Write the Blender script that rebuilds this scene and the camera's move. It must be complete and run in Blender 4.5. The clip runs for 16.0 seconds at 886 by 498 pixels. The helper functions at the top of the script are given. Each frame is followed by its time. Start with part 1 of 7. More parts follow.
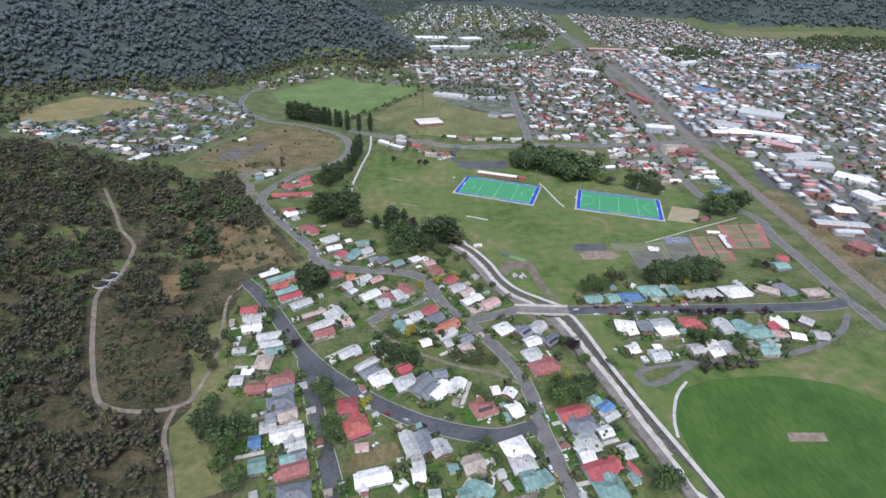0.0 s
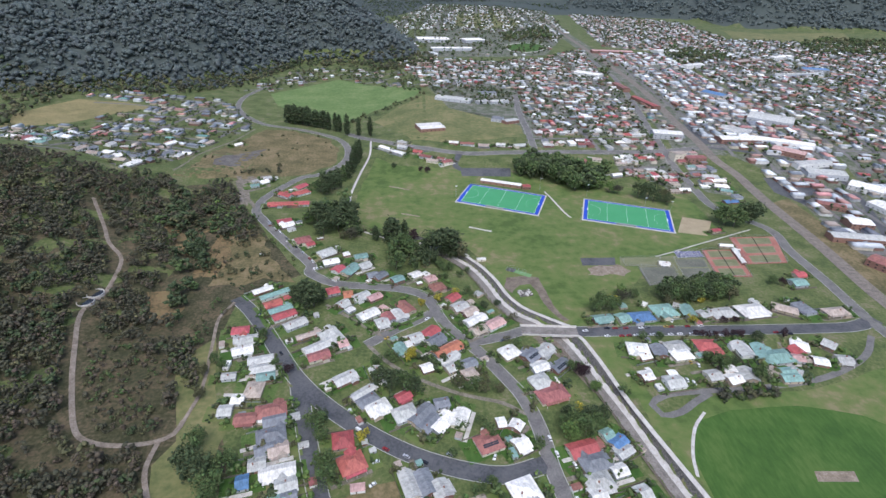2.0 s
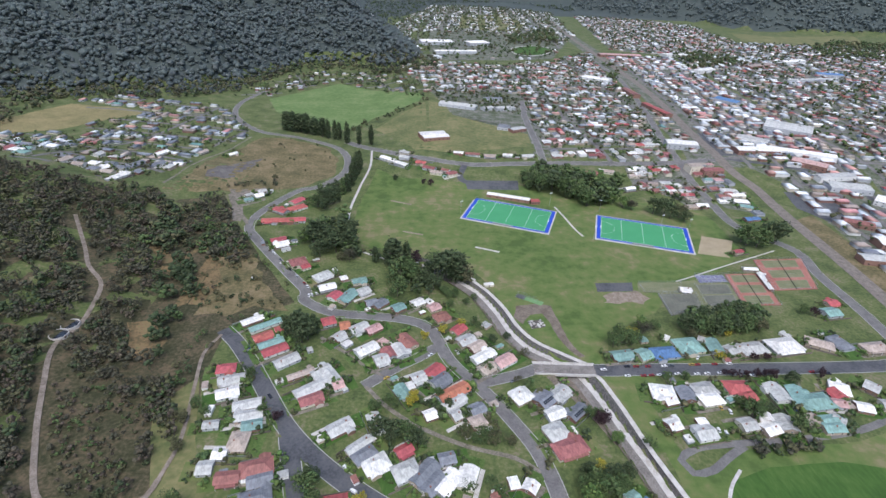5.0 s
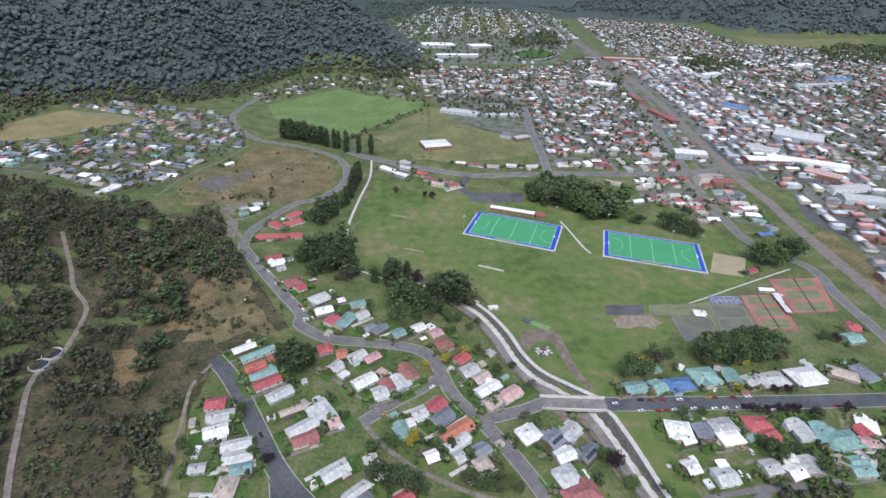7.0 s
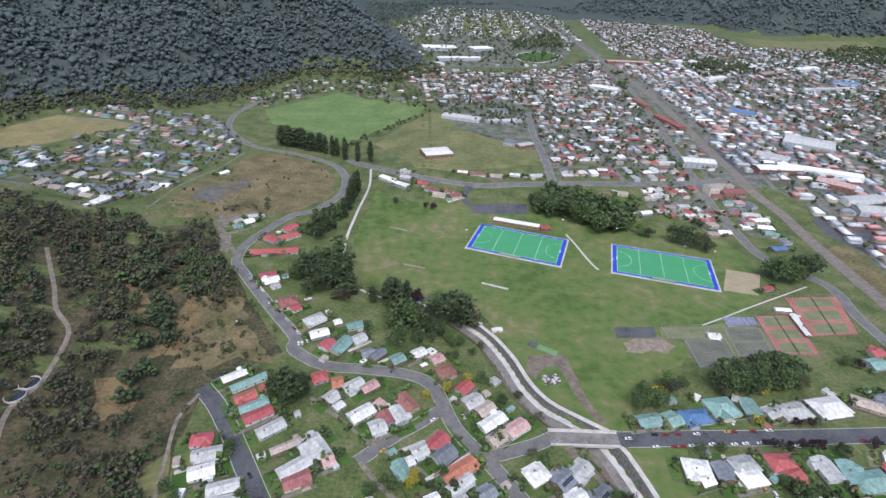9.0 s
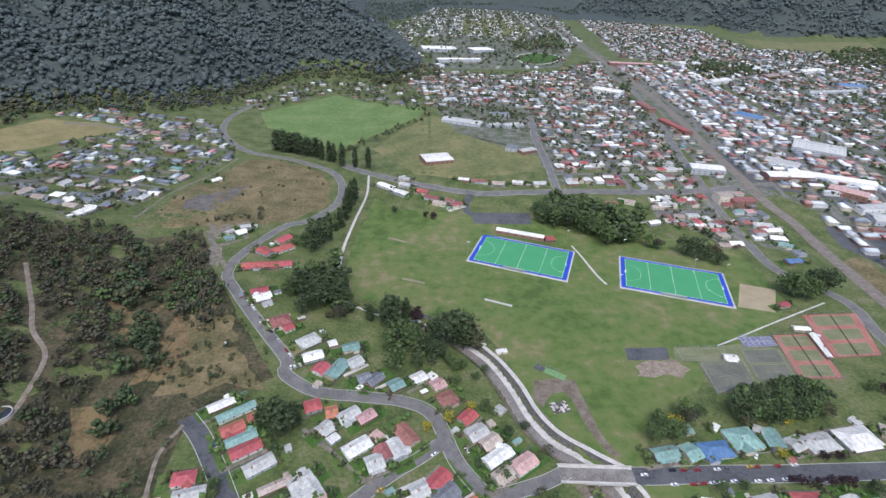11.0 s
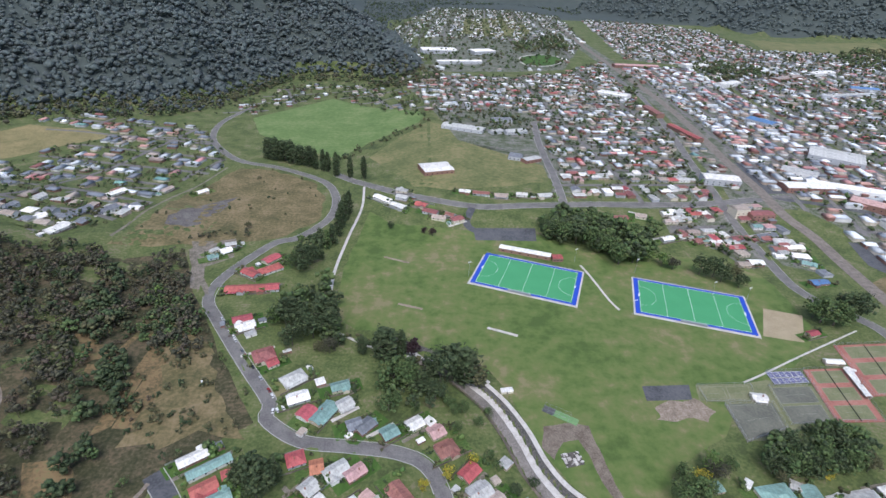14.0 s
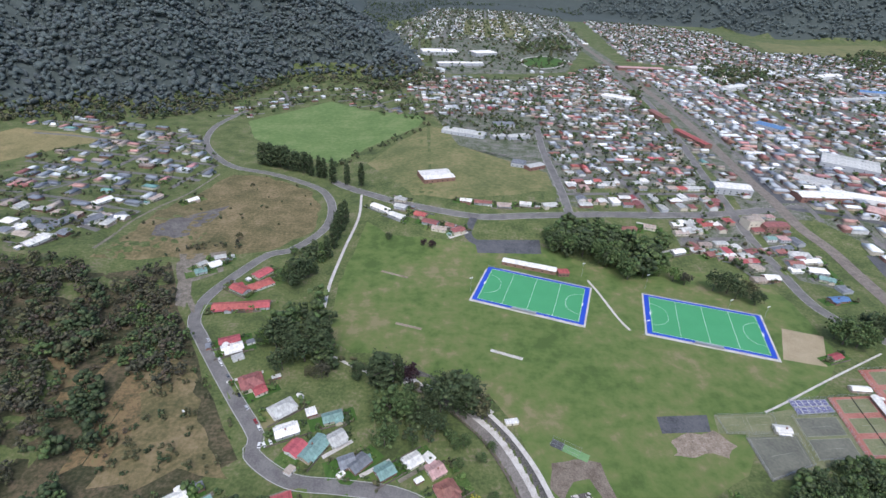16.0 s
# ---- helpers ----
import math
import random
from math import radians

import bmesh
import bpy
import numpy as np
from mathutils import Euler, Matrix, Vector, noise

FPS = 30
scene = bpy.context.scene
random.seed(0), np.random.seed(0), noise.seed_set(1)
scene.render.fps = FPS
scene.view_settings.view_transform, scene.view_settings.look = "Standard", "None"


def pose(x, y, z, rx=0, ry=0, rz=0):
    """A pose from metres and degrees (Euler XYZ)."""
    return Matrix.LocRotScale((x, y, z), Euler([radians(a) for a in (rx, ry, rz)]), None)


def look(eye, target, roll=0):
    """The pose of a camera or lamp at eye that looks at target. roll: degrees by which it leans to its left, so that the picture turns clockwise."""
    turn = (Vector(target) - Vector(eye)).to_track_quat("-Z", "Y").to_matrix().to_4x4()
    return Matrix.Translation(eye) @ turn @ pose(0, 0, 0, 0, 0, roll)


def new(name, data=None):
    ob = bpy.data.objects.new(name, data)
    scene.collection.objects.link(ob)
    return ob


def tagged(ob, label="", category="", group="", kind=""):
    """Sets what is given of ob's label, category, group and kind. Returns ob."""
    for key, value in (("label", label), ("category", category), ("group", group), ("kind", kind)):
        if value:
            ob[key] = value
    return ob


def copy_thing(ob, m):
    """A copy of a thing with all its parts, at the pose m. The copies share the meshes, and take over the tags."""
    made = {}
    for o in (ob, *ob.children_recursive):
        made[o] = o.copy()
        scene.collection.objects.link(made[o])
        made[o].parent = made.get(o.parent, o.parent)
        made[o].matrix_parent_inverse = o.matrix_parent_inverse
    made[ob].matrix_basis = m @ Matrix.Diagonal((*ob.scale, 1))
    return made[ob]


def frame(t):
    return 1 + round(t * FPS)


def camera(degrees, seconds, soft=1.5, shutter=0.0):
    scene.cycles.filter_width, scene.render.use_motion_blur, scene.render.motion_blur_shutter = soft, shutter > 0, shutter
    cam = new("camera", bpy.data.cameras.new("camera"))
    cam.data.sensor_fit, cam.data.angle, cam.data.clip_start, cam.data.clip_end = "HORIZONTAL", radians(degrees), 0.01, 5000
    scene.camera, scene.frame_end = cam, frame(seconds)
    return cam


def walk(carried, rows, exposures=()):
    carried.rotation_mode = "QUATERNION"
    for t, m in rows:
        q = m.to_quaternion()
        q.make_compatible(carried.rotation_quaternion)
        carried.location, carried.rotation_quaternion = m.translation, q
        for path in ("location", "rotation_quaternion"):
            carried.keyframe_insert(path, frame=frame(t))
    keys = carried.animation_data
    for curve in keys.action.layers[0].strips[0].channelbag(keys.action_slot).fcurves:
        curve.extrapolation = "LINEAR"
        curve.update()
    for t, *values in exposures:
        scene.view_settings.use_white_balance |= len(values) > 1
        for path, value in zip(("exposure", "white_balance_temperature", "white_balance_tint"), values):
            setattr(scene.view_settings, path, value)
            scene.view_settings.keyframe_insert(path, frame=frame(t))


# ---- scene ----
cam = camera(82.5, 16.0)
PATH = [
    (0, (0.767, 3.109, 253.314), (0.884, 4.849, 252.336), 2.1),
    (0.5, (0.631, 9.266, 254.198), (0.747, 11.006, 253.219), 2.2),
    (1, (0.705, 16.045, 254.329), (0.821, 17.785, 253.35), 2.2),
    (1.5, (0.796, 22.671, 254.56), (0.911, 24.411, 253.581), 2.2),
    (2, (0.499, 29.394, 254.973), (0.614, 31.134, 253.993), 2.3),
    (2.5, (0.373, 35.759, 255.661), (0.486, 37.498, 254.68), 2.3),
    (3, (0.394, 42.497, 255.635), (0.506, 44.237, 254.654), 2.3),
    (3.5, (0.183, 49.58, 255.814), (0.295, 51.32, 254.833), 2.4),
    (4, (-0.081, 56.378, 256.232), (0.029, 58.118, 255.252), 2.4),
    (6.5, (-0.75, 91.659, 261.065), (-0.644, 93.399, 260.085), 2.6),
    (7, (-0.595, 97.992, 263.149), (-0.491, 99.732, 262.169), 2.5),
    (7.5, (-0.524, 104.79, 264.778), (-0.421, 106.531, 263.799), 2.6),
    (8, (-0.646, 111.362, 266.395), (-0.544, 113.102, 265.415), 2.5),
    (8.5, (-0.62, 118.091, 266.523), (-0.519, 119.831, 265.543), 2.6),
    (9, (-0.831, 124.746, 266.671), (-0.729, 126.486, 265.691), 2.6),
    (11.5, (-1.794, 159.182, 266.752), (-1.687, 160.922, 265.771), 2.7),
    (12, (-1.368, 166.307, 267.354), (-1.261, 168.046, 266.371), 2.7),
    (12.5, (-0.739, 173.27, 267.838), (-0.633, 175.008, 266.854), 2.7),
    (13, (-0.745, 180.446, 268.023), (-0.638, 182.184, 267.038), 2.7),
    (13.5, (0.336, 187.551, 266.934), (0.441, 189.29, 265.951), 2.7),
    (14, (0.803, 195.176, 266.39), (0.908, 196.915, 265.408), 2.7),
    (14.5, (1.119, 202.025, 265.925), (1.224, 203.764, 264.943), 2.8),
    (15, (1.345, 209.617, 265.341), (1.451, 211.356, 264.36), 2.9),
    (15.5, (1.264, 217.122, 265.195), (1.37, 218.861, 264.214), 2.9),
    (16, (1.326, 223.99, 265.607), (1.432, 225.729, 264.626), 2.9),
]
walk(cam, [(t, look(eye, target, roll)) for t, eye, target, roll in PATH], [(0, .33, 5720, 11), (16, .33, 5720, 11)])


# ---- lie of the land ----
# centre line of the concrete storm channel
CHANNEL = [(-30, 520), (20, 492), (47, 464), (59, 447.6), (70, 422), (78, 396), (89.5, 376), (104.5, 364), (115.5, 354), (124.2, 338), (130.7, 317), (137.2, 291.3), (143.7, 266.8), (149, 240.8), (152.2, 226), (161, 190), (169, 155), (180, 110)]
# foot of the wooded mountain, and foot of the far ranges
MOUNTAIN = [(-1700, 1000), (-1150, 1090), (-851, 1125), (-642, 1200), (-513, 1225), (-433, 1330), (-311, 1560), (-149, 1560), (-60, 1480), (10, 1530), (-23, 1792), (-104, 2374), (-220, 2984), (-355, 3815), (-450, 4900)]
RANGE = [(-450, 4600), (300, 4300), (994, 3700), (1180, 3250), (1473, 3000), (1560, 2620), (1850, 2560), (2347, 2560), (3600, 2300)]


def ramp(a, b, v):
    u = np.clip((np.asarray(v, float) - a) / (b - a), 0, 1)
    return u * u * (3 - 2 * u)


def line_distance(x, y, line):
    """Distance from a polyline, positive to its left."""
    x, y = np.asarray(x, float), np.asarray(y, float)
    best, side = np.full(x.shape, 1e9), np.ones(x.shape)
    for (ax, ay), (bx, by) in zip(line, line[1:]):
        dx, dy = bx - ax, by - ay
        u = np.clip(((x - ax) * dx + (y - ay) * dy) / (dx * dx + dy * dy), 0, 1)
        d = np.hypot(x - ax - u * dx, y - ay - u * dy)
        s = np.where(dx * (y - ay) - dy * (x - ax) >= 0, 1.0, -1.0)
        side, best = np.where(d < best, s, side), np.minimum(d, best)
    return best * side


def waves(x, y):
    return np.sin(x * .011 + 1) * np.sin(y * .013 + 2) + .5 * np.sin(x * .031 + y * .017) + .3 * np.sin(y * .047 - x * .023 + 1)


def G(x, y, cut=True):
    """Height of the ground."""
    x, y = np.asarray(x, float), np.asarray(y, float)
    z = 18 * ramp(650, 830, y) * ramp(-120, 30, x) + 22 * ramp(900, 1900, y) * ramp(-300, 100, x)
    z = z + 55 * ramp(-190, -520, x) * ramp(900, 560, y) + 3 * waves(x * 2, y * 2) * ramp(-200, -280, x) * ramp(900, 600, y)
    m = line_distance(x, y, MOUNTAIN)
    z = z + np.where(m > 0, 420 * (1 - np.exp(-np.maximum(m, 0) / 620)), 0) * (1 + .18 * waves(x, y))
    r = line_distance(x, y, RANGE)
    z = z + np.where(r > 0, 420 * (1 - np.exp(-np.maximum(r, 0) / 700)), 0) * (1 + .22 * waves(x * .7, y * .7))
    if cut:
        wider = 6 * np.exp(-((y - 337) / 22) ** 2)
        side = line_distance(x, y, CHANNEL)
        z = z - 3.6 * np.where(side > 0, ramp(6.5, 2.2, side), ramp(12.5 + wider, 8.5 + wider, -side))
    return z


# ---- daylight ----
world = bpy.data.worlds.new("overcast_sky")
scene.world = world
world.use_nodes = True
sky = world.node_tree.nodes.new("ShaderNodeTexSky")
sky.sky_type, sky.sun_disc = "NISHITA", False
sky.sun_elevation, sky.sun_rotation = radians(58), radians(200)
sky.air_density, sky.dust_density, sky.ozone_density = 1.0, 4.0, 1.0
back = world.node_tree.nodes["Background"]
back.inputs["Strength"].default_value = 0.16
world.node_tree.links.new(sky.outputs[0], back.inputs["Color"])
sun = new("sun", bpy.data.lights.new("sun", "SUN"))
sun.data.energy, sun.data.angle, sun.data.color = 1.5, radians(14), (1.0, .97, .93)
sun.matrix_world = look((0, 0, 600), (-120, 330, 0))


# ---- materials ----
def material(name, colours, scale=1.0, rough=.85, bump=.0, per="", spread=.0, metal=.0, fine=6.0, coords="Object", gloss=.3, streak=0.0):
    """A surface whose colour wanders over a ramp of colours at two scales. per: 'object' or 'island' varies it from piece to piece by spread."""
    mat = bpy.data.materials.new(name)
    mat.use_nodes = True
    nt = mat.node_tree
    n, ln = nt.nodes, nt.links
    bsdf = n["Principled BSDF"]
    bsdf.inputs["Roughness"].default_value, bsdf.inputs["Metallic"].default_value = rough, metal
    bsdf.inputs["Specular IOR Level"].default_value = gloss
    tc = n.new("ShaderNodeTexCoord") if coords == "Object" else n.new("ShaderNodeNewGeometry")
    where = tc.outputs["Object"] if coords == "Object" else tc.outputs["Position"]
    big, small = n.new("ShaderNodeTexNoise"), n.new("ShaderNodeTexNoise")
    for tex, sc, detail in ((big, scale, 6), (small, scale * fine, 4)):
        tex.inputs["Scale"].default_value, tex.inputs["Detail"].default_value = sc, detail
        tex.inputs["Roughness"].default_value = .62
        ln.new(where, tex.inputs["Vector"])
    if streak:
        mp = n.new("ShaderNodeMapping")
        mp.inputs["Scale"].default_value = (1, streak, 1)
        ln.new(where, mp.inputs["Vector"])
        ln.new(mp.outputs[0], small.inputs["Vector"])
    mix = n.new("ShaderNodeMath")
    mix.operation = "MULTIPLY_ADD"
    mix.inputs[1].default_value = .45
    half = n.new("ShaderNodeMath")
    half.operation = "MULTIPLY"
    half.inputs[1].default_value = .55
    ln.new(big.outputs["Fac"], half.inputs[0])
    ln.new(small.outputs["Fac"], mix.inputs[0])
    ln.new(half.outputs[0], mix.inputs[2])
    ramp_node = n.new("ShaderNodeValToRGB")
    els = ramp_node.color_ramp.elements
    k = len(colours)
    while len(els) < k:
        els.new(.5)
    for i, c in enumerate(colours):
        els[i].position, els[i].color = .39 + .22 * i / max(1, k - 1), (*c, 1)
    ln.new(mix.outputs[0], ramp_node.inputs[0])
    colour = ramp_node.outputs[0]
    if per:
        src = n.new("ShaderNodeObjectInfo" if per == "object" else "ShaderNodeNewGeometry")
        rnd = src.outputs["Random"] if per == "object" else src.outputs["Random Per Island"]
        hsv = n.new("ShaderNodeHueSaturation")
        for socket, lo, hi in (("Value", 1 - spread, 1 + spread), ("Hue", .5 - spread * .07, .5 + spread * .07)):
            mr = n.new("ShaderNodeMapRange")
            mr.inputs["To Min"].default_value, mr.inputs["To Max"].default_value = lo, hi
            if socket == "Hue":
                tw = n.new("ShaderNodeMath")
                tw.operation = "PINGPONG"
                tw.inputs[1].default_value = .23
                ln.new(rnd, tw.inputs[0])
                mr.inputs["From Max"].default_value = .23
                ln.new(tw.outputs[0], mr.inputs["Value"])
            else:
                ln.new(rnd, mr.inputs["Value"])
            ln.new(mr.outputs[0], hsv.inputs[socket])
        ln.new(colour, hsv.inputs["Color"])
        colour = hsv.outputs[0]
    ln.new(colour, bsdf.inputs["Base Color"])
    if bump:
        b = n.new("ShaderNodeBump")
        b.inputs["Strength"].default_value, b.inputs["Distance"].default_value = bump, .25
        ln.new(small.outputs["Fac"], b.inputs["Height"])
        ln.new(b.outputs[0], bsdf.inputs["Normal"])
    return mat


def tones(c, k=.22):
    return [tuple(v * (1 - k) for v in c), c, tuple(min(1, v * (1 + k)) for v in c)]


GARDEN = material("garden_ground", [(.05, .064, .022), (.075, .1, .03), (.105, .122, .042), (.165, .145, .085)], .045, .95, .3, fine=9)
MOWN = material("mown_grass", [(.06, .094, .022), (.08, .12, .029), (.1, .136, .037), (.128, .142, .05), (.18, .16, .08)], .012, .95, .25, fine=7)
OVAL = material("oval_turf", [(.034, .076, .013), (.048, .1, .017), (.07, .118, .025)], .03, .95, .2, fine=14, streak=.25)
SAND = material("court_sand", [(.26, .21, .13), (.34, .28, .18)], .08, .95, fine=12)
PURPLE = material("court_purple", [(.09, .09, .17), (.13, .13, .23)], .1, .8)
PADDOCK = material("paddock_grass", [(.085, .105, .036), (.14, .14, .055), (.2, .175, .08)], .02, .95, .3, fine=10)
DRY = material("dry_grass", [(.07, .068, .028), (.11, .096, .042), (.16, .125, .062), (.2, .155, .085)], .035, .95, .4, fine=9)
TAN = material("tan_grass", [(.13, .12, .05), (.2, .17, .075), (.26, .21, .1)], .03, .95, .3, fine=10)
ORANGE = material("rank_dry_grass", [(.065, .062, .028), (.13, .095, .045), (.19, .13, .065), (.16, .14, .06)], .06, .95, .4, fine=7)
CINDER = material("dark_cinder_soil", [(.07, .065, .062), (.11, .1, .092), (.16, .145, .13)], .08, .95, .3, fine=9)
FAR_TURF = material("far_turf", [(.085, .135, .04), (.115, .17, .052), (.16, .2, .075)], .02, .95, .2, fine=7)
BUSH = material("forest_floor", [(.03, .034, .014), (.05, .049, .022), (.08, .066, .036), (.12, .092, .054)], .05, .95, .4, fine=8)
# floor colour takes on the haze-paled tone of the canopy, to hide gaps
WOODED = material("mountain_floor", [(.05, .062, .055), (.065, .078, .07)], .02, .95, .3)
DIRT = material("bare_earth", [(.14, .11, .08), (.22, .175, .13), (.3, .25, .2)], .15, .95, .3)
ASPHALT = material("asphalt", [(.05, .051, .056), (.082, .083, .087), (.105, .104, .104)], .06, .85, .1, fine=9)
OLD_ASPHALT = material("worn_asphalt", [(.105, .098, .093), (.145, .136, .128), (.185, .173, .16)], .1, .88, .1, fine=10)
TRAIL = material("dirt_trail", [(.13, .105, .08), (.2, .165, .13), (.28, .235, .19)], .2, .95, .2)
CONCRETE = material("concrete", [(.34, .31, .27), (.46, .43, .39), (.54, .52, .48)], .2, .85, .1, fine=8)
STAINED = material("stained_concrete", [(.05, .046, .042), (.085, .076, .066), (.14, .122, .105)], .16, .8, .1, fine=8)
STONE = material("rubble_stone", [(.045, .043, .04), (.09, .085, .078), (.15, .14, .125)], .7, .9, .5, fine=4)
BED = material("silty_bed", [(.13, .115, .1), (.19, .17, .15), (.25, .23, .2)], .12, .9, .2, fine=8)
FAINT = material("worn_line_paint", [(.22, .23, .18), (.3, .3, .25)], .4)
MAT_GREEN = material("practice_mat_green", [(.12, .22, .09), (.17, .28, .12)], .3)
BANK = material("earth_bank", [(.1, .08, .06), (.155, .125, .095), (.21, .175, .14)], .14, .95, .3, fine=7)
GRAVEL = material("gravel_track", [(.1, .092, .062), (.165, .142, .112), (.24, .21, .175)], .2, .95, .2)
BALLAST = material("rail_ballast", [(.12, .1, .085), (.17, .145, .12), (.22, .19, .16)], .2, .95, .3)
KERB = material("kerb_concrete", [(.3, .29, .27), (.4, .39, .37)], .5)
TOWN_GROUND = material("town_ground", [(.05, .07, .03), (.085, .1, .055), (.15, .145, .12), (.2, .19, .17)], .06, .95, .2, fine=7)
PITCH = material("pitch_green", [(.06, .25, .1), (.072, .28, .118)], .05, .7, fine=20)
BLUE = material("pitch_blue", [(.02, .055, .36), (.025, .07, .42)], .08, .7)
LINE = material("line_paint", [(.72, .74, .72), (.8, .8, .8)], .5)
WHITE_PAINT = LINE
LAWN = material("garden_lawn", [(.05, .088, .02), (.075, .12, .028), (.115, .135, .05)], .08, .95, .2, fine=8)
COURT = material("court_red", [(.24, .09, .07), (.31, .13, .1), (.36, .18, .14)], .06, .9, fine=12)
COURT_GREEN = material("court_green", [(.115, .13, .06), (.16, .165, .085), (.2, .195, .115)], .06, .9, fine=12)
COURT_GREY = material("court_grey", [(.09, .092, .075), (.13, .13, .1), (.165, .16, .125)], .05, .9, fine=12)
BARK = material("bark", [(.06, .05, .04), (.12, .1, .08)], 2)
STEEL = material("galvanised_steel", [(.3, .31, .32), (.42, .43, .44)], .8, .45, metal=.6)
GLASS = material("window_glass", [(.02, .025, .03), (.035, .04, .05)], .5, .12, gloss=.6)
RUBBER = material("tyre_rubber", [(.015, .015, .016), (.025, .025, .026)], 4)
TIMBER = material("fence_timber", [(.12, .1, .085), (.2, .17, .14)], .6, .9, per="object", spread=.25)
BRICKWALL = material("brick_wall", [(.2, .085, .06), (.28, .13, .09)], .6)

ROOFS = {}
for code, c in dict(W=(.66, .635, .58), L=(.39, .385, .355), G=(.165, .172, .185), R=(.33, .085, .078), D=(.24, .1, .085), K=(.43, .27, .245), S=(.18, .28, .245),
                    B=(.1, .18, .33), T=(.34, .28, .23), O=(.42, .15, .095)).items():
    ROOFS[code] = material("roof_iron_" + code.lower(), tones(c, .3), .3, .6, .2, "object", .16, fine=4, streak=.1, gloss=.3)
ROOF_WORDS = dict(W="white", L="pale grey", G="dark grey", R="red", D="dull maroon", K="faded pink", S="sea-green", B="blue", T="tan", O="orange-red")
WALLS = [material("wall_" + w, tones(c, .1), .5, .85, per="object", spread=.12) for w, c in
         dict(cream=(.55, .5, .4), white=(.66, .65, .62), brick=(.22, .125, .095), grey=(.38, .39, .4), tan=(.42, .34, .26)).items()]


# ---- building blocks ----
def place(ob, parent):
    if parent is not None:
        ob.parent = parent
    return ob


def mesh_of(name, verts, faces, mats, index=None):
    me = bpy.data.meshes.new(name)
    me.from_pydata([tuple(v) for v in verts], [], [tuple(f) for f in faces])
    for m in mats if isinstance(mats, (list, tuple)) else [mats]:
        me.materials.append(m)
    if index is not None:
        me.polygons.foreach_set("material_index", np.asarray(index, np.int32))
    me.update()
    return me


def tri_mesh(name, V, F, mats, index=None, soft=False):
    """A mesh from arrays of places and triangles."""
    me = bpy.data.meshes.new(name)
    V, F = np.asarray(V, np.float32), np.asarray(F, np.int32)
    k = F.shape[1]
    me.vertices.add(len(V))
    me.vertices.foreach_set("co", V.ravel())
    me.loops.add(F.size)
    me.loops.foreach_set("vertex_index", F.ravel())
    me.polygons.add(len(F))
    me.polygons.foreach_set("loop_start", np.arange(0, F.size, k, dtype=np.int32))
    for m in mats:
        me.materials.append(m)
    if index is not None:
        me.polygons.foreach_set("material_index", np.asarray(index, np.int32))
    if soft:
        me.polygons.foreach_set("use_smooth", np.ones(len(F), bool))
    me.update(calc_edges=True)
    me.validate()
    return me


def part(name, me, parent, label=""):
    ob = place(new(name, me), parent)
    return tagged(ob, label) if label else ob


def box(x0, x1, y0, y1, z0, z1):
    v = [(x, y, z) for z in (z0, z1) for y in (y0, y1) for x in (x0, x1)]
    return v, [(0, 2, 3, 1), (4, 5, 7, 6), (0, 1, 5, 4), (2, 6, 7, 3), (0, 4, 6, 2), (1, 3, 7, 5)]


def joined(*pieces):
    V, F = [], []
    for v, f in pieces:
        k = len(V)
        V += list(v)
        F += [tuple(i + k for i in q) for q in f]
    return V, F


def inside(x, y, poly):
    x, y = np.asarray(x), np.asarray(y)
    res = np.zeros(x.shape, bool)
    for (ax, ay), (bx, by) in zip(poly, poly[1:] + poly[:1]):
        hit = ((ay > y) != (by > y)) & (x < (bx - ax) * (y - ay) / (by - ay + 1e-12) + ax)
        res ^= hit
    return res


def resample(line, step):
    """Points along a smooth curve through those given."""
    P = [np.array(p, float) for p in line]
    P = [2 * P[0] - P[1]] + P + [2 * P[-1] - P[-2]]
    out = []
    for a, b, c, d in zip(P, P[1:], P[2:], P[3:]):
        k = max(1, int(np.linalg.norm(c - b) / step))
        for i in range(k):
            u = i / k
            out.append(.5 * ((2 * b) + (c - a) * u + (2 * a - 5 * b + 4 * c - d) * u * u + (3 * b - a - 3 * c + d) * u ** 3))
    out.append(P[-2])
    return np.array(out)


def strip(name, line, offsets, heights, mat, step=5.0, cut=False, thick=0.0, kind="structure", label="", category="", parent=None):
    """A band that follows a line over the ground: its cross-section is given by offsets and heights."""
    c = resample(line, step)
    tan = np.gradient(c, axis=0)
    tan /= np.linalg.norm(tan, axis=1)[:, None]
    nor = np.stack([tan[:, 1], -tan[:, 0]], 1)
    k = len(offsets)
    V = []
    for p, q in zip(c, nor):
        for o, h in zip(offsets, heights):
            x, y = p + q * o
            V.append((x, y, h))
    V = np.array(V)
    V[:, 2] += G(V[:, 0], V[:, 1], cut)
    F = [(i * k + j, i * k + j + 1, (i + 1) * k + j + 1, (i + 1) * k + j) for i in range(len(c) - 1) for j in range(k - 1)]
    ob = place(new(name, mesh_of(name, V, [f[::-1] for f in F], mat)), parent)
    if kind or label:
        tagged(ob, label, category, "", kind)
    return ob


ROAD_LINES, KERB_LINES = [], []


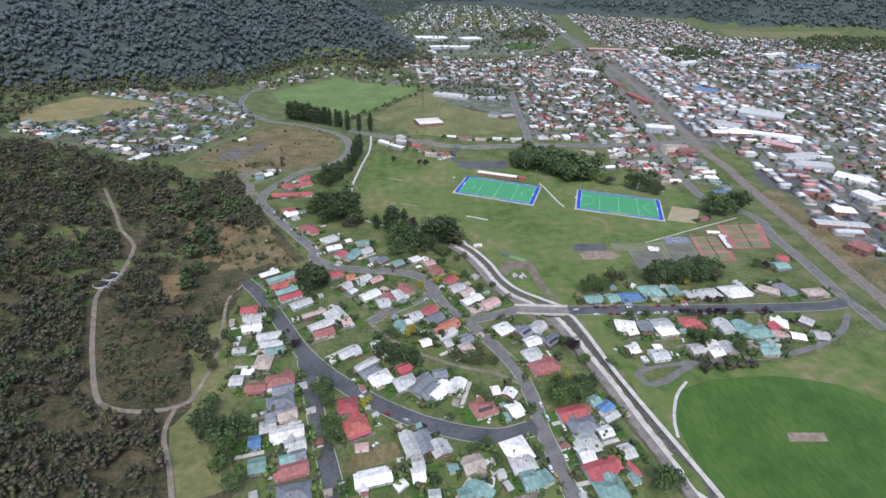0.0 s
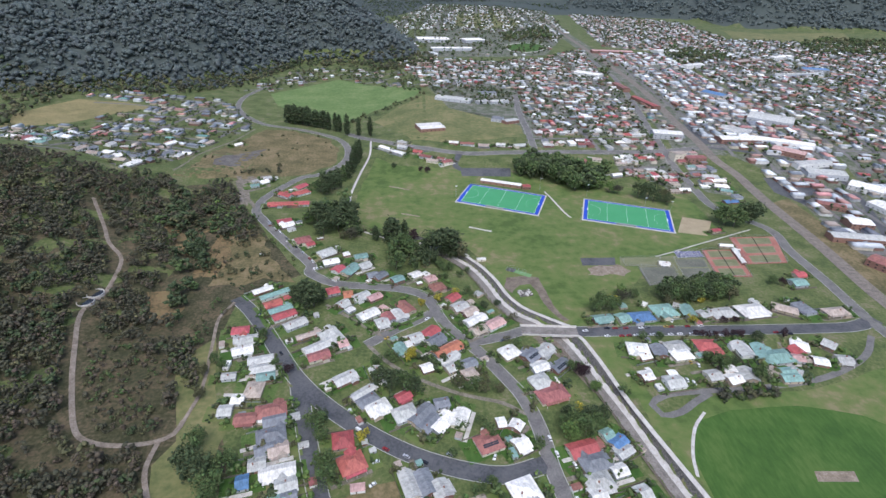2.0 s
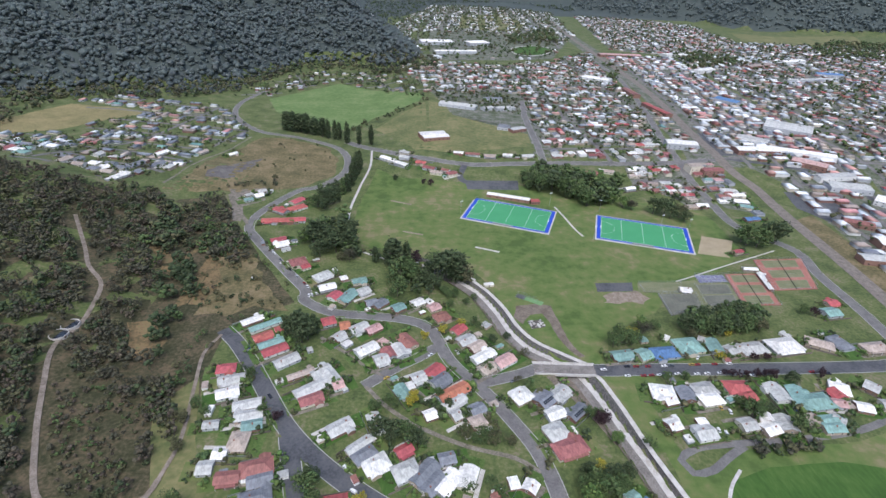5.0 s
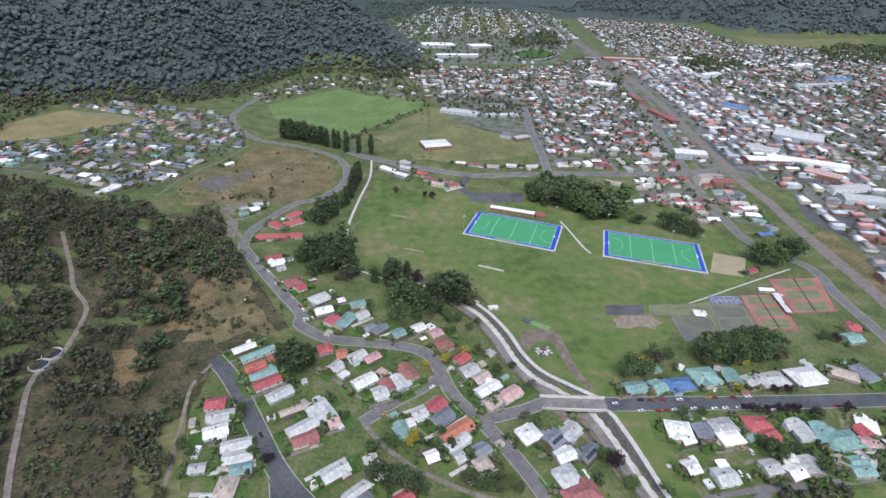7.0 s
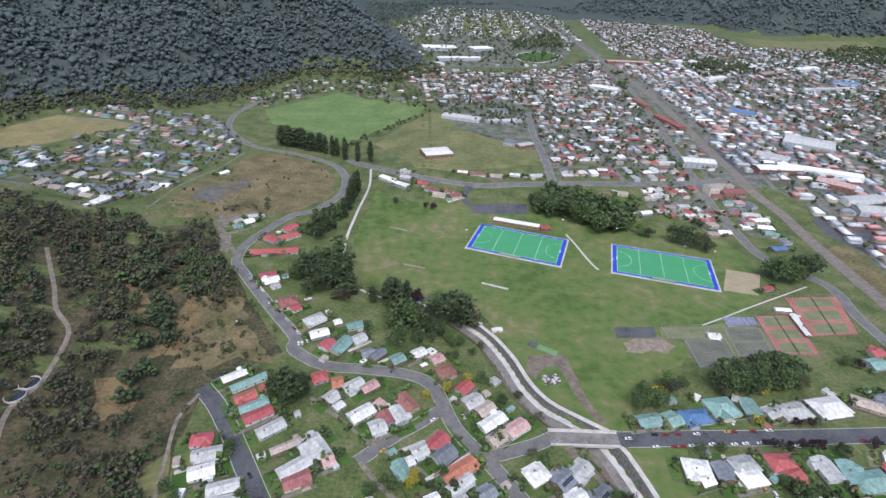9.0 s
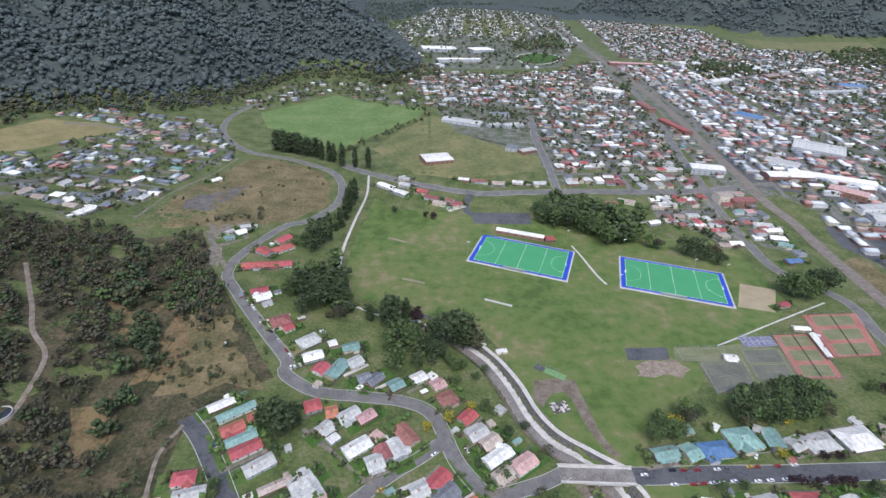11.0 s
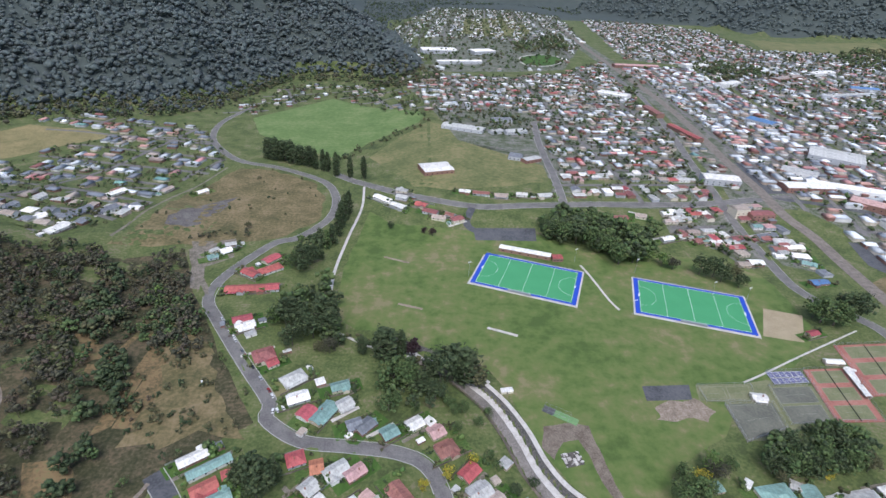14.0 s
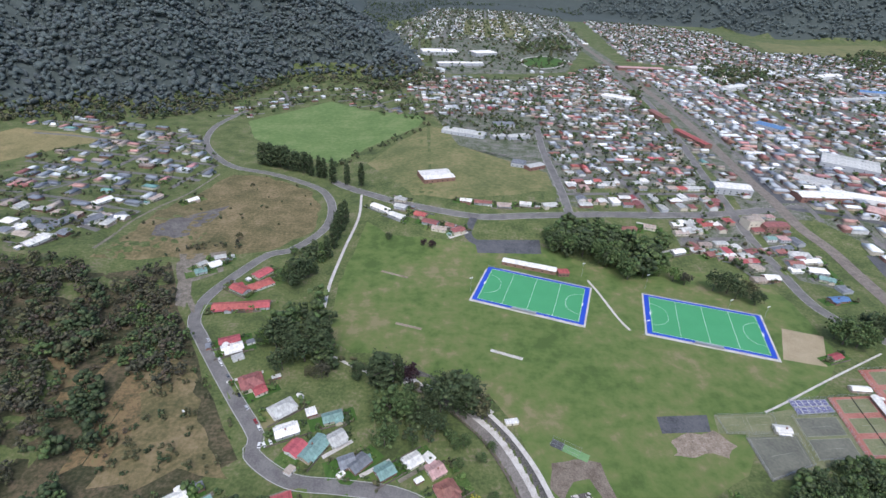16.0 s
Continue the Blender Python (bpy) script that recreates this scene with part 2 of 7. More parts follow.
def lay_kerbs():
    """Concrete kerbs along the streets, open where one street meets another."""
    for ob, line, w, lift in KERB_LINES:
        c = resample(line, 4)
        tan = np.gradient(c, axis=0)
        tan /= np.linalg.norm(tan, axis=1)[:, None]
        nor = np.stack([tan[:, 1], -tan[:, 0]], 1)
        for s in (-1, 1):
            a, e = c + nor * s * (w + .02), c + nor * s * (w + .5)
            if s < 0:
                a, e = e, a
            free = np.ones(len(c), bool)
            for other, ow in ROAD_LINES:
                if other is not line:
                    free &= np.abs(line_distance(e[:, 0], e[:, 1], other)) > ow + .3
            V = np.concatenate([np.column_stack([q, G(q[:, 0], q[:, 1], False) + lift + .16]) for q in (a, e)])
            n = len(c)
            F = [(k + 1, k, k + n, k + 1 + n) for k in range(n - 1) if free[k] and free[k + 1]]
            if F:
                part("kerb", mesh_of("kerb", V, F, KERB), ob)


def road(name, line, width, mat, kerb=True, lift=.12, label="", category="road"):
    w = width / 2
    ob = strip(name, line, (-w, -w * .5, 0, w * .5, w), (lift, lift + .05, lift + .08, lift + .05, lift), mat, label=label, category=category)
    ROAD_LINES.append((line, w))
    if kerb:
        KERB_LINES.append((ob, line, w, lift))
    return ob


def area(name, poly, mat, lift=.06, grid=12.0, label="", category="ground", edge=3.0, kind="structure"):
    """A patch of ground cover laid over the land, with an uneven edge."""
    pts = []
    for (ax, ay), (bx, by) in zip(poly, poly[1:] + poly[:1]):
        k = max(1, int(math.hypot(bx - ax, by - ay) / grid))
        for i in range(k):
            x, y = ax + (bx - ax) * i / k, ay + (by - ay) * i / k
            if edge:
                x, y = x + edge * noise.noise((x * .06, y * .06, 1)), y + edge * noise.noise((x * .06, y * .06, 7))
            pts.append((x, y))
    bm = bmesh.new()
    ring = [bm.verts.new((x, y, 0)) for x, y in pts]
    bm.faces.new(ring)
    bmesh.ops.triangulate(bm, faces=bm.faces[:])
    xs, ys = [p[0] for p in pts], [p[1] for p in pts]
    for lo, hi, axis in ((min(xs), max(xs), 0), (min(ys), max(ys), 1)):
        v = math.floor(lo / grid) * grid + grid
        while v < hi:
            co, no = ((v, 0, 0), (1, 0, 0)) if axis == 0 else ((0, v, 0), (0, 1, 0))
            bmesh.ops.bisect_plane(bm, geom=bm.verts[:] + bm.edges[:] + bm.faces[:], plane_co=co, plane_no=no)
            v += grid
    co = np.array([v.co for v in bm.verts])
    z = G(co[:, 0], co[:, 1]) + lift
    for v, h in zip(bm.verts, z):
        v.co.z = h
    bmesh.ops.recalc_face_normals(bm, faces=bm.faces[:])
    me = bpy.data.meshes.new(name)
    bm.to_mesh(me)
    bm.free()
    if me.polygons and me.polygons[0].normal.z < 0:
        me.flip_normals()
    me.materials.append(mat)
    return tagged(new(name, me), label, category, "", kind)


# ---- the ground, one sheet to the ranges ----
def axis_steps(spans):
    out = []
    for a, b, s in spans:
        out += list(np.arange(a, b, s))
    return np.array(out + [spans[-1][1]])


gx = axis_steps([(-3600, -700, 60), (-700, -20, 9), (-20, 190, 2.5), (190, 620, 9), (620, 3700, 60)])
gy = axis_steps([(-600, 90, 40), (90, 540, 2.5), (540, 1000, 9), (1000, 2100, 30), (2100, 4950, 70)])
X, Y = np.meshgrid(gx, gy)
V = np.stack([X, Y, G(X, Y)], -1).reshape(-1, 3)
i, j = np.meshgrid(np.arange(len(gy) - 1), np.arange(len(gx) - 1), indexing="ij")
a = (i * len(gx) + j).ravel()
F = np.stack([a, a + 1, a + len(gx) + 1, a + len(gx)], 1)
cx, cy = X[:-1, :-1].ravel() + 1, Y[:-1, :-1].ravel() + 1
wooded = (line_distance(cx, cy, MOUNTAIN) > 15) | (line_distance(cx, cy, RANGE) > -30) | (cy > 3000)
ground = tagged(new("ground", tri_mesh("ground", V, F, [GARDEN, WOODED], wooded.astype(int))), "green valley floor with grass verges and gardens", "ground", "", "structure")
for p in ground.data.polygons:
    p.use_smooth = True


# ---- kinds of things ----
def roof_shape(L, W, h, rise, over=.45, hip=0.0, thick=.16):
    """A pitched roof of two slopes (hip > 0: the ridge stops short of the ends), with its own thickness."""
    a, b = L / 2 + over, W / 2 + over
    r = max(.3, a - hip)
    top = [(-a, -b, h), (a, -b, h), (a, b, h), (-a, b, h), (-r, 0, h + rise), (r, 0, h + rise)]
    low = [(x, y, z - thick) for x, y, z in top]
    f = [(0, 1, 5, 4), (2, 3, 4, 5), (1, 2, 5), (3, 0, 4)] if hip else [(0, 1, 5, 4), (2, 3, 4, 5)]
    g = [tuple(i + 6 for i in q[::-1]) for q in f]
    rim = [(0, 1), (1, 2), (2, 3), (3, 0)] if hip else [(0, 1), (1, 5), (5, 2), (2, 3), (3, 4), (4, 0)]
    return top + low, f + g + [(q, p, p + 6, q + 6) for p, q in rim]


def wall_shape(L, W, h, rise, gable):
    a, b = L / 2, W / 2
    v, f = box(-a, a, -b, b, -1.0, h)
    if gable:
        k = len(v)
        v = v + [(-a, 0, h + rise * .94), (a, 0, h + rise * .94)]
        f = f + [(4, 6, k), (7, 5, k + 1)]
    return v, f


PANE = mesh_of("pane", *box(-.55, .55, -.04, .04, -.55, .55), GLASS)
_w = joined(box(-.55, .55, -.04, .04, -.55, .55), box(-.66, .66, -.03, .06, .55, .66), box(-.66, .66, -.03, .06, -.66, -.55), box(-.66, -.55, -.03, .06, -.55, .55), box(.55, .66, -.03, .06, -.55, .55))
FRAME = mesh_of("window", *_w, [GLASS, WHITE_PAINT], [0] * 6 + [1] * 24)
DOOR = mesh_of("door", *box(-.45, .45, -.05, .05, 0, 2.05), TIMBER)
CHIMNEY = mesh_of("chimney", *joined(box(-.35, .35, -.35, .35, 0, 1.3), box(-.42, .42, -.42, .42, 1.3, 1.45)), BRICKWALL)
PANEL = mesh_of("solar_panel", *box(-.8, .8, -.5, .5, 0, .06), GLASS)
PALING = mesh_of("panel", *joined(box(-3.6, 3.6, -.02, .02, .05, 1.65), box(-3.64, -3.54, -.05, .09, -.4, 1.7), box(3.54, 3.64, -.05, .09, -.4, 1.7)), TIMBER)
IRON_PALING = mesh_of("panel", *joined(box(-3.6, 3.6, -.02, .02, .05, 1.6), box(-3.64, -3.54, -.05, .09, -.4, 1.65), box(3.54, 3.64, -.05, .09, -.4, 1.65)), STEEL)
count_houses = 0
SHRUBS = []


def lot(x, y, turn, L, W, rng):
    """What lies about a house: a side fence, a lawn, a drive and a few shrubs."""
    c, s = math.cos(radians(turn)), math.sin(radians(turn))

    def at(u, v):
        return x + u * c - v * s, y + u * s + v * c
    side = rng.choice((-1, 1))
    n = int((L + 16) / 7.2)
    v = side * (W / 2 + 2.2)
    clear = abs(float(line_distance(*at(0, v), CHANNEL))) > 14
    if rng.random() < .75 and clear:
        iron = rng.random() < .35
        f = tagged(new("fence"), "grey corrugated iron side fence" if iron else "weathered grey timber paling side fence", "fence", "garden fences")
        f.matrix_world = pose(*at(0, v), float(G(*at(0, v))), 0, 0, turn)
        for q in range(n):
            part("panel", IRON_PALING if iron else PALING, f).location = ((q + .5 - n / 2) * 7.2, 0, 0)
    for kind, chance, mat, u0, u1, v0, v1, lift in (("lawn", .9, rng.choice((LAWN, OVAL, MOWN)), -L / 2 - 9, L / 2 + 9, -W / 2 - 2, W / 2 + 2, .17),
                                                    ("driveway", .5, rng.choice((CONCRETE, GRAVEL)), -L / 2 - 8, L / 2 + 2, -side * (W / 2 + .6), -side * (W / 2 + 3.4), .27)):
        if rng.random() < chance and clear:
            v0, v1 = sorted((v0, v1))
            rise_ = lift + (count_houses % 14) * .006
            V = [(px, py, float(G(px, py)) + rise_) for px, py in (at(u0, v0), at(u1, v0), at(u1, v1), at(u0, v1))]
            tagged(new(kind, mesh_of(kind, V, [(0, 1, 2, 3)], mat)), "green back lawn around a house" if kind == "lawn" else "pale driveway beside a house", kind, "", "structure")
    if rng.random() < .4 and clear and L > 9:
        u = rng.choice((-1, 1)) * (L / 2 + rng.uniform(5, 9))
        house(*at(u, rng.uniform(-.3, .3) * W), turn + rng.choice((0, 90)), rng.uniform(3.5, 6.5), rng.uniform(3, 5), rng.choice("WLLGTSD"))
    for q in range(11):
        if rng.random() < .75 and clear:
            px, py = at(rng.choice((-1, 1)) * (L / 2 + rng.uniform(2, 6)), rng.uniform(-.75, .75) * W)
            SHRUBS.append((px, py, rng.uniform(1.2, 3.6) if rng.random() < .8 else rng.uniform(4, 6.2)))




def house(x, y, turn, L, W, code="L", hip=0, h=2.9, solar=0, yard=True):
    """A dwelling with walls, roof, windows, door and chimney."""
    global count_houses
    count_houses += 1
    rng = random.Random(count_houses)
    small = L * W < 52
    name = "shed" if small else "house"
    wall = rng.choice(WALLS)
    base = float(G(x, y))
    top = tagged(new(name), f"{'small ' if small else ''}{'weatherboard' if not small else 'backyard'} {name} with a {ROOF_WORDS[code]} iron roof", name,
                 "backyard sheds" if small else "houses of the valley streets")
    top.matrix_world = pose(x, y, base, 0, 0, turn)
    if small:
        h = 2.3
    rise = (.2 if hip else .17) * W + (.3 if not small else 0)
    if small:
        rise *= .5
    part("wall", mesh_of("wall", *wall_shape(L, W, h, rise, not hip), wall), top)
    roof = part("roof", mesh_of("roof", *roof_shape(L, W, h, rise, .5 if not small else .2, W * .48 if hip else 0), ROOFS[code]), top)
    if small:
        d = part("door", DOOR, top)
        d.location = (rng.uniform(-.2, .2) * L, -W / 2 - .03, 0)
        return top
    for s in (-1, 1):
        k = max(2, int(L / 5.2))
        for q in range(k):
            u = (q + .5) / k * L - L / 2 + rng.uniform(-.3, .3)
            if s == -1 and q == k // 2:
                d = part("door", DOOR, top)
                d.location = (u, s * (W / 2 + .04), .1)
                continue
            w = part("window", FRAME, top)
            w.location = (u, s * (W / 2 + .035), 1.65)
    for s in (-1, 1):
        for v in (.12,):
            w = part("window", FRAME, top)
            w.location, w.rotation_euler = (s * (L / 2 + .035), v * W, 1.65), (0, 0, math.pi / 2)
    if rng.random() < .55:
        c = part("chimney", CHIMNEY, top)
        c.location = (rng.uniform(-.3, .3) * L, rng.choice((-1, 1)) * W * .12, h + rise * .6)
    tilt = math.atan2(rise, W / 2 + .5)
    for q in range(solar):
        p = part("solar_panel", PANEL, top, "dark glass solar panel")
        p.location = (-L * .3 + (q % 6) * 1.7, -W * .18 - (q // 6) * 1.1, h + rise - (W * .18 + (q // 6) * 1.1) * math.tan(tilt) + .08)
        p.rotation_euler = (tilt, 0, 0)
    if yard:
        lot(x, y, turn, L, W, rng)
    if L > 11 and rng.random() < .5:
        s, e = rng.choice((-1, 1)), rng.choice((-1, 1))
        w, reach = W * .55, W * .5 + 2.6
        for nm, shape, m in (("wing_wall", wall_shape(reach, w, h - .05, rise * .6, True), wall), ("wing_roof", roof_shape(reach, w, h - .05, rise * .62, .4), ROOFS[code])):
            o = part(nm, mesh_of(nm, *shape, m), top)
            o.location, o.rotation_euler = (e * (L / 2 - w * .75), s * reach / 2, 0), (0, 0, math.pi / 2)
    # lean-to verandah along one long side
    if rng.random() < .6 and L > 9:
        s = rng.choice((-1, 1))
        y0, y1 = sorted((s * (W / 2 + .05), s * (W / 2 + 2.2)))
        za, zb = (h - .75, h - .3) if s < 0 else (h - .3, h - .75)
        v = [(-L * .42, y0, za), (L * .42, y0, za), (L * .42, y1, zb), (-L * .42, y1, zb)]
        v += [(p, q, r - .08) for p, q, r in v]
        part("verandah_roof", mesh_of("verandah_roof", v, [(0, 1, 2, 3), (7, 6, 5, 4), (0, 4, 5, 1), (1, 5, 6, 2), (2, 6, 7, 3), (3, 7, 4, 0)], ROOFS[code]), top)
        for u in (-.4, 0, .4):
            part("post", mesh_of("post", *box(L * u - .06, L * u + .06, *sorted((s * (W / 2 + 1.98), s * (W / 2 + 2.1))), 0, h - .8), WHITE_PAINT), top)
    return top


def hall(x, y, turn, L, W, h, code="W", wall=0, label="large low commercial building with a pale iron roof", bays=1):
    """A large building: parapet walls, a shallow roof in bays and a row of windows."""
    top = tagged(new("building"), label, "building", "large buildings of the town")
    top.matrix_world = pose(x, y, float(G(x, y)), 0, 0, turn)
    part("wall", mesh_of("wall", *box(-L / 2, L / 2, -W / 2, W / 2, -2, h), WALLS[wall]), top)
    for q in range(bays):
        w = W / bays
        r = part("roof", mesh_of("roof", *roof_shape(L, w - .3, h + .2, w * .09, .1), ROOFS[code]), top)
        r.location.y = -W / 2 + (q + .5) * w
    k = min(6, max(3, int(L / 6)))
    for level in range(max(1, int(h / 3.4))):
        for q in range(k):
            for s in (-1, 1):
                p = part("window", PANE, top)
                p.location, p.scale = ((q + .5) / k * L - L / 2, s * (W / 2 + .03), 1.9 + 3.3 * level), (1.6, 1, 1.1)
    return top


CAR_SIDE = [(-2.2, .35), (-2.25, .75), (-1.5, .9), (-.9, .95), (1.45, .95), (2.1, .88), (2.2, .4)]
CABIN_SIDE = [(-1.0, .93), (-.45, 1.42), (1.2, 1.42), (1.75, .93)]


def swept(side, w, taper=0):
    k = len(side)
    zs = [z for _, z in side]
    t = [taper * (z - min(zs)) / (max(zs) - min(zs)) for z in zs]
    v = [(x, -w + q, z) for (x, z), q in zip(side, t)] + [(x, w - q, z) for (x, z), q in zip(side, t)]
    return v, [tuple(range(k)), tuple(range(2 * k - 1, k - 1, -1))] + [((i + 1) % k, i, i + k, (i + 1) % k + k) for i in range(k)]


def wheel_shape(r=.32, w=.11, k=12):
    v = [(r * math.cos(2 * math.pi * q / k), s, r * math.sin(2 * math.pi * q / k)) for s in (-w, w) for q in range(k)]
    return v, [tuple(range(k)), tuple(range(2 * k - 1, k - 1, -1))] + [((q + 1) % k, q, q + k, (q + 1) % k + k) for q in range(k)]


WHEEL = mesh_of("wheel", *wheel_shape(), RUBBER)
CARS = {}
PAINTS = dict(white=(.66, .66, .65), silver=(.4, .41, .43), red=(.24, .03, .03), black=(.02, .02, .025), blue=(.04, .1, .3), grey=(.13, .14, .15), yellow=(.4, .28, .06))


def car(x, y, turn, paint="white", van=0):
    """A parked car, built once for each paint."""
    m = pose(x, y, float(G(x, y, False)) + .2, 0, 0, turn)
    if (paint, van) in CARS:
        return copy_thing(CARS[paint, van], m)
    mat = material("car_paint_" + paint, tones(PAINTS[paint], .05), 1, .25, gloss=.5)
    top = tagged(new("car"), f"{paint} parked {'delivery van' if van else 'car'} beside the kerb", "car", "parked cars")
    part("body", mesh_of("body", *swept(CAR_SIDE, .87), mat), top)
    cab = [(-1.5, .9), (-1.0, 1.95), (2.1, 1.95), (2.15, .9)] if van else CABIN_SIDE
    part("windows", mesh_of("windows", *swept(cab, .8, .12), mat if van else GLASS), top)
    e = max(z for _, z in cab)
    part("roof", mesh_of("roof", *box(cab[1][0] - .02, cab[2][0] + .02, -.69, .69, e - .01, e + .05), mat), top)
    for px in (-1.35, 1.35):
        for py in (-.8, .8):
            part("wheel", WHEEL, top).location = (px, py, .32)
    CARS[paint, van] = top
    top.matrix_world = m
    return top


# leaves, clumps and crowns
ICO_V = []
bm = bmesh.new()
bmesh.ops.create_icosphere(bm, subdivisions=1, radius=1)
ICO_V = np.array([v.co for v in bm.verts])
ICO_F = np.array([[v.index for v in f.verts] for f in bm.faces])
bm.free()


def clumps(centres, radii, rng, jag=.38):
    """Ragged lumps of foliage, one at each centre."""
    n = len(centres)
    r = radii[:, None, None] * (1 + rng.uniform(-jag, jag, (n, 12, 1)))
    V = centres[:, None] + ICO_V[None] * r * np.array([1, 1, .8])
    V += rng.normal(0, .12, V.shape) * radii[:, None, None]
    F = ICO_F[None] + (np.arange(n) * 12)[:, None, None]
    return V.reshape(-1, 3), F.reshape(-1, 3)


def sprays(centres, size, rng):
    """Small three-cornered sprays of leaves, turned every way."""
    n = len(centres)
    d = rng.normal(0, 1, (n, 3, 3))
    d /= np.linalg.norm(d, axis=2, keepdims=True)
    V = centres[:, None] + d * size[:, None, None]
    return V.reshape(-1, 3), np.arange(n * 3).reshape(-1, 3)


def crown_points(rng, n, shape):
    """Places all through a crown of unit height and width, in lobes."""
    if shape == "poplar":
        z = rng.uniform(.08, 1, n)
        r = .5 * np.sin(np.pi * np.clip(z * .9 + .08, 0, 1)) ** .7
        a = rng.uniform(0, 2 * np.pi, n)
        q = np.sqrt(rng.uniform(.25, 1, n)) * r
        return np.stack([q * np.cos(a), q * np.sin(a), z], 1)
    if shape == "conifer":
        z = rng.uniform(.05, 1, n)
        r = .5 * (1.02 - z) ** .8
        a = rng.uniform(0, 2 * np.pi, n)
        q = np.sqrt(rng.uniform(.2, 1, n)) * r
        return np.stack([q * np.cos(a), q * np.sin(a), z], 1)
    k = 7 if shape == "round" else 5
    a = rng.uniform(0, 2 * np.pi, k)
    lobes = np.stack([.3 * np.cos(a), .3 * np.sin(a), rng.uniform(.4, .78, k)], 1)
    lobes[0] = (0, 0, .72)
    size = rng.uniform(.16, .27, k)
    w = rng.integers(0, k, n)
    d = rng.normal(0, 1, (n, 3))
    d /= np.linalg.norm(d, axis=1, keepdims=True)
    return lobes[w] + d * (size[w] * rng.uniform(.55, 1.05, n))[:, None]


LEAVES = {}
# blue and slate: distance haze is mixed into the leaf colour, paler and bluer
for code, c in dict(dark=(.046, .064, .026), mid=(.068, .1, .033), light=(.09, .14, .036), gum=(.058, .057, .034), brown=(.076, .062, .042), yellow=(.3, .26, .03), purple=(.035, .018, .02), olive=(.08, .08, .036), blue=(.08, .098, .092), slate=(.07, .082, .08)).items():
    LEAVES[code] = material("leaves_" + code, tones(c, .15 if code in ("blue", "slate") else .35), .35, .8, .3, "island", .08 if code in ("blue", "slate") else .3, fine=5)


def trunk_shape(h, r, lean, limbs, rng):
    """A tapered trunk with limbs."""
    V, F = [], []

    def tube(p, q, r0, r1, k=6):
        p, q = np.array(p), np.array(q)
        d = (q - p) / np.linalg.norm(q - p)
        u = np.cross(d, (0.3, .9, .1))
        u /= np.linalg.norm(u)
        w = np.cross(d, u)
        b = len(V)
        for c, rr in ((p, r0), (q, r1)):
            for s in range(k):
                t = 2 * math.pi * s / k
                V.append(tuple(c + rr * (u * math.cos(t) + w * math.sin(t))))
        for s in range(k):
            F.append((b + s, b + (s + 1) % k, b + k + (s + 1) % k, b + k + s))
    tip = (lean[0], lean[1], h)
    tube((0, 0, -1.2), tip, r, r * .45)
    for s in range(limbs):
        t = .55 + .45 * s / limbs
        a = rng.uniform(0, 6.28)
        p = (lean[0] * t, lean[1] * t, h * t)
        tube(p, (p[0] + .35 * h * math.cos(a), p[1] + .35 * h * math.sin(a), p[2] + .35 * h), r * .4, r * .12, 5)
    return V, F


TREES = {}
TREE_WORDS = dict(round="broad leafy tree", gum="open-crowned gum tree", poplar="tall narrow poplar", conifer="dark pine tree", bush="low garden bush", shrub="small garden tree")
LEAF_WORDS = dict(dark="dark green", mid="green", light="bright green", gum="grey-green", yellow="yellow", purple="dark purple", olive="olive", blue="blue-green", brown="brown", slate="slate green")


def tree_base(shape, leaf, variant):
    rng = np.random.default_rng(1000 + variant * 17 + len(shape) * 5 + len(leaf))
    prop = dict(round=(1.0, .92), gum=(1.0, .75), poplar=(1.0, .26), conifer=(1.0, .5), bush=(1.0, 1.5), shrub=(1.0, 1.0))[shape]
    wide = prop[1] * 12
    form = "round" if shape in ("bush", "shrub") else shape
    n = dict(round=105, gum=60, poplar=95, conifer=95, bush=40, shrub=36)[shape]
    P = crown_points(rng, n, form) * np.array([wide, wide, 12])
    v1, f1 = clumps(P, rng.uniform(.36, .85, n) * dict(poplar=.75, bush=1.7, shrub=1.7).get(shape, 1), rng)
    m = n * 10
    Q = crown_points(rng, m, form) * np.array([wide, wide, 12]) + rng.normal(0, .4, (m, 3))
    Q[:, 2] = np.maximum(Q[:, 2], .4)
    v2, f2 = sprays(Q, rng.uniform(.22, .58, m) * (1.6 if shape in ("bush", "shrub") else 1), rng)
    crown = tri_mesh("crown", np.concatenate([v1, v2]), np.concatenate([f1, f2 + len(v1)]), [LEAVES[leaf]])
    trunk = mesh_of("trunk", *trunk_shape(6.5 if shape != "bush" else 3, .32, (.3, .2), 5, rng), BARK)
    return trunk, crown


def tree(x, y, h, shape="round", leaf="mid", wide=1.0, group="trees of the valley"):
    variant = int(abs(x * 7 + y * 3)) % 4
    if shape == "round" and h < 7:
        shape = "shrub"
    key = (shape, leaf, variant)
    if key not in TREES:
        TREES[key] = tree_base(*key)
    trunk, crown = TREES[key]
    top = tagged(new("tree" if shape != "bush" else "bush"), f"{LEAF_WORDS[leaf]} {TREE_WORDS[shape]} standing in grass", "tree" if shape != "bush" else "bush", group)
    s = h / 12
    top.matrix_world = pose(x, y, float(G(x, y)), 0, 0, (x * 37 + y * 11) % 360) @ Matrix.Diagonal((s * wide, s * wide, s, 1))
    part("trunk", trunk, top)
    part("crown", crown, top)
    return top


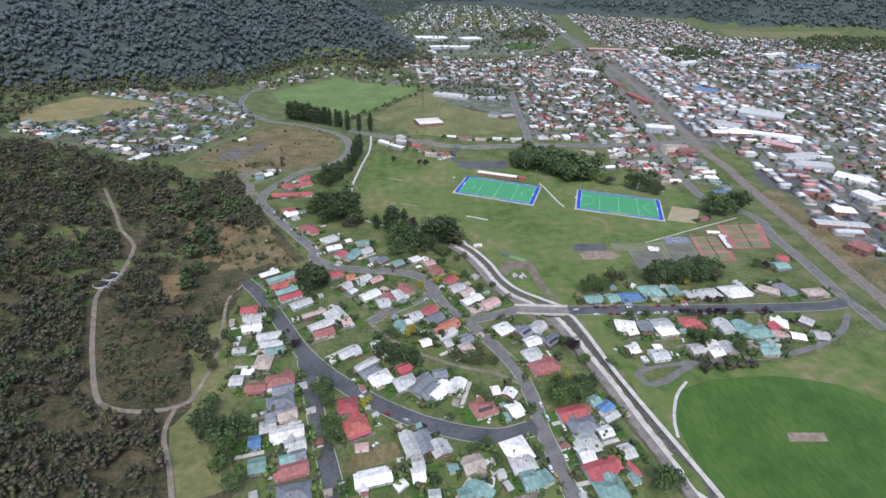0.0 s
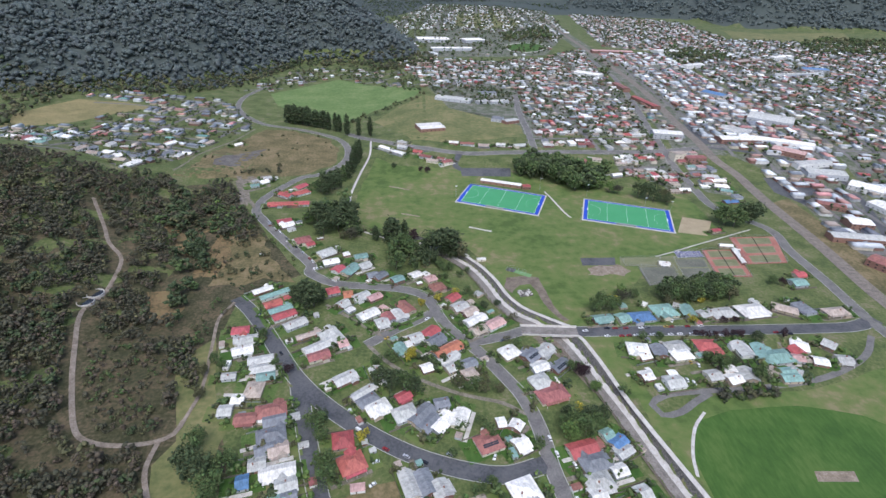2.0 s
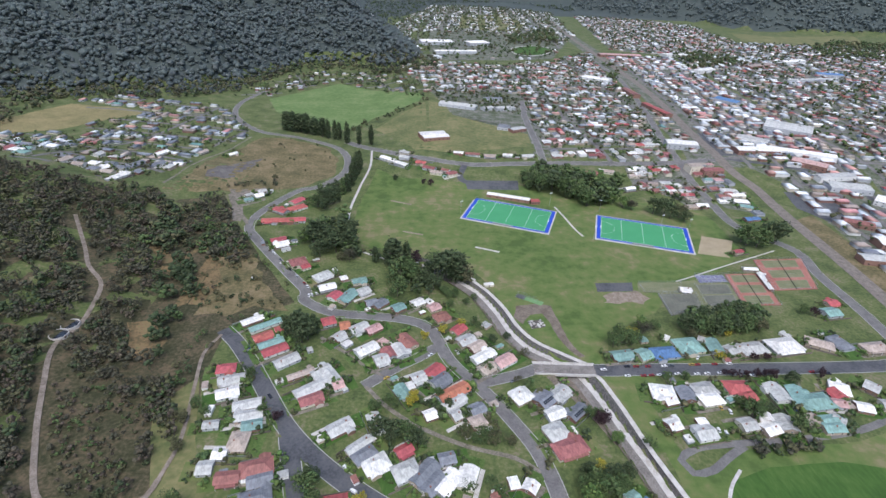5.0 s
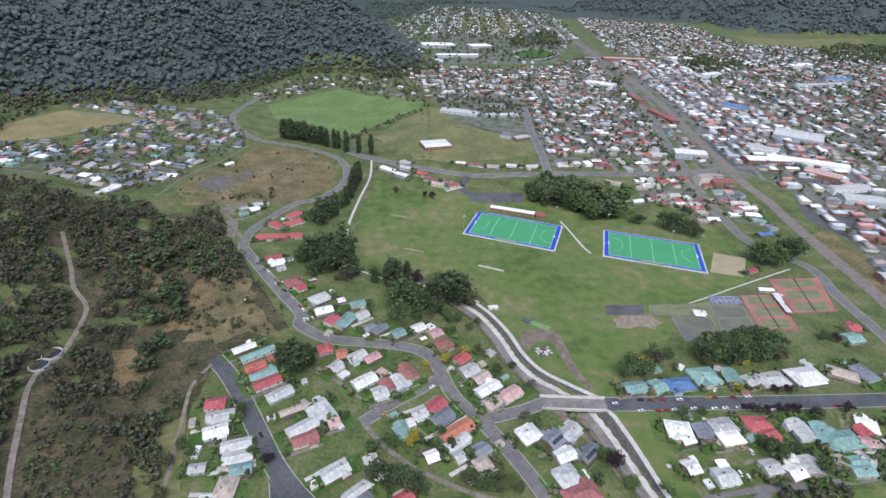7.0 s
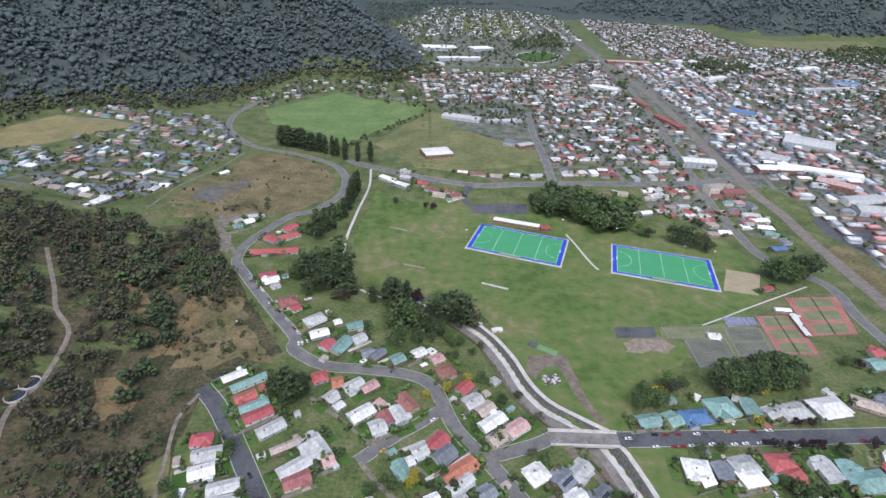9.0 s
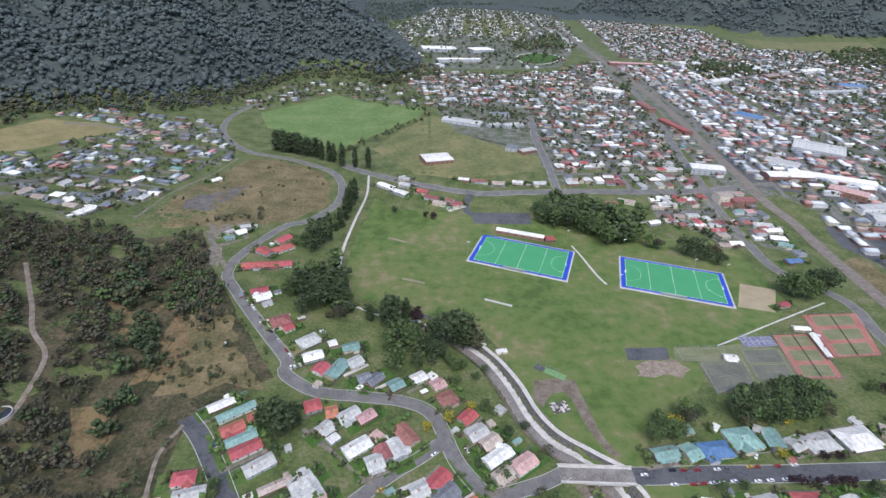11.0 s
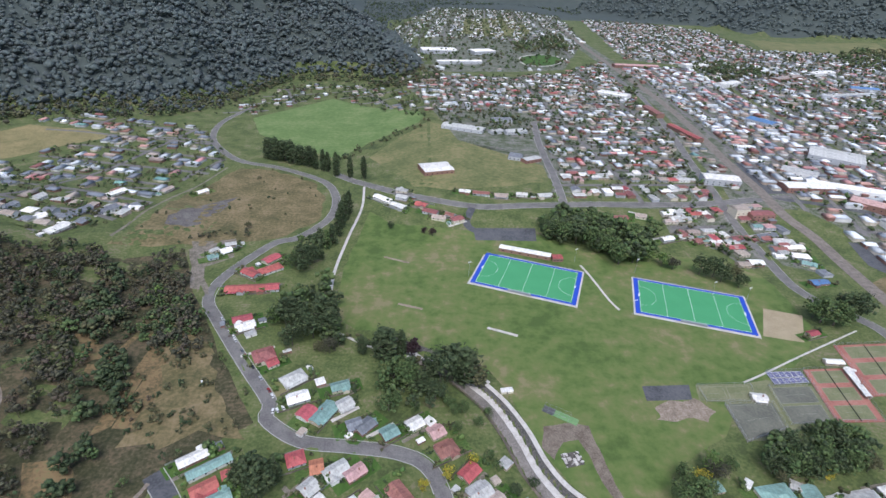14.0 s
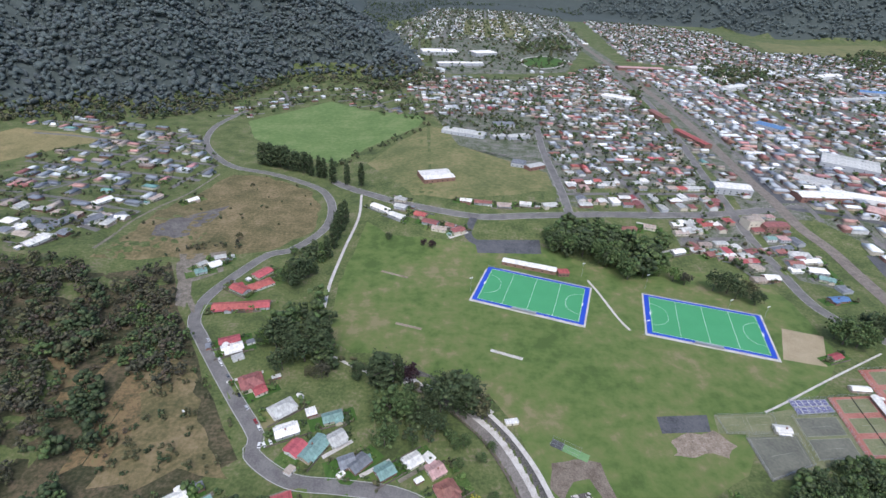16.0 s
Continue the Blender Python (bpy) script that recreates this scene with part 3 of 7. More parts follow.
def woods(name, poly, spacing, h, leaves, seed, label, per=8, leaf_size=.8, avoid=(), thin=1.0, lines=(), spray=30, slim=1.0, full=.75, lump=(.34, .62)):
    """A wood that nobody could count: crowns of clumps and sprays on short stems, one object."""
    rng = np.random.default_rng(seed)
    xs, ys = [p[0] for p in poly], [p[1] for p in poly]
    k = int((max(xs) - min(xs)) * (max(ys) - min(ys)) / spacing ** 2)
    x, y = rng.uniform(min(xs), max(xs), k), rng.uniform(min(ys), max(ys), k)
    keep = inside(x, y, poly) & (rng.random(k) < thin)
    patch = waves(x * 5, y * 5) + .6 * waves(x * 13, y * 11)
    keep &= rng.random(k) < np.clip(full + .4 * patch, .12, 1)
    for a in avoid:
        keep &= ~inside(x, y, a)
    for line, w in lines:
        keep &= np.abs(line_distance(x, y, line)) > w
    x, y = x[keep], y[keep]
    n = len(x)
    H = h * rng.uniform(.55, 1.25, n)
    base = np.stack([x, y, G(x, y)], 1)
    wide = H * rng.uniform(.28, .42, n) * slim

    def through_crown(m):
        d = rng.normal(0, 1, (n, m, 3))
        d /= np.linalg.norm(d, axis=2, keepdims=True)
        d *= rng.uniform(.35, 1, (n, m, 1)) ** .5
        d[..., :2] *= wide[:, None, None]
        d[..., 2] = H[:, None] * (.62 + .36 * d[..., 2])
        return (base[:, None] + d).reshape(-1, 3)
    V, F, M = [], [], []
    tone = rng.integers(0, len(leaves), n)
    v, f = clumps(through_crown(per), np.repeat(wide, per) * rng.uniform(*lump, n * per), rng)
    V.append(v), F.append(f), M.append(np.repeat(tone, per * 20))
    at = len(v)
    if spray:
        v, f = sprays(through_crown(spray), rng.uniform(.6, 1.2, n * spray) * leaf_size, rng)
        V.append(v), F.append(f + at), M.append(np.repeat(tone, spray))
        at += len(v)
        # stems
        q = np.array([(1, 0), (-.5, .87), (-.5, -.87)])
        low = base[:, None] + np.concatenate([q[None] * .022 * H[:, None, None], np.full((n, 3, 1), -.5)], 2)
        high = base[:, None] + np.concatenate([q[None] * .01 * H[:, None, None], np.repeat(H[:, None, None] * .7, 3, 1)], 2)
        v = np.concatenate([low, high], 1).reshape(-1, 3)
        ring = np.array([(0, 1, 4), (0, 4, 3), (1, 2, 5), (1, 5, 4), (2, 0, 3), (2, 3, 5)])
        f = (ring[None] + (np.arange(n) * 6)[:, None, None]).reshape(-1, 3)
        V.append(v), F.append(f + at), M.append(np.full(n * 8, len(leaves)))
    me = tri_mesh(name, np.concatenate(V), np.concatenate(F), [LEAVES[c] for c in leaves] + [BARK], np.concatenate(M))
    return tagged(new(name, me), label, "trees", "", "stuff")


def town_house(x, y, z, turn, L, W, h, rise, hip, code):
    """A plainer house of the town beyond the playing fields."""
    rng = random.Random(int(x * 13 + y * 7))
    top = tagged(new("house"), f"close-set town house with a {ROOF_WORDS[code]} roof", "house", "houses of the town")
    top.matrix_world = pose(x, y, z, 0, 0, turn)
    part("wall", mesh_of("wall", *wall_shape(L, W, h, rise, not hip), rng.choice(WALLS)), top)
    part("roof", mesh_of("roof", *roof_shape(L, W, h, rise, .5, hip), ROOFS[code]), top)
    for u in (-.28, .28):
        part("window", FRAME, top).location = (u * L, -W / 2 - .035, 1.65)
    part("door", DOOR, top).location = (0, -W / 2 - .04, .1)
    return top


def far_houses(name, poly, turn, dx, per, seed, label, codes="WWLLLGRDDKSTT", avoid=(), lines=(), size=1.0, fill=.9, cross=170, single=0):
    """The roofs of a far part of town on its street grid, too many to count, with the streets between them. per: from street to street."""
    rng = np.random.default_rng(seed)
    c, s = math.cos(radians(turn)), math.sin(radians(turn))
    px, py = np.array([p[0] for p in poly]), np.array([p[1] for p in poly])
    mx, my = px.mean(), py.mean()
    reach = np.hypot(px - mx, py - my).max()
    V, F = [], []
    for along, step in ((0, per), (1, cross)):
        for o in np.arange(-reach, reach, step):
            run = np.arange(-reach, reach, 14.0)
            u, v = (run, 0 * run + o) if along == 0 else (0 * run + o, run)
            ux, uy = mx + u * c - v * s, my + u * s + v * c
            keep = inside(ux, uy, poly)
            for q in avoid:
                keep &= ~inside(ux, uy, q)
            nx, ny = (-s * 3.6, c * 3.6) if along == 0 else (c * 3.6, s * 3.6)
            for k in range(len(run) - 1):
                if keep[k] and keep[k + 1]:
                    b = len(V)
                    for q, sg in ((k, -1), (k, 1), (k + 1, 1), (k + 1, -1)):
                        gx_, gy_ = ux[q] + sg * nx, uy[q] + sg * ny
                        V.append((gx_, gy_, .35 + .05 * along))
                    F.append((b, b + 1, b + 2, b + 3) if along else (b + 3, b + 2, b + 1, b))
    if F:
        V = np.array(V)
        V[:, 2] += G(V[:, 0], V[:, 1])
        tagged(new("town_streets", mesh_of("town_streets", V, F, OLD_ASPHALT)), "grey asphalt streets of the town grid", "road", "", "structure")
    u, row = np.meshgrid(np.arange(-reach, reach, dx), np.arange(-reach, reach, per))
    u = np.concatenate([u.ravel(), u.ravel()])
    v = np.concatenate([row.ravel() + per * .27, row.ravel() - per * .27])
    back = rng.random(len(u)) < .3
    v = v + np.where(back, np.where(np.arange(len(u)) < len(u) // 2, per * .16, -per * .16), 0)
    u, v = u + rng.normal(0, dx * .1, u.size), v + rng.normal(0, 1.2, u.size)
    off = np.abs((u + reach) % cross - cross * 0)
    near_cross = (off < 8) | (off > cross - 8)
    x, y = mx + u * c - v * s, my + u * s + v * c
    keep = inside(x, y, poly) & (rng.random(len(x)) < fill) & ~near_cross
    for a in avoid:
        keep &= ~inside(x, y, a)
    for line, w in lines:
        keep &= np.abs(line_distance(x, y, line)) > w
    x, y = x[keep], y[keep]
    n = len(x)
    z = G(x, y)
    L, W = rng.uniform(10, 17, n) * size, rng.uniform(7.5, 11, n) * size
    flip = rng.random(n) < .45
    ang = radians(turn) + np.where(flip, np.pi / 2, 0) + rng.normal(0, .04, n)
    h, rise = rng.uniform(2.7, 3.6, n) * (1 + (size - 1) * .5), W * rng.uniform(.13, .24, n)
    hipped = np.where(rng.random(n) < .5, W * .45, 0)

    kinds = sorted(set(codes))
    pick = np.array([kinds.index(codes[q]) for q in rng.integers(0, len(codes), n)])
    if single:
        # the nearest ones stand singly, each with its parts
        order = np.argsort(y)
        for q in order[:single]:
            town_house(float(x[q]), float(y[q]), float(z[q]), math.degrees(ang[q]), float(L[q]), float(W[q]), float(h[q]), float(rise[q]), float(hipped[q]), kinds[pick[q]])
        rest = np.sort(order[single:])
        x, y, z, L, W, ang, h, rise, hipped, pick = (q[rest] for q in (x, y, z, L, W, ang, h, rise, hipped, pick))
        n = len(x)
        if not n:
            return None

    def corner(fx, fy, fz, ex=0.0):
        lx, ly = fx * (L / 2 + ex), fy * (W / 2 + ex)
        if fy == 0:
            lx = fx * (L / 2 + ex - hipped)
        return np.stack([x + lx * np.cos(ang) - ly * np.sin(ang), y + lx * np.sin(ang) + ly * np.cos(ang), z + fz], 1)
    walls = [corner(fx, fy, fz) for fz in (-1.5 + 0 * h, h) for fx, fy in ((-1, -1), (1, -1), (1, 1), (-1, 1))]
    roofs = [corner(fx, fy, h - .05, .5) for fx, fy in ((-1, -1), (1, -1), (1, 1), (-1, 1))] + [corner(-1, 0, h + rise, .5), corner(1, 0, h + rise, .5)]
    Vw, Vr = np.stack(walls, 1).reshape(-1, 3), np.stack(roofs, 1).reshape(-1, 3)
    fw = np.array([(0, 1, 5), (0, 5, 4), (1, 2, 6), (1, 6, 5), (2, 3, 7), (2, 7, 6), (3, 0, 4), (3, 4, 7)])
    fr = np.array([(0, 1, 5), (0, 5, 4), (2, 3, 4), (2, 4, 5), (1, 2, 5), (3, 0, 4), (0, 2, 1), (0, 3, 2)])
    Fw = (fw[None] + (np.arange(n) * 8)[:, None, None]).reshape(-1, 3)
    Fr = (fr[None] + (np.arange(n) * 6)[:, None, None]).reshape(-1, 3) + len(Vw)
    wall = rng.integers(0, len(WALLS), n) + len(kinds)
    idx = np.concatenate([np.repeat(wall, 8), np.repeat(pick, 8)])
    mats = [ISLAND_ROOFS[q] for q in kinds] + WALLS
    me = tri_mesh(name, np.concatenate([Vw, Vr]), np.concatenate([Fw, Fr]), mats, idx)
    return tagged(new(name, me), label, "houses", "", "stuff")


ISLAND_ROOFS = {}
for code, c in dict(W=(.78, .78, .76), L=(.48, .5, .51), G=(.18, .195, .22), R=(.34, .1, .085), D=(.26, .125, .1), K=(.48, .26, .23), S=(.18, .32, .28),
                    B=(.1, .2, .42), T=(.36, .3, .25), O=(.38, .16, .1)).items():
    ISLAND_ROOFS[code] = material("town_roof_" + code.lower(), tones(c, .16), .2, .6, 0, "island", .22)


# ---- ground cover ----
PARK = [(-55.6, 748.8), (-70.7, 626.7), (-69.2, 551.4), (-58.1, 537.5), (-38.6, 520.1), (13, 493), (56.8, 481.6), (67.7, 461.3), (79.5, 416.4), (85.3, 404.6), (107.5, 361.4), (125, 350.5), (145, 355.8), (159.6, 391.3), (207.6, 418.8), (227.7, 441.8), (269.1, 463.2), (330.3, 508.7), (351.4, 539.6), (358.2, 602.9), (350, 655.1), (183.8, 664), (139.9, 698.9), (66.3, 703.3), (-29.5, 717.4)]
area("park_lawn", PARK, MOWN, 0.05, 12.0, "mown playing field grass worn brown in places", "ground", 2)
area("channel_lawn", [(134.2, 347.9), (155, 344.2), (176.3, 337.6), (163, 312), (164.3, 280.1), (168, 260), (209.4, 276.7), (287.1, 281.8), (391.2, 314.5), (261.7, 163.5), (176.4, 165.9), (161.6, 179), (151.7, 249.5), (135.5, 331.6)], MOWN, 0.075, 12.0, "short grass between the storm channel and the oval", "ground", 2)
OVAL_EDGE = [(185.9, 254.2), (215.5, 263.7), (264.1, 267), (304.7, 257.7), (326, 238.6), (340.9, 198.8), (304.3, 146.4), (176.6, 150.3), (170, 191), (170.2, 224.6)]
area("oval", OVAL_EDGE, OVAL, 0.1, 12.0, "bright green sports oval turf", "ground", 1)
area("cricket_pitch", [(239.4, 215.8), (264, 215.3), (261.8, 208.3), (237, 208.9)], DIRT, 0.12, 4, "pale worn cricket pitch in the oval", "ground", 0)
WASTE = [(-303, 645), (-295, 720), (-286, 793), (-252.5, 893), (-201, 885), (-145, 848), (-118, 800), (-112, 728), (-150, 684), (-206, 666)]
area("waste_ground", WASTE, DRY, 0.06, 12.0, "brown dry grass of vacant land by the road", "ground", 7)
FARFIELD = [(-309.3, 1154.9), (-186.5, 1318.4), (15.4, 1150.9), (0.3, 1092.1), (-80.4, 1014), (-123.6, 941.5), (-222.9, 1010.5), (-271.2, 1056.1)]
area("far_field", FARFIELD, FAR_TURF, 0.07, 12.0, "bright green far sports field", "ground", 2)
PADDOCK_EDGE = [(20, 1098.5), (57.6, 1059.9), (120.1, 1021.6), (198.4, 995.7), (181.7, 827.4), (115.8, 806.6), (43.9, 792.4), (-4.6, 804.3), (-73.4, 939.2), (-43.4, 998.8)]
area("paddock", PADDOCK_EDGE, PADDOCK, 0.06, 12.0, "yellowing paddock grass behind the playing fields", "ground", 3)
LEFTPAD = [(-670, 868), (-705, 960), (-689, 1005), (-660, 1072), (-549, 1052), (-492, 1022), (-539, 975), (-579, 910)]
area("left_paddock", LEFTPAD, TAN, 0.06, 12.0, "dry yellow paddock at the foot of the mountain", "ground", 4)
HILLSIDE = [(-216.8, 182.7), (-330.8, 360.8), (-504.2, 631.8), (-438.4, 628.8), (-366.9, 612.6), (-304.5, 616), (-232.7, 647.6), (-199.2, 579.2), (-136.1, 477.9), (-104.1, 431.5), (-148, 396.1), (-148.3, 341.2), (-135.5, 287.5), (-119.4, 254.3), (-103.8, 225.9), (-95.5, 186.8), (-94, 158.4), (-273.1, 158.1)]
area("forest_ground", HILLSIDE, BUSH, 0.06, 20, "brown leaf litter and scrub of the hillside", "ground", 4)
SLOPE = [(-231.8, 521.8), (-224, 557), (-175.2, 526.8), (-126.7, 445.6), (-105.8, 416.4), (-138.6, 423.1), (-155.9, 409.2), (-175.6, 415.8), (-204.7, 444.2)]
area("dry_slope", SLOPE, DRY, 0.12, 8, "dry yellow grass on the slope above the road", "ground", 12)
area("grass_clearing", [(-168.9, 313), (-150.6, 341.2), (-133.5, 287.5), (-113.8, 254.2), (-114.1, 226.1), (-95.5, 186.8), (-126.7, 174.4), (-148.2, 226.8), (-141.4, 244.9)], PADDOCK, 0.12, 12.0, "rough green grass behind the back fences", "ground", 3)
area("bare_patch", [(170, 446), (184, 451), (203, 452), (215, 442), (203, 432), (189, 431), (168, 433)], DIRT, 0.12, 4, "bare brown earth beside the practice nets", "ground", 7)
area("bare_patch", [(86, 427), (102, 430), (119, 427), (120, 411), (122, 384), (131, 362), (127, 360), (114, 386), (111, 408), (108, 417), (98, 415), (90, 402), (84, 410)], BANK, 0.12, 4, "bare earth and gravel beside the channel path", "ground", 3)
area("earth_bank", [(94, 341), (114, 341), (121, 318), (127, 300), (133, 280), (126, 280), (119, 298), (109, 317)], BANK, 0.16, 3, "brown earth bank of the storm channel below the bridge", "ground", 2)
area("cinder_patch", [(-280, 718), (-257, 760), (-225, 790), (-235, 735), (-248, 698), (-274, 698)], CINDER, .12, 8, "dark cinder soil on the vacant land", "ground", 9)
OPEN_SLOPE = [(-262, 518), (-207, 516), (-172, 461), (-181, 427), (-206, 424), (-236, 478)]
OPEN_STRIP = [(-226, 397), (-208, 407), (-189, 380), (-196, 356), (-212, 366)]
area("dry_clearing", OPEN_SLOPE, ORANGE, .14, 8, "rank orange-brown grass in a hillside clearing", "ground", 12)
area("dry_clearing", OPEN_STRIP, ORANGE, .14, 8, "rank orange-brown grass in a hillside clearing", "ground", 7)
area("burnt_yard", [(-38.9, 203), (-26.5, 211.5), (-4.5, 215.1), (-3.3, 202.2), (-28.4, 195.9), (-37.6, 192.5)], DRY, 0.1, 6, "tall dry orange grass in a vacant yard", "ground", 1)


# ---- roads, paths and the storm channel ----
CURVED_STREET = [(-150.7, 393.3), (-135.4, 377), (-118.7, 354.3), (-101.2, 327.6), (-81.4, 297.8), (-59.1, 273.6), (-33.6, 252.8), (-10.4, 237.6), (11.3, 227), (35.7, 219.4), (56.7, 217.2), (79.4, 223.8)]
road("road", CURVED_STREET, 11.5, ASPHALT, True, 0.174, "dark asphalt residential street with a long curve", "road")
BACK_STREET = [(-77.8, 289.7), (-66.6, 253.4), (-55.7, 220.5), (-47.1, 196.4), (-38.8, 172)]
road("road", BACK_STREET, 11, ASPHALT, True, 0.18, "patched dark asphalt side street", "road")
MAIN_ROAD = [(-332.3, 1233.4), (-354.1, 1123.6), (-341, 1033.6), (-304.6, 967.9), (-260.5, 920.7), (-203.1, 898.5), (-150.1, 866.9), (-118.6, 836.3), (-101.6, 787.3), (-101.9, 735.3), (-126.2, 688.2), (-148.2, 674.8), (-164.4, 645.5), (-178.6, 611.3), (-183.3, 587.4), (-180.2, 564.3), (-166.6, 543.4), (-143.8, 511.2), (-121.5, 480.7), (-97.5, 448.2), (-96.3, 434.5), (-70.4, 416.6), (-38.6, 412), (-7.2, 406.8), (12.5, 393.8), (26.7, 356), (50.1, 323.4), (64.8, 298.6), (75.9, 275.6), (81.5, 248.2), (82.6, 221.9), (85.9, 198.8), (88.8, 178.5), (91, 158.8)]
road("road", MAIN_ROAD, 9.5, OLD_ASPHALT, True, 0.186, "worn grey asphalt through road", "road")
CROSS_ROAD = [(47.2, 334.6), (63.1, 338.9), (79.6, 344.4), (92.6, 350.9)]
road("road", CROSS_ROAD, 9, OLD_ASPHALT, True, 0.12, "worn asphalt approach to the bridge", "road")
EAST_ROAD = [(130, 347.4), (144.1, 347.3), (185.1, 348.3), (226.2, 348.2), (268.5, 349.2), (311.6, 350.2), (341.5, 351.2), (372.5, 353.6), (401.3, 363.1)]
road("road", EAST_ROAD, 12, ASPHALT, True, 0.126, "wide dark asphalt street lined with parked cars", "road")
SHORT_STREET = [(-35.2, 331.4), (-14, 349.7), (5, 362.8), (19.1, 374.9)]
road("road", SHORT_STREET, 8.5, OLD_ASPHALT, True, 0.132, "short worn asphalt dead-end street", "road")
LANE = [(-33.9, 331.4), (-17.1, 311.5), (4.6, 294.9), (33.2, 280.4), (61, 271.8), (74.6, 261.5)]
road("track", LANE, 3.2, GRAVEL, False, 0.138, "rutted gravel back lane", "track")
LANE_TOP = [(16.4, 317.4), (-28.7, 345.7), (-45.8, 361.4), (-63.8, 375.4), (-73.5, 384.2)]
road("track", LANE_TOP, 3.0, GRAVEL, False, 0.144, "grassy gravel back lane", "track")
RIM_LANE = [(378.6, 341), (356, 318.5), (323.6, 301), (287.7, 289.4), (243.7, 283.6), (198.2, 280.5), (175.2, 277.2), (162.6, 269.1), (166, 260), (179.2, 262), (193.7, 271), (208.4, 279.1)]
road("road", RIM_LANE, 5, OLD_ASPHALT, False, 0.15, "narrow asphalt lane around the oval", "road")
OVAL_PATH = [(195.7, 261.8), (182.7, 249), (171.6, 229.2), (166.9, 213.5)]
road("path", OVAL_PATH, 2, CONCRETE, False, 0.156, "pale curved footpath beside the oval", "path")
TOWN_ROAD = [(394.4, 318.2), (394.7, 341.7), (395.6, 376.8), (400.5, 422.7), (404.1, 483.8), (412.1, 534.8), (378.8, 593.5), (384, 669.1), (386.2, 746.5), (403.7, 861), (452, 1072), (494.4, 1326.8), (498.5, 1570.5)]
road("road", TOWN_ROAD, 11, OLD_ASPHALT, True, 0.162, "grey asphalt main road into the town", "road")
RAILWAY = [(416.7, 314.3), (429, 358.5), (434.2, 411.9), (447.1, 498.1), (458.6, 604.8), (468.8, 694.1), (458.3, 764.4), (473.6, 902.5), (503, 1076.3), (524.1, 1267), (532.1, 1514.7), (542, 1786.9), (565.7, 2107.5), (621.9, 2659)]
road("railway", RAILWAY, 16, BALLAST, False, 0.298, "brown ballasted railway corridor", "railway")
strip("rail_yard", RAILWAY[6:], (-27, 0, 27), (.2, .24, .2), TOWN_GROUND, step=12, label="cinder and grass yard along the railway", category="ground")
RAIL_ROAD = [(514.9, 458.8), (554.3, 537.2), (603.6, 638.6), (621.9, 725.8), (554, 767.7), (470.6, 790.4)]
road("road", RAIL_ROAD, 9, ASPHALT, False, 0.174, "dark street along the railway", "road")
TOP_STREET = [(-113.6, 875.4), (-70.7, 832.5), (-11, 781), (68.7, 754.5), (136.1, 758.5), (219.3, 764.5), (318, 767.6), (385.2, 774.3), (492.9, 795.5)]
road("road", TOP_STREET, 11, OLD_ASPHALT, True, 0.18, "straight grey street behind the playing fields", "road")
PARK_ROAD = [(67.1, 750.9), (58.3, 718.8), (70.6, 701.4), (100.8, 696.3), (134.5, 695.4)]
road("road", PARK_ROAD, 9, ASPHALT, False, 0.186, "asphalt drive and parking by the pitches", "road")
MID_STREET = [(182.6, 760.5), (188.7, 857.3), (196.6, 987.4), (211.5, 1108.4)]
road("road", MID_STREET, 10, OLD_ASPHALT, True, 0.12, "straight street through the town blocks", "road")
SUBURB_STREET = [(-286.6, 927.8), (-306.8, 868.6), (-323.2, 809.1), (-386.6, 793.1), (-419.3, 748), (-458.1, 753.5)]
road("road", SUBURB_STREET, 7, OLD_ASPHALT, False, 0.126, "suburban street below the mountain", "road")
SUBURB_STREET_B = [(-326.4, 1000.6), (-393.9, 1022.2), (-463, 1020.8), (-552.3, 1041.1), (-618.5, 1049.2)]
road("road", SUBURB_STREET_B, 7, OLD_ASPHALT, False, 0.132, "suburban street below the mountain", "road")
WASTE_PATH = [(-270.9, 893.1), (-286.3, 817.1), (-301.5, 762), (-307.5, 707.1), (-307.7, 657.4)]
road("path", WASTE_PATH, 3, GRAVEL, False, 0.138, "pale gravel path across vacant land", "path")
PARK_PATH = [(-69.7, 823.1), (-66.5, 759.9), (-73.9, 690.7), (-78.6, 626.4), (-77.7, 586.1)]
road("path", PARK_PATH, 3, CONCRETE, False, 0.144, "pale footpath along the poplars", "path")
PARK_PATH_B = [(-60.3, 523), (-37.4, 509), (-11.7, 497.6), (9, 494.1), (25.2, 487.6), (44.7, 479.4), (56.1, 467.9)]
road("path", PARK_PATH_B, 2.5, CONCRETE, False, 0.15, "pale footpath under the park trees", "path")
PITCH_PATH = [(171, 637.3), (175.4, 614.8), (181, 575.6), (185.5, 559.9)]
road("path", PITCH_PATH, 2.4, CONCRETE, False, 0.156, "pale footpath joining the two pitches", "path")
COURT_PATH = [(250, 469.5), (268.5, 477.5), (306.5, 495.5), (341, 511.3), (389, 533)]
road("path", COURT_PATH, 1.6, CONCRETE, False, 0.162, "pale footpath to the tennis courts", "path")
DRIVE = [(-183.9, 575.4), (-196.4, 595.6), (-215.6, 625.4), (-227.9, 653.8), (-220.8, 658.5)]
road("track", DRIVE, 5, GRAVEL, False, 0.168, "pale gravel drive to the works yard", "track")
FIRE_TRAIL = [(-343.3, 545.5), (-309.7, 496.9), (-288.7, 464.5), (-270.4, 446.6), (-262.2, 424), (-258.2, 393.8), (-262.2, 368.4), (-247.1, 330.4), (-224.7, 286.4), (-206.5, 255.4), (-194.2, 244.9), (-174.8, 240.8), (-154.7, 242.8), (-144.7, 248.8), (-142.6, 259.9)]
road("track", FIRE_TRAIL, 3.4, TRAIL, False, 0.754, "pale dirt fire trail winding down the hillside", "track")
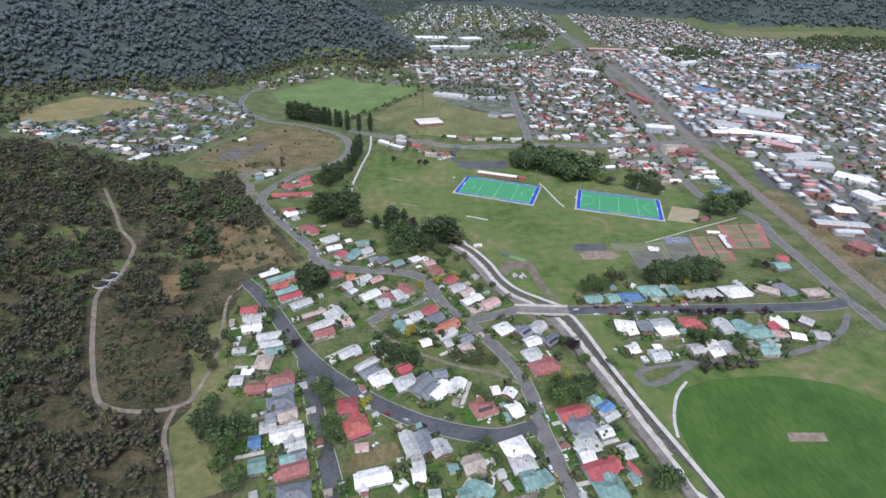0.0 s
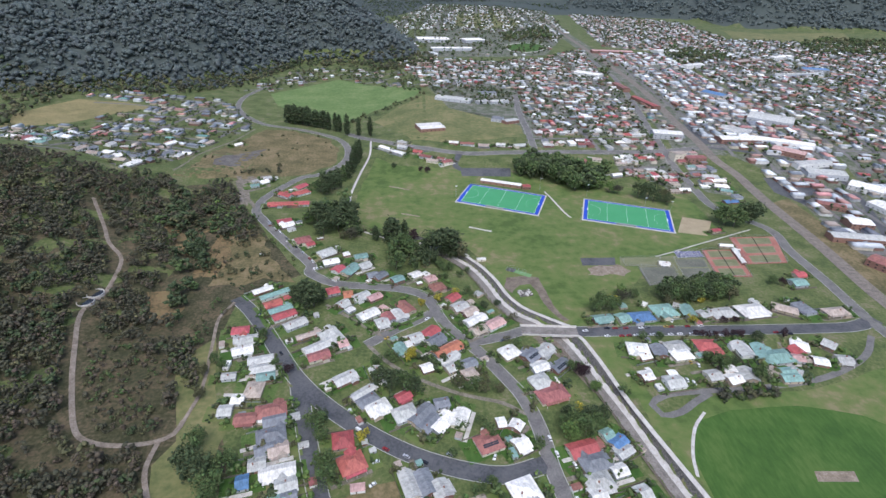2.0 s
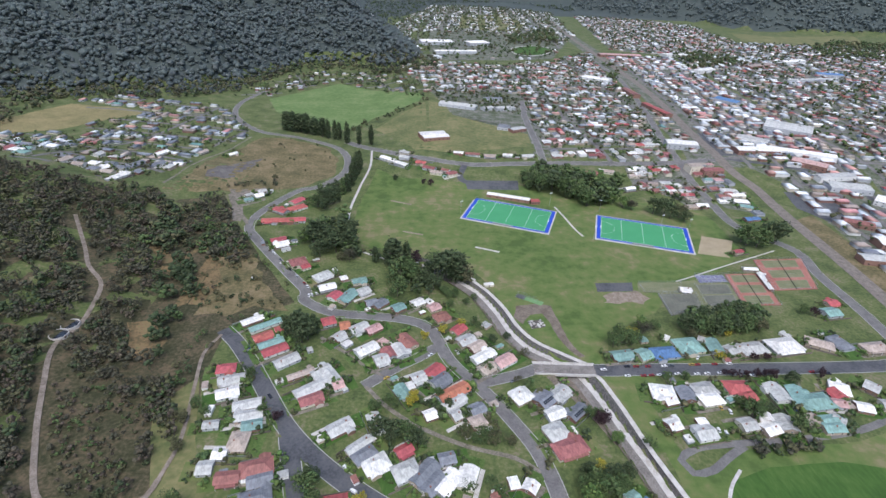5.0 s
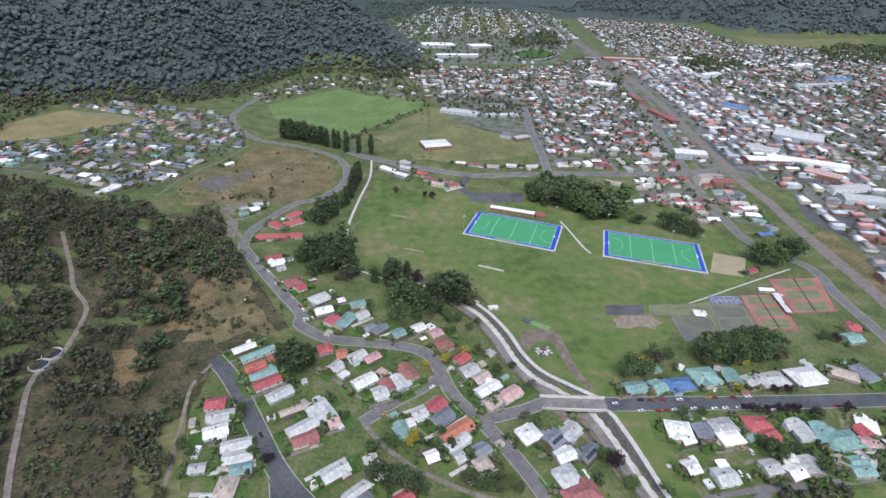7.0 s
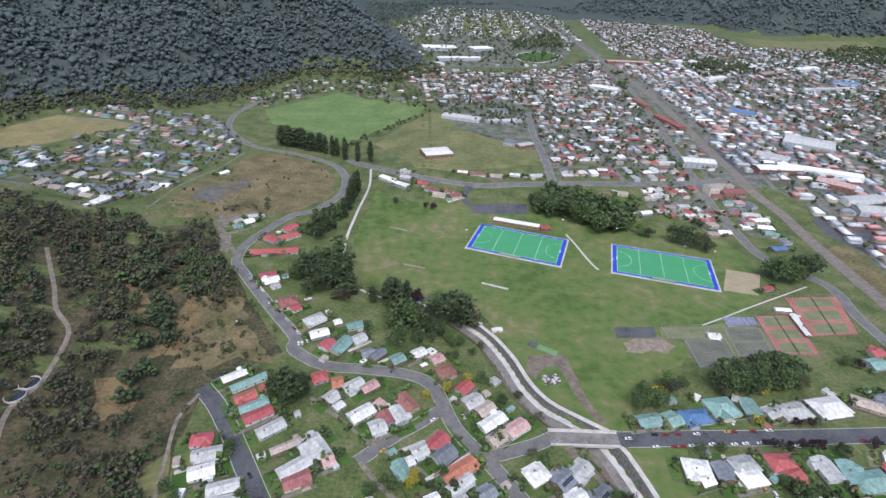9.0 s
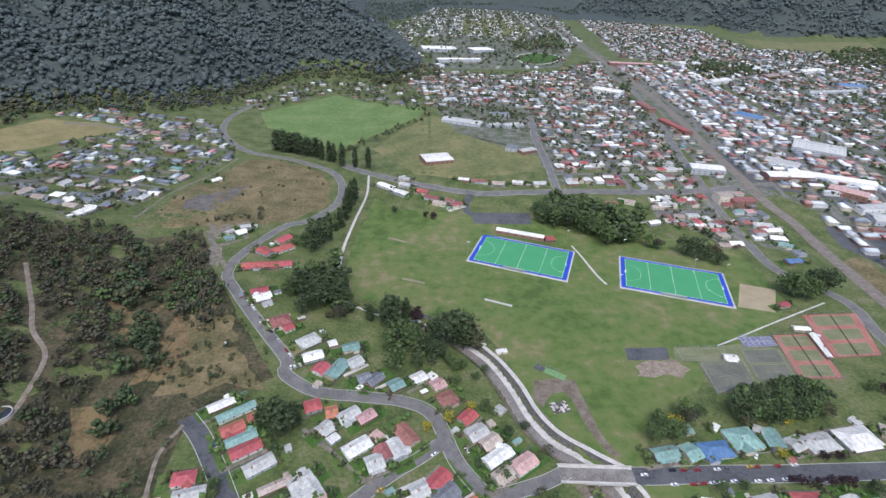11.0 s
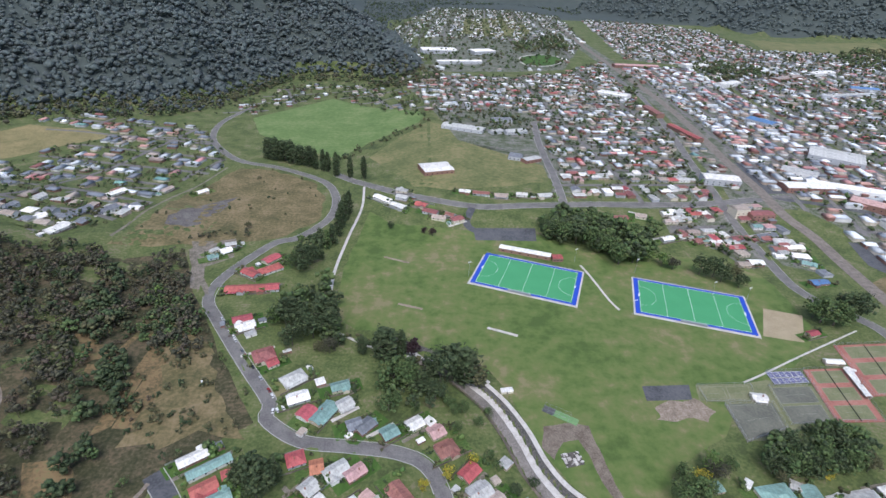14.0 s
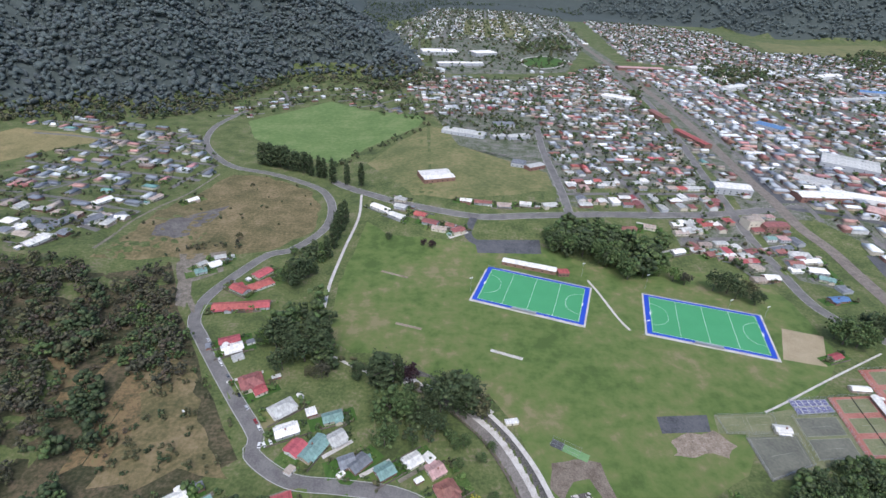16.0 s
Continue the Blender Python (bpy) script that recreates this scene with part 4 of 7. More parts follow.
FIRE_TRAIL_B = [(-151.2, 242.7), (-149.7, 222.6), (-136.6, 198.6), (-126.6, 177.6)]
road("track", FIRE_TRAIL_B, 3, TRAIL, False, 0.66, "narrow dirt track through scrub", "track")
FENCE_TRACK = [(-150.3, 386.8), (-155.8, 365.1), (-150.4, 333.8), (-141.5, 287.6), (-142.6, 259.9)]
road("track", FENCE_TRACK, 2.5, TRAIL, False, 0.566, "narrow worn track behind the back fences", "track")
CHANNEL_PATH = [(53.6, 466.7), (65.6, 449), (76.6, 424.9), (84.4, 398.7), (95, 380.4), (111, 367), (131.5, 352.1)]
road("path", CHANNEL_PATH, 3.4, CONCRETE, False, 0.16, "wide white concrete path beside the storm channel", "path")
CHANNEL_PATH_B = [(133, 341), (135.2, 336.4), (141.2, 309.3), (147, 275.6), (154.5, 243.9), (159.8, 223.4), (168, 192), (176, 158)]
road("path", CHANNEL_PATH_B, 3.4, CONCRETE, False, 0.166, "wide white concrete path beside the storm channel", "path")
CRICKET_STRIP = [(-32.4, 648.1), (-6, 636.7)]
road("cricket_strip", CRICKET_STRIP, 3, DIRT, False, 0.132, "pale worn cricket strip in the field", "cricket strip")
CRICKET_STRIP_B = [(-14.8, 565.9), (7.2, 558)]
road("cricket_strip", CRICKET_STRIP_B, 3, DIRT, False, 0.138, "pale worn cricket strip in the field", "cricket strip")
CRICKET_STRIP_C = [(62, 532.6), (86.1, 522.4)]
road("cricket_strip", CRICKET_STRIP_C, 3, CONCRETE, False, 0.144, "pale concrete cricket strip in the field", "cricket strip")
area("court_grass", [(210.6, 466.8), (247.3, 468), (268.7, 472.2), (298.7, 467.2), (302.9, 436.3), (233.5, 415.8), (221, 415.8), (225.3, 449.8), (206.3, 450.7)], COURT_GREEN, 0.12, 12.0, "worn faded green hard courts", "ground", 0.5)
area("net_area", [(169.5, 465.1), (205.8, 466.8), (201.5, 452.1), (167.4, 450.7)], ASPHALT, 0.16, 6, "dark bitumen floor of the practice nets", "ground", 0.3)
area("sand_court", [(323.3, 564.9), (354.2, 554.6), (329.9, 516.4), (298.8, 524.6)], SAND, 0.14, 6, "sandy yellow volleyball court", "ground", 0.3)
area("works_yard", [(-233.8, 668.7), (-193, 680.7), (-183.2, 642.9), (-204.2, 622.1), (-193.9, 583.2), (-204.7, 586.6)], GRAVEL, 0.1, 8, "pale gravel works yard", "ground", 2)
area("car_park", [(65, 708.5), (137.5, 711.1), (134.4, 685.1), (66.1, 684.8)], ASPHALT, 0.14, 8, "grey asphalt car park", "ground", 0.5)
area("rail_verge", [(450.7, 604.6), (495.4, 625.3), (484.3, 423), (440.6, 372.1), (443.8, 440), (459, 535.6)], DRY, 0.08, 12.0, "dry grass verge along the railway", "ground", 2)
area("station_car_park", [(488.4, 922.9), (507, 916.4), (501.4, 803.7), (461.7, 801.9)], ASPHALT, 0.3, 12.0, "asphalt station car park", "ground", 1)
area("shop_car_park", [(504.3, 695.1), (561.1, 687.4), (553.5, 626.9), (506.7, 606), (492.1, 645.8)], ASPHALT, 0.3, 12.0, "asphalt shopping car park", "ground", 1)
area("far_paddock", [(1383.6, 2440.5), (1524.8, 2364.7), (2002.6, 2506.4), (1830.2, 2214.7), (1454.5, 2028.3), (1259.2, 2123.7)], PADDOCK, 0.6, 30, "far green paddock below the range", "ground", 3)
area("far_paddock", [(207.4, 2830.1), (453.9, 3028.6), (474.1, 2529.4), (396.1, 2222.9), (264.6, 2187.7), (156.3, 2264.9)], PADDOCK, 0.6, 30, "far tan paddock beyond the town", "ground", 3)
area("far_oval", [(280.3, 1694.8), (308.4, 1756.8), (361.4, 1791.4), (405.5, 1774.4), (411.7, 1716.8), (375.1, 1647.2), (329.6, 1620.5), (288.5, 1633.8)], OVAL, 0.7, 30, "far green oval", "ground", 2)
OVAL_RING = [(280.3, 1694.8), (304.5, 1756.2), (362.7, 1798), (409.4, 1775.2), (413.6, 1717.1), (375.1, 1647.2), (328.7, 1615.5), (288.5, 1633.8), (279.5, 1689.2)]
road("path", OVAL_RING, 7, CONCRETE, False, 0.93, "pale ring track round the far oval", "path")
lay_kerbs()


# ---- houses, street by street ----
house(-133.3, 346.3, 10.3, 12.7, 9, "R", 1)
house(-126.2, 336, 14.8, 17.1, 8, "L")
house(-124.9, 323.3, 19.9, 14.2, 9, "W")
house(-108.9, 312.8, 15.3, 17.3, 8, "L")
house(-105.5, 303.8, 12.7, 16.9, 8, "L")
house(-101.1, 295.8, 14.5, 11.9, 8, "S")
house(-131.6, 308.6, -0.6, 3.8, 8, "W")
house(-126.3, 296.4, 7.2, 9.1, 6, "L")
house(-105.7, 283.4, -0.8, 11.1, 14, "T", 1)
house(-113.6, 274.9, -0.8, 7.7, 8, "W")
house(-118.8, 265.3, 2.9, 8.2, 9, "L")
house(-104.4, 258.7, 6.1, 12.7, 8, "D")
house(-89.9, 264.9, 14.3, 18.5, 11, "D", 1)
house(-85.8, 257.1, 17, 13.5, 9, "G")
house(-85.1, 245.3, 17.4, 16.9, 11, "G", 1)
house(-86.6, 234.9, 22.5, 10.4, 9, "G")
house(-78.4, 235, 17.8, 11.4, 9, "T")
house(-88, 225.1, 12.4, 9.3, 9, "L")
house(-75.4, 219.9, 13.9, 19.5, 9, "W")
house(-68.6, 211.2, 17.4, 11.4, 10, "L")
house(-93.1, 213.6, 13.6, 6.4, 9, "B")
house(-71.4, 201.2, 21.3, 7.9, 9, "S")
house(-65.5, 203.6, 18.5, 8, 9, "G")
house(-87.2, 197.5, 12.7, 9.1, 10, "S")
house(-67.6, 194.8, 14.7, 18.5, 9, "D")
house(-62.8, 178.9, 11.6, 17.6, 12, "G", 1)
house(-84.3, 178.3, 21, 4.3, 7, "L")
house(-41.4, 241.1, 10.2, 12.3, 12, "R", 1)
house(-34.3, 224.8, 25.6, 14.7, 13, "R", 1)
house(-29.5, 209.5, 7.5, 8, 5, "K")
house(-21.2, 187.8, 12.8, 20.2, 9, "W")
house(-25.6, 180.1, 14.5, 3.7, 6, "D")
house(-0.6, 210.4, -70.5, 17.6, 9, "L")
house(7.7, 211.2, -68.1, 15.7, 10, "G")
house(16.6, 206.9, -65.7, 11.2, 10, "L")
house(4, 196.3, 11.8, 6.6, 10, "L")
house(4.2, 188.9, 10.3, 7.1, 9, "W")
house(-5.5, 183.5, -53.1, 5.3, 7, "W")
house(12.9, 174.5, 4.6, 6.1, 10, "L")
house(-46.3, 293.3, 34.5, 16.3, 9, "L")
house(-25.7, 300, -67.6, 9.1, 8, "L")
house(-32.2, 280.4, 40.4, 18.8, 5, "L")
house(-29.2, 273.1, 38.6, 14.3, 9, "G", 1)
house(-22, 266.8, 29.7, 15.2, 11, "W", 1)
house(-5.9, 276.2, 33.1, 10.4, 7, "R")
house(-4.3, 261.6, 25, 14.8, 12, "L", 1)
house(6.4, 260.2, 50.6, 18.5, 10, "G")
house(11.1, 253.5, 49, 14.9, 10, "G")
house(18.8, 254.7, 53.9, 17.3, 8, "W")
house(19.7, 270.1, 12.9, 9.5, 8, "G")
house(31.4, 257.1, 70.9, 15.1, 9, "W")
house(47.1, 237.7, 21, 15.4, 13, "D", 1, solar=12)
house(57.1, 253.7, 9.1, 6, 8, "W")
house(46.7, 247.1, 8.9, 5.9, 5, "W")
house(66.2, 250.9, 56.3, 7.4, 8, "W")
house(66.8, 236.6, 27.1, 9.2, 10, "W")
house(61, 230.8, 15.9, 3.2, 7, "S")
house(-131, 402.4, 35.2, 16.9, 7, "W")
house(-119, 396.3, 35, 24.9, 6, "S")
house(-107.4, 391.4, 27.4, 6.1, 7, "R")
house(-117.2, 382.3, 34.4, 14.4, 8, "R")
house(-109.3, 374.3, 31.3, 18.5, 7, "S")
house(-104.2, 366.1, 33.2, 18.5, 8, "R")
house(-93, 354.9, 36.3, 17.7, 9, "L")
house(-80.1, 341, 28.7, 18.9, 5, "T")
house(-66.4, 343.6, 36.1, 14.4, 9, "L")
house(-58.2, 338.2, -54.2, 14.1, 9, "L")
house(-70.4, 327.2, 36.1, 23.1, 9, "L")
house(-52.8, 331, 24.5, 7, 9, "K")
house(-68.5, 317.2, 23.3, 15.5, 9, "D")
house(-79, 367.7, 25.5, 4, 5, "L")
house(-70, 401.5, 21.9, 10.5, 10, "R", 1)
house(-56.3, 395.7, 14.5, 7.7, 10, "O")
house(-58.8, 382.7, 47.8, 9.8, 8, "L")
house(-44.8, 393.4, 35.5, 14.7, 9, "L")
house(-33.2, 392, 38, 12.3, 8, "K")
house(-52.2, 374.6, 44.8, 7.5, 6, "W")
house(-36.4, 367.6, 36.7, 17.2, 10, "W")
house(-24.7, 356.2, 23.7, 10.2, 11, "L")
house(-19.3, 363.3, -62.7, 11.5, 9, "D")
house(-24.8, 376.8, -40.8, 6.9, 7, "K")
house(-6, 376.8, -52.9, 16.9, 10, "D")
house(-11.6, 366.3, -64.4, 14.3, 9, "L")
house(13.9, 343.6, 46, 15.2, 10, "R")
house(18, 335, 39.6, 14.2, 10, "G")
house(2.6, 337.4, 26.1, 10.3, 9, "L")
house(26.9, 323.1, 33.2, 23.5, 10, "O")
house(-7.6, 324.1, -59.1, 13.5, 7, "S")
house(-2.9, 330.2, 25.9, 5, 7, "W")
house(26.8, 314.3, 36.7, 17.3, 7, "L")
house(10.4, 303.5, 23.6, 8, 8, "W")
house(27, 303.3, 31.2, 6.3, 9, "L")
house(41.7, 307.9, 26.9, 10.3, 8, "G")
house(40.8, 297.9, 26.3, 10, 9, "T", 1)
house(34.9, 391.5, 45.9, 12, 9, "R")
house(39.9, 378.1, 31.8, 13.7, 10, "L")
house(47.4, 371.3, 36.5, 13.3, 9, "T")
house(51.4, 360.1, 34.7, 19.2, 9, "W")
house(52.5, 347.7, 34.9, 12.6, 8, "T")
house(66.6, 355, 34.2, 16.2, 10, "K")
house(57.7, 398.3, -45.8, 6.8, 7, "L")
house(73.3, 319.8, 29.6, 14.3, 12, "W", 1)
house(88.5, 316.1, 39.5, 13.2, 12, "G", 0, solar=12)
house(100.3, 322.2, 39.2, 15.1, 9, "L")
house(92.8, 304, 20.9, 12.8, 9, "W")
house(107.8, 305.3, 41, 15.7, 8, "G", 0, solar=12)
house(90.3, 288.8, 24.8, 14.5, 12, "L", 1)
house(95.6, 277.1, 18.7, 21.4, 12, "D", 1)
house(100.5, 290.5, 14.8, 4.7, 6, "W")
house(103.6, 232.1, 15.7, 18, 11, "R")
house(114.3, 236.7, 22.5, 6.1, 8, "D")
house(108.6, 222.5, 15.8, 18.6, 12, "G", 1)
house(106.7, 209.7, 15.6, 15.9, 12, "L", 1)
house(103.4, 200.6, 14.4, 8.8, 12, "W")
house(120.7, 216.9, 15.6, 9.1, 8, "W")
house(122.3, 242.7, 23.6, 7.3, 8, "S")
house(127.4, 236.9, 34.8, 10.8, 8, "B")
house(128.7, 229.5, 28.3, 11.4, 6, "L")
house(129.2, 202, 16.1, 8.1, 10, "L")
house(108.9, 190.8, 17.7, 18.4, 11, "R")
house(118.6, 194.1, 17.4, 6, 9, "R")
house(128.8, 190.2, 23.8, 3.5, 10, "R")
house(127.2, 184.3, 16.7, 4.7, 7, "S")
house(110.8, 177.1, 11.8, 16.6, 13, "S", 1)
house(63, 204.7, 20, 15.5, 16, "W", 1)
house(64.8, 196, 14.1, 14.4, 12, "L", 1)
house(66.6, 184.6, 10.7, 8.5, 12, "S")
house(74, 184.3, -60.2, 8.4, 12, "S")
house(35.7, 195.2, 19.7, 12.6, 10, "T")
house(24.3, 193.4, -71.8, 5.2, 6, "S")
house(37.5, 177.6, 56.8, 9.6, 14, "S")
house(29.8, 174.7, 16.2, 6.6, 11, "S")
house(45.9, 196.7, 21.2, 5, 5, "W")
house(46.5, 191.5, 26.9, 3.1, 5, "W")
house(51.2, 189, 11, 5.1, 6, "L")
house(44.9, 183.9, -14.4, 3.2, 6, "W")
house(54, 181.4, 25.8, 3.8, 6, "L")
house(173.6, 322.9, -8.5, 16.2, 14, "W", 1)
house(175.2, 316, 14.4, 8.8, 9, "W")
house(189.3, 320.8, -90, 12.9, 11, "G")
house(205.1, 325.5, 11.1, 16.8, 11, "L", 1)
house(205, 316.5, 9.6, 15.7, 11, "W", 1)
house(230, 327, -0.3, 17.6, 13, "R", 1)
house(232, 318.6, 18.6, 11.3, 10, "R")
house(256.6, 322.4, -85.3, 16.9, 11, "L")
house(269.8, 319.3, -100, 17.4, 11, "S")
house(278, 313.4, 7.6, 25.9, 14, "S", 1)
house(305.6, 326.2, -27.3, 12.7, 12, "W", 1)
house(300.3, 321.1, -87.8, 9.4, 9, "R")
house(168.3, 294, 15.7, 8.5, 9, "W")
house(189.3, 296.6, -85.9, 6.5, 7, "W")
house(186.1, 287.6, 9.4, 13.2, 11, "L")
house(218.2, 294.1, 10.2, 10.7, 10, "L")
house(234.1, 299.7, -92.1, 7, 9, "W")
house(231.3, 290.6, 16, 11, 10, "W")
house(244, 294.6, -94.7, 12.9, 12, "L")
house(265.8, 297.6, -99.9, 8.3, 8, "T")
house(274.5, 291.4, 2.7, 14, 9, "S")
house(283.3, 297.4, -43.8, 7.2, 9, "L")
house(172.5, 300.4, 13.7, 3.4, 5, "W")
house(158.3, 361.7, 9.7, 16.7, 9, "S")
house(175.7, 362, 19, 10.4, 11, "S")
house(192.6, 364.2, 6.5, 20.3, 12, "B", 1)
house(215.5, 372.7, 8.5, 20.4, 17, "S", 1)
house(231.4, 381, -31.5, 7.1, 7, "L")
house(237.4, 372.6, -92.7, 15.5, 9, "S")
house(250.7, 368.6, 20.7, 15, 9, "L")
house(266.2, 368.9, 9.2, 22.2, 13, "L", 1)
house(295, 373.5, 9.3, 26.4, 16, "W", 1)
house(326.2, 375.7, -29.3, 19.9, 11, "T", 1)
house(344.4, 376.8, -76.8, 17.1, 12, "G", 1)
house(182.1, 380.8, 11.4, 6.3, 7, "S")
house(202.2, 383, -46, 4.3, 7, "W")
house(305.7, 388.2, -69.2, 6.9, 6, "L")
house(-143, 538.9, 23, 15.2, 8, "R")
house(-138, 529.7, 26.7, 15.2, 9, "W")
house(-131.1, 520.3, 31.8, 8.3, 6, "L")
house(-113.4, 494.3, 26.5, 15.6, 13, "D", 1)
house(-105.3, 485.9, 35.6, 8.2, 8, "R")
house(-85.9, 469.8, 39.4, 16.8, 11, "L", 1)
house(-78.9, 451, 23.7, 14.5, 9, "W")
house(-69.9, 437.3, 59, 10.8, 10, "R")
house(-59.6, 437.6, 60.9, 19.4, 9, "S")
house(-51.6, 462.1, 20.5, 12.6, 8, "S")
house(-66.5, 467, 23.9, 6.6, 7, "W")
house(-46.3, 445.4, 36.1, 10.9, 9, "L")
house(-37.6, 427.5, 23.1, 9.6, 9, "G")
house(-30.6, 426.5, 46.2, 12.3, 9, "G")
house(-14.4, 420.9, 33.3, 10.6, 9, "S")
house(1.5, 428.3, 33.1, 11, 9, "W")
house(11.5, 430.6, 46.7, 6.2, 7, "W")
house(15.8, 421.5, 31.4, 9.8, 9, "K")
house(21.9, 408.2, 28.6, 13, 10, "D", 1)
house(-157.1, 609.9, -32.3, 17.4, 9, "R")
house(-139.9, 617.8, 40.3, 21, 11, "R", 1)
house(-144.1, 636.9, 54.9, 17.3, 10, "R")
house(-162.3, 582.8, 6.2, 17.5, 10, "R")
house(-144.9, 584.6, 6.2, 17.6, 10, "R")
house(-130.3, 586.4, 8.3, 11.8, 10, "R")
house(367, 418.2, 8.8, 14.6, 12, "S")
house(378.5, 432.9, 11.9, 11.5, 8, "R")
house(369.7, 371.6, 7.4, 21.2, 10, "T", 1)
house(331.3, 327.8, -49.6, 9.2, 11, "L")
house(330.2, 310.3, -8.1, 11, 9, "L")
house(294.4, 312, -10.1, 8.7, 8, "K")
house(309.7, 308.3, -16.6, 10.3, 9, "W")
house(277.7, 296.9, 4.7, 14.6, 9, "S")
house(-41.2, 774.3, -40.6, 28.2, 9, "W")
house(-17.6, 774.3, -24.7, 15, 9, "L")
house(-21.8, 753.9, -35.5, 20.6, 9, "W")
house(6, 754.2, -26.8, 14.7, 9, "R")
house(17.2, 738, -26.1, 17.7, 10, "D")
house(26.6, 726, -17.5, 16.4, 9, "T")
house(39.5, 731.9, -28.5, 10.6, 8, "D")
house(47.1, 724, 28.1, 14.7, 10, "D", 1)
house(81, 782.2, -8.3, 20.6, 9, "D")
house(106.2, 777.6, -6, 17, 9, "T")
house(132.7, 781.5, -8.3, 13.7, 8, "W")
house(162, 780.3, 10.9, 18.4, 9, "L")
house(-18.2, 791.7, -22.9, 15.1, 8, "L")
house(60.6, 785.9, -8.4, 13.8, 8, "W")
house(237.8, 732.5, 5.6, 30, 10, "D")
house(271.4, 738.3, -18.5, 12.6, 10, "T")
house(318, 732.9, 9.6, 25.7, 9, "L")
house(342.5, 744.5, 10.1, 16.7, 9, "R")
house(285.7, 691.7, 17.8, 15.3, 8, "W")
house(308.5, 696.7, 2, 16.2, 9, "L")
house(322.3, 688.8, 17.5, 15.6, 9, "D")
house(340, 686.2, 10.4, 14.2, 9, "W")
house(356.8, 676.3, 7.8, 20.5, 9, "R")
house(317.6, 750.4, 10.4, 16.7, 8, "W")
house(-202.1, 638.6, 29.2, 9.9, 8, "S")
house(-194, 652.7, 39.4, 10.8, 8, "W")
house(-205.7, 651.8, 52.2, 8.8, 6, "L")
house(-192.9, 665.3, 21.7, 10.4, 7, "L")
house(407.1, 608, 7.2, 18.9, 8, "B")
house(343.3, 526.2, 16.2, 10.2, 6, "R")
house(251, 451.8, 14.9, 7.4, 6, "W")
house(-271.1, 797.5, 50.3, 14.1, 8, "W")
house(-312.3, 794.5, 70.5, 17, 8, "T")
house(-353.1, 649.9, 66.4, 19.2, 12, "W")
house(-359.3, 700.3, 68.5, 22.8, 11, "G")
house(-341.1, 715.2, 62, 22.5, 12, "G")
house(-326, 731.2, 56.4, 20.3, 11, "G")
house(-385, 673.4, 58.9, 16, 9, "W")
house(-361.9, 765.9, 59.6, 30, 10, "W")
house(407.9, 701.2, 15, 28.2, 9, "G")
house(422.5, 690.6, -11, 23.5, 12, "L", 1)
house(426, 678.7, 6.9, 24.4, 9, "W")
house(423.1, 660.6, -10.7, 19.5, 11, "W", 1)
house(421.6, 644.4, -25.5, 13.9, 9, "S")
house(399.5, 659.8, 1.9, 12.6, 6, "W")
house(404.3, 696.8, 11, 13.5, 8, "D")
house(368.7, 694.6, 17, 16.2, 9, "D")
house(315.3, 734.4, 20.4, 21.3, 9, "W")
house(348.6, 678.7, -17.1, 22.5, 9, "K")
house(67.4, 459.1, 9.7, 8.7, 4, "W")
house(250.9, 452.5, -7.8, 10.3, 6, "W", yard=False)
house(335.8, 490.4, -4.3, 13.8, 5, "W", yard=False)
house(339.8, 476.3, -104.5, 14, 4, "W", yard=False)
house(333.9, 490.8, -9.8, 10.3, 5, "W")
house(337.3, 467.5, -99.7, 30, 4, "W", yard=False)


# ---- trees that stand alone ----
tree(-223, 937.9, 30.0, "poplar", "dark", 2.2)
tree(-211.6, 931.7, 33.0, "poplar", "dark", 2)
tree(-197.8, 928.2, 30.0, "poplar", "dark", 2.4)
tree(-186.3, 919.9, 33.0, "poplar", "dark", 1.8)
tree(-172.2, 914.2, 28.5, "poplar", "dark", 2.3)
tree(-157.2, 906.5, 30.0, "poplar", "dark", 1.9)
tree(-146.2, 894.2, 30.0, "poplar", "dark")
tree(-134.3, 888.7, 31.5, "poplar", "dark")
tree(-112.7, 869.3, 34.5, "poplar", "dark")
tree(-92.6, 861.2, 30.0, "poplar", "dark")
tree(-72.7, 852.2, 31.5, "poplar", "dark")
tree(-127, 887.2, 28.5, "poplar", "dark")
tree(-81.9, 727.8, 33.0, "poplar", "dark")
tree(-79.5, 743.6, 30.0, "poplar", "dark")
tree(-83.5, 708.8, 33.0, "poplar", "dark")
tree(-84.5, 690.6, 30.0, "poplar", "dark")
tree(-88.7, 673.2, 24, "conifer", "dark")
tree(-93.1, 665.3, 21.6, "conifer", "mid")
tree(-108.9, 620.7, 28.8, "round", "dark")
tree(-101.4, 635.5, 21.6, "round", "dark")
tree(-117.7, 625.2, 19.2, "round", "mid")
tree(-105.5, 533.4, 28.8, "round", "dark")
tree(-91.1, 527.1, 24, "round", "dark")
tree(-74.5, 530.6, 31.2, "poplar", "dark", 1.6)
tree(-65.9, 517.9, 28.8, "poplar", "dark", 1.6)
tree(-79.2, 544.1, 26.4, "conifer", "dark")
tree(-65.8, 530.7, 28.8, "poplar", "dark", 1.4)
tree(-80.6, 517.7, 24, "round", "dark")
tree(-115, 536.6, 16.8, "round", "light")
tree(-95.2, 508.4, 19.2, "round", "dark")
tree(-73.6, 502.7, 10, "round", "olive")
tree(-64.9, 499.9, 14.4, "round", "gum")
tree(-39.6, 499, 16.8, "poplar", "dark", 1.5)
tree(-21.6, 493.5, 28.8, "poplar", "dark", 2.2)
tree(-25.8, 494.6, 24, "poplar", "dark", 1.6)
tree(-9.2, 495.9, 26.4, "poplar", "dark")
tree(-1.4, 498.5, 16.8, "round", "purple")
tree(-13.9, 463.4, 28.8, "round", "mid")
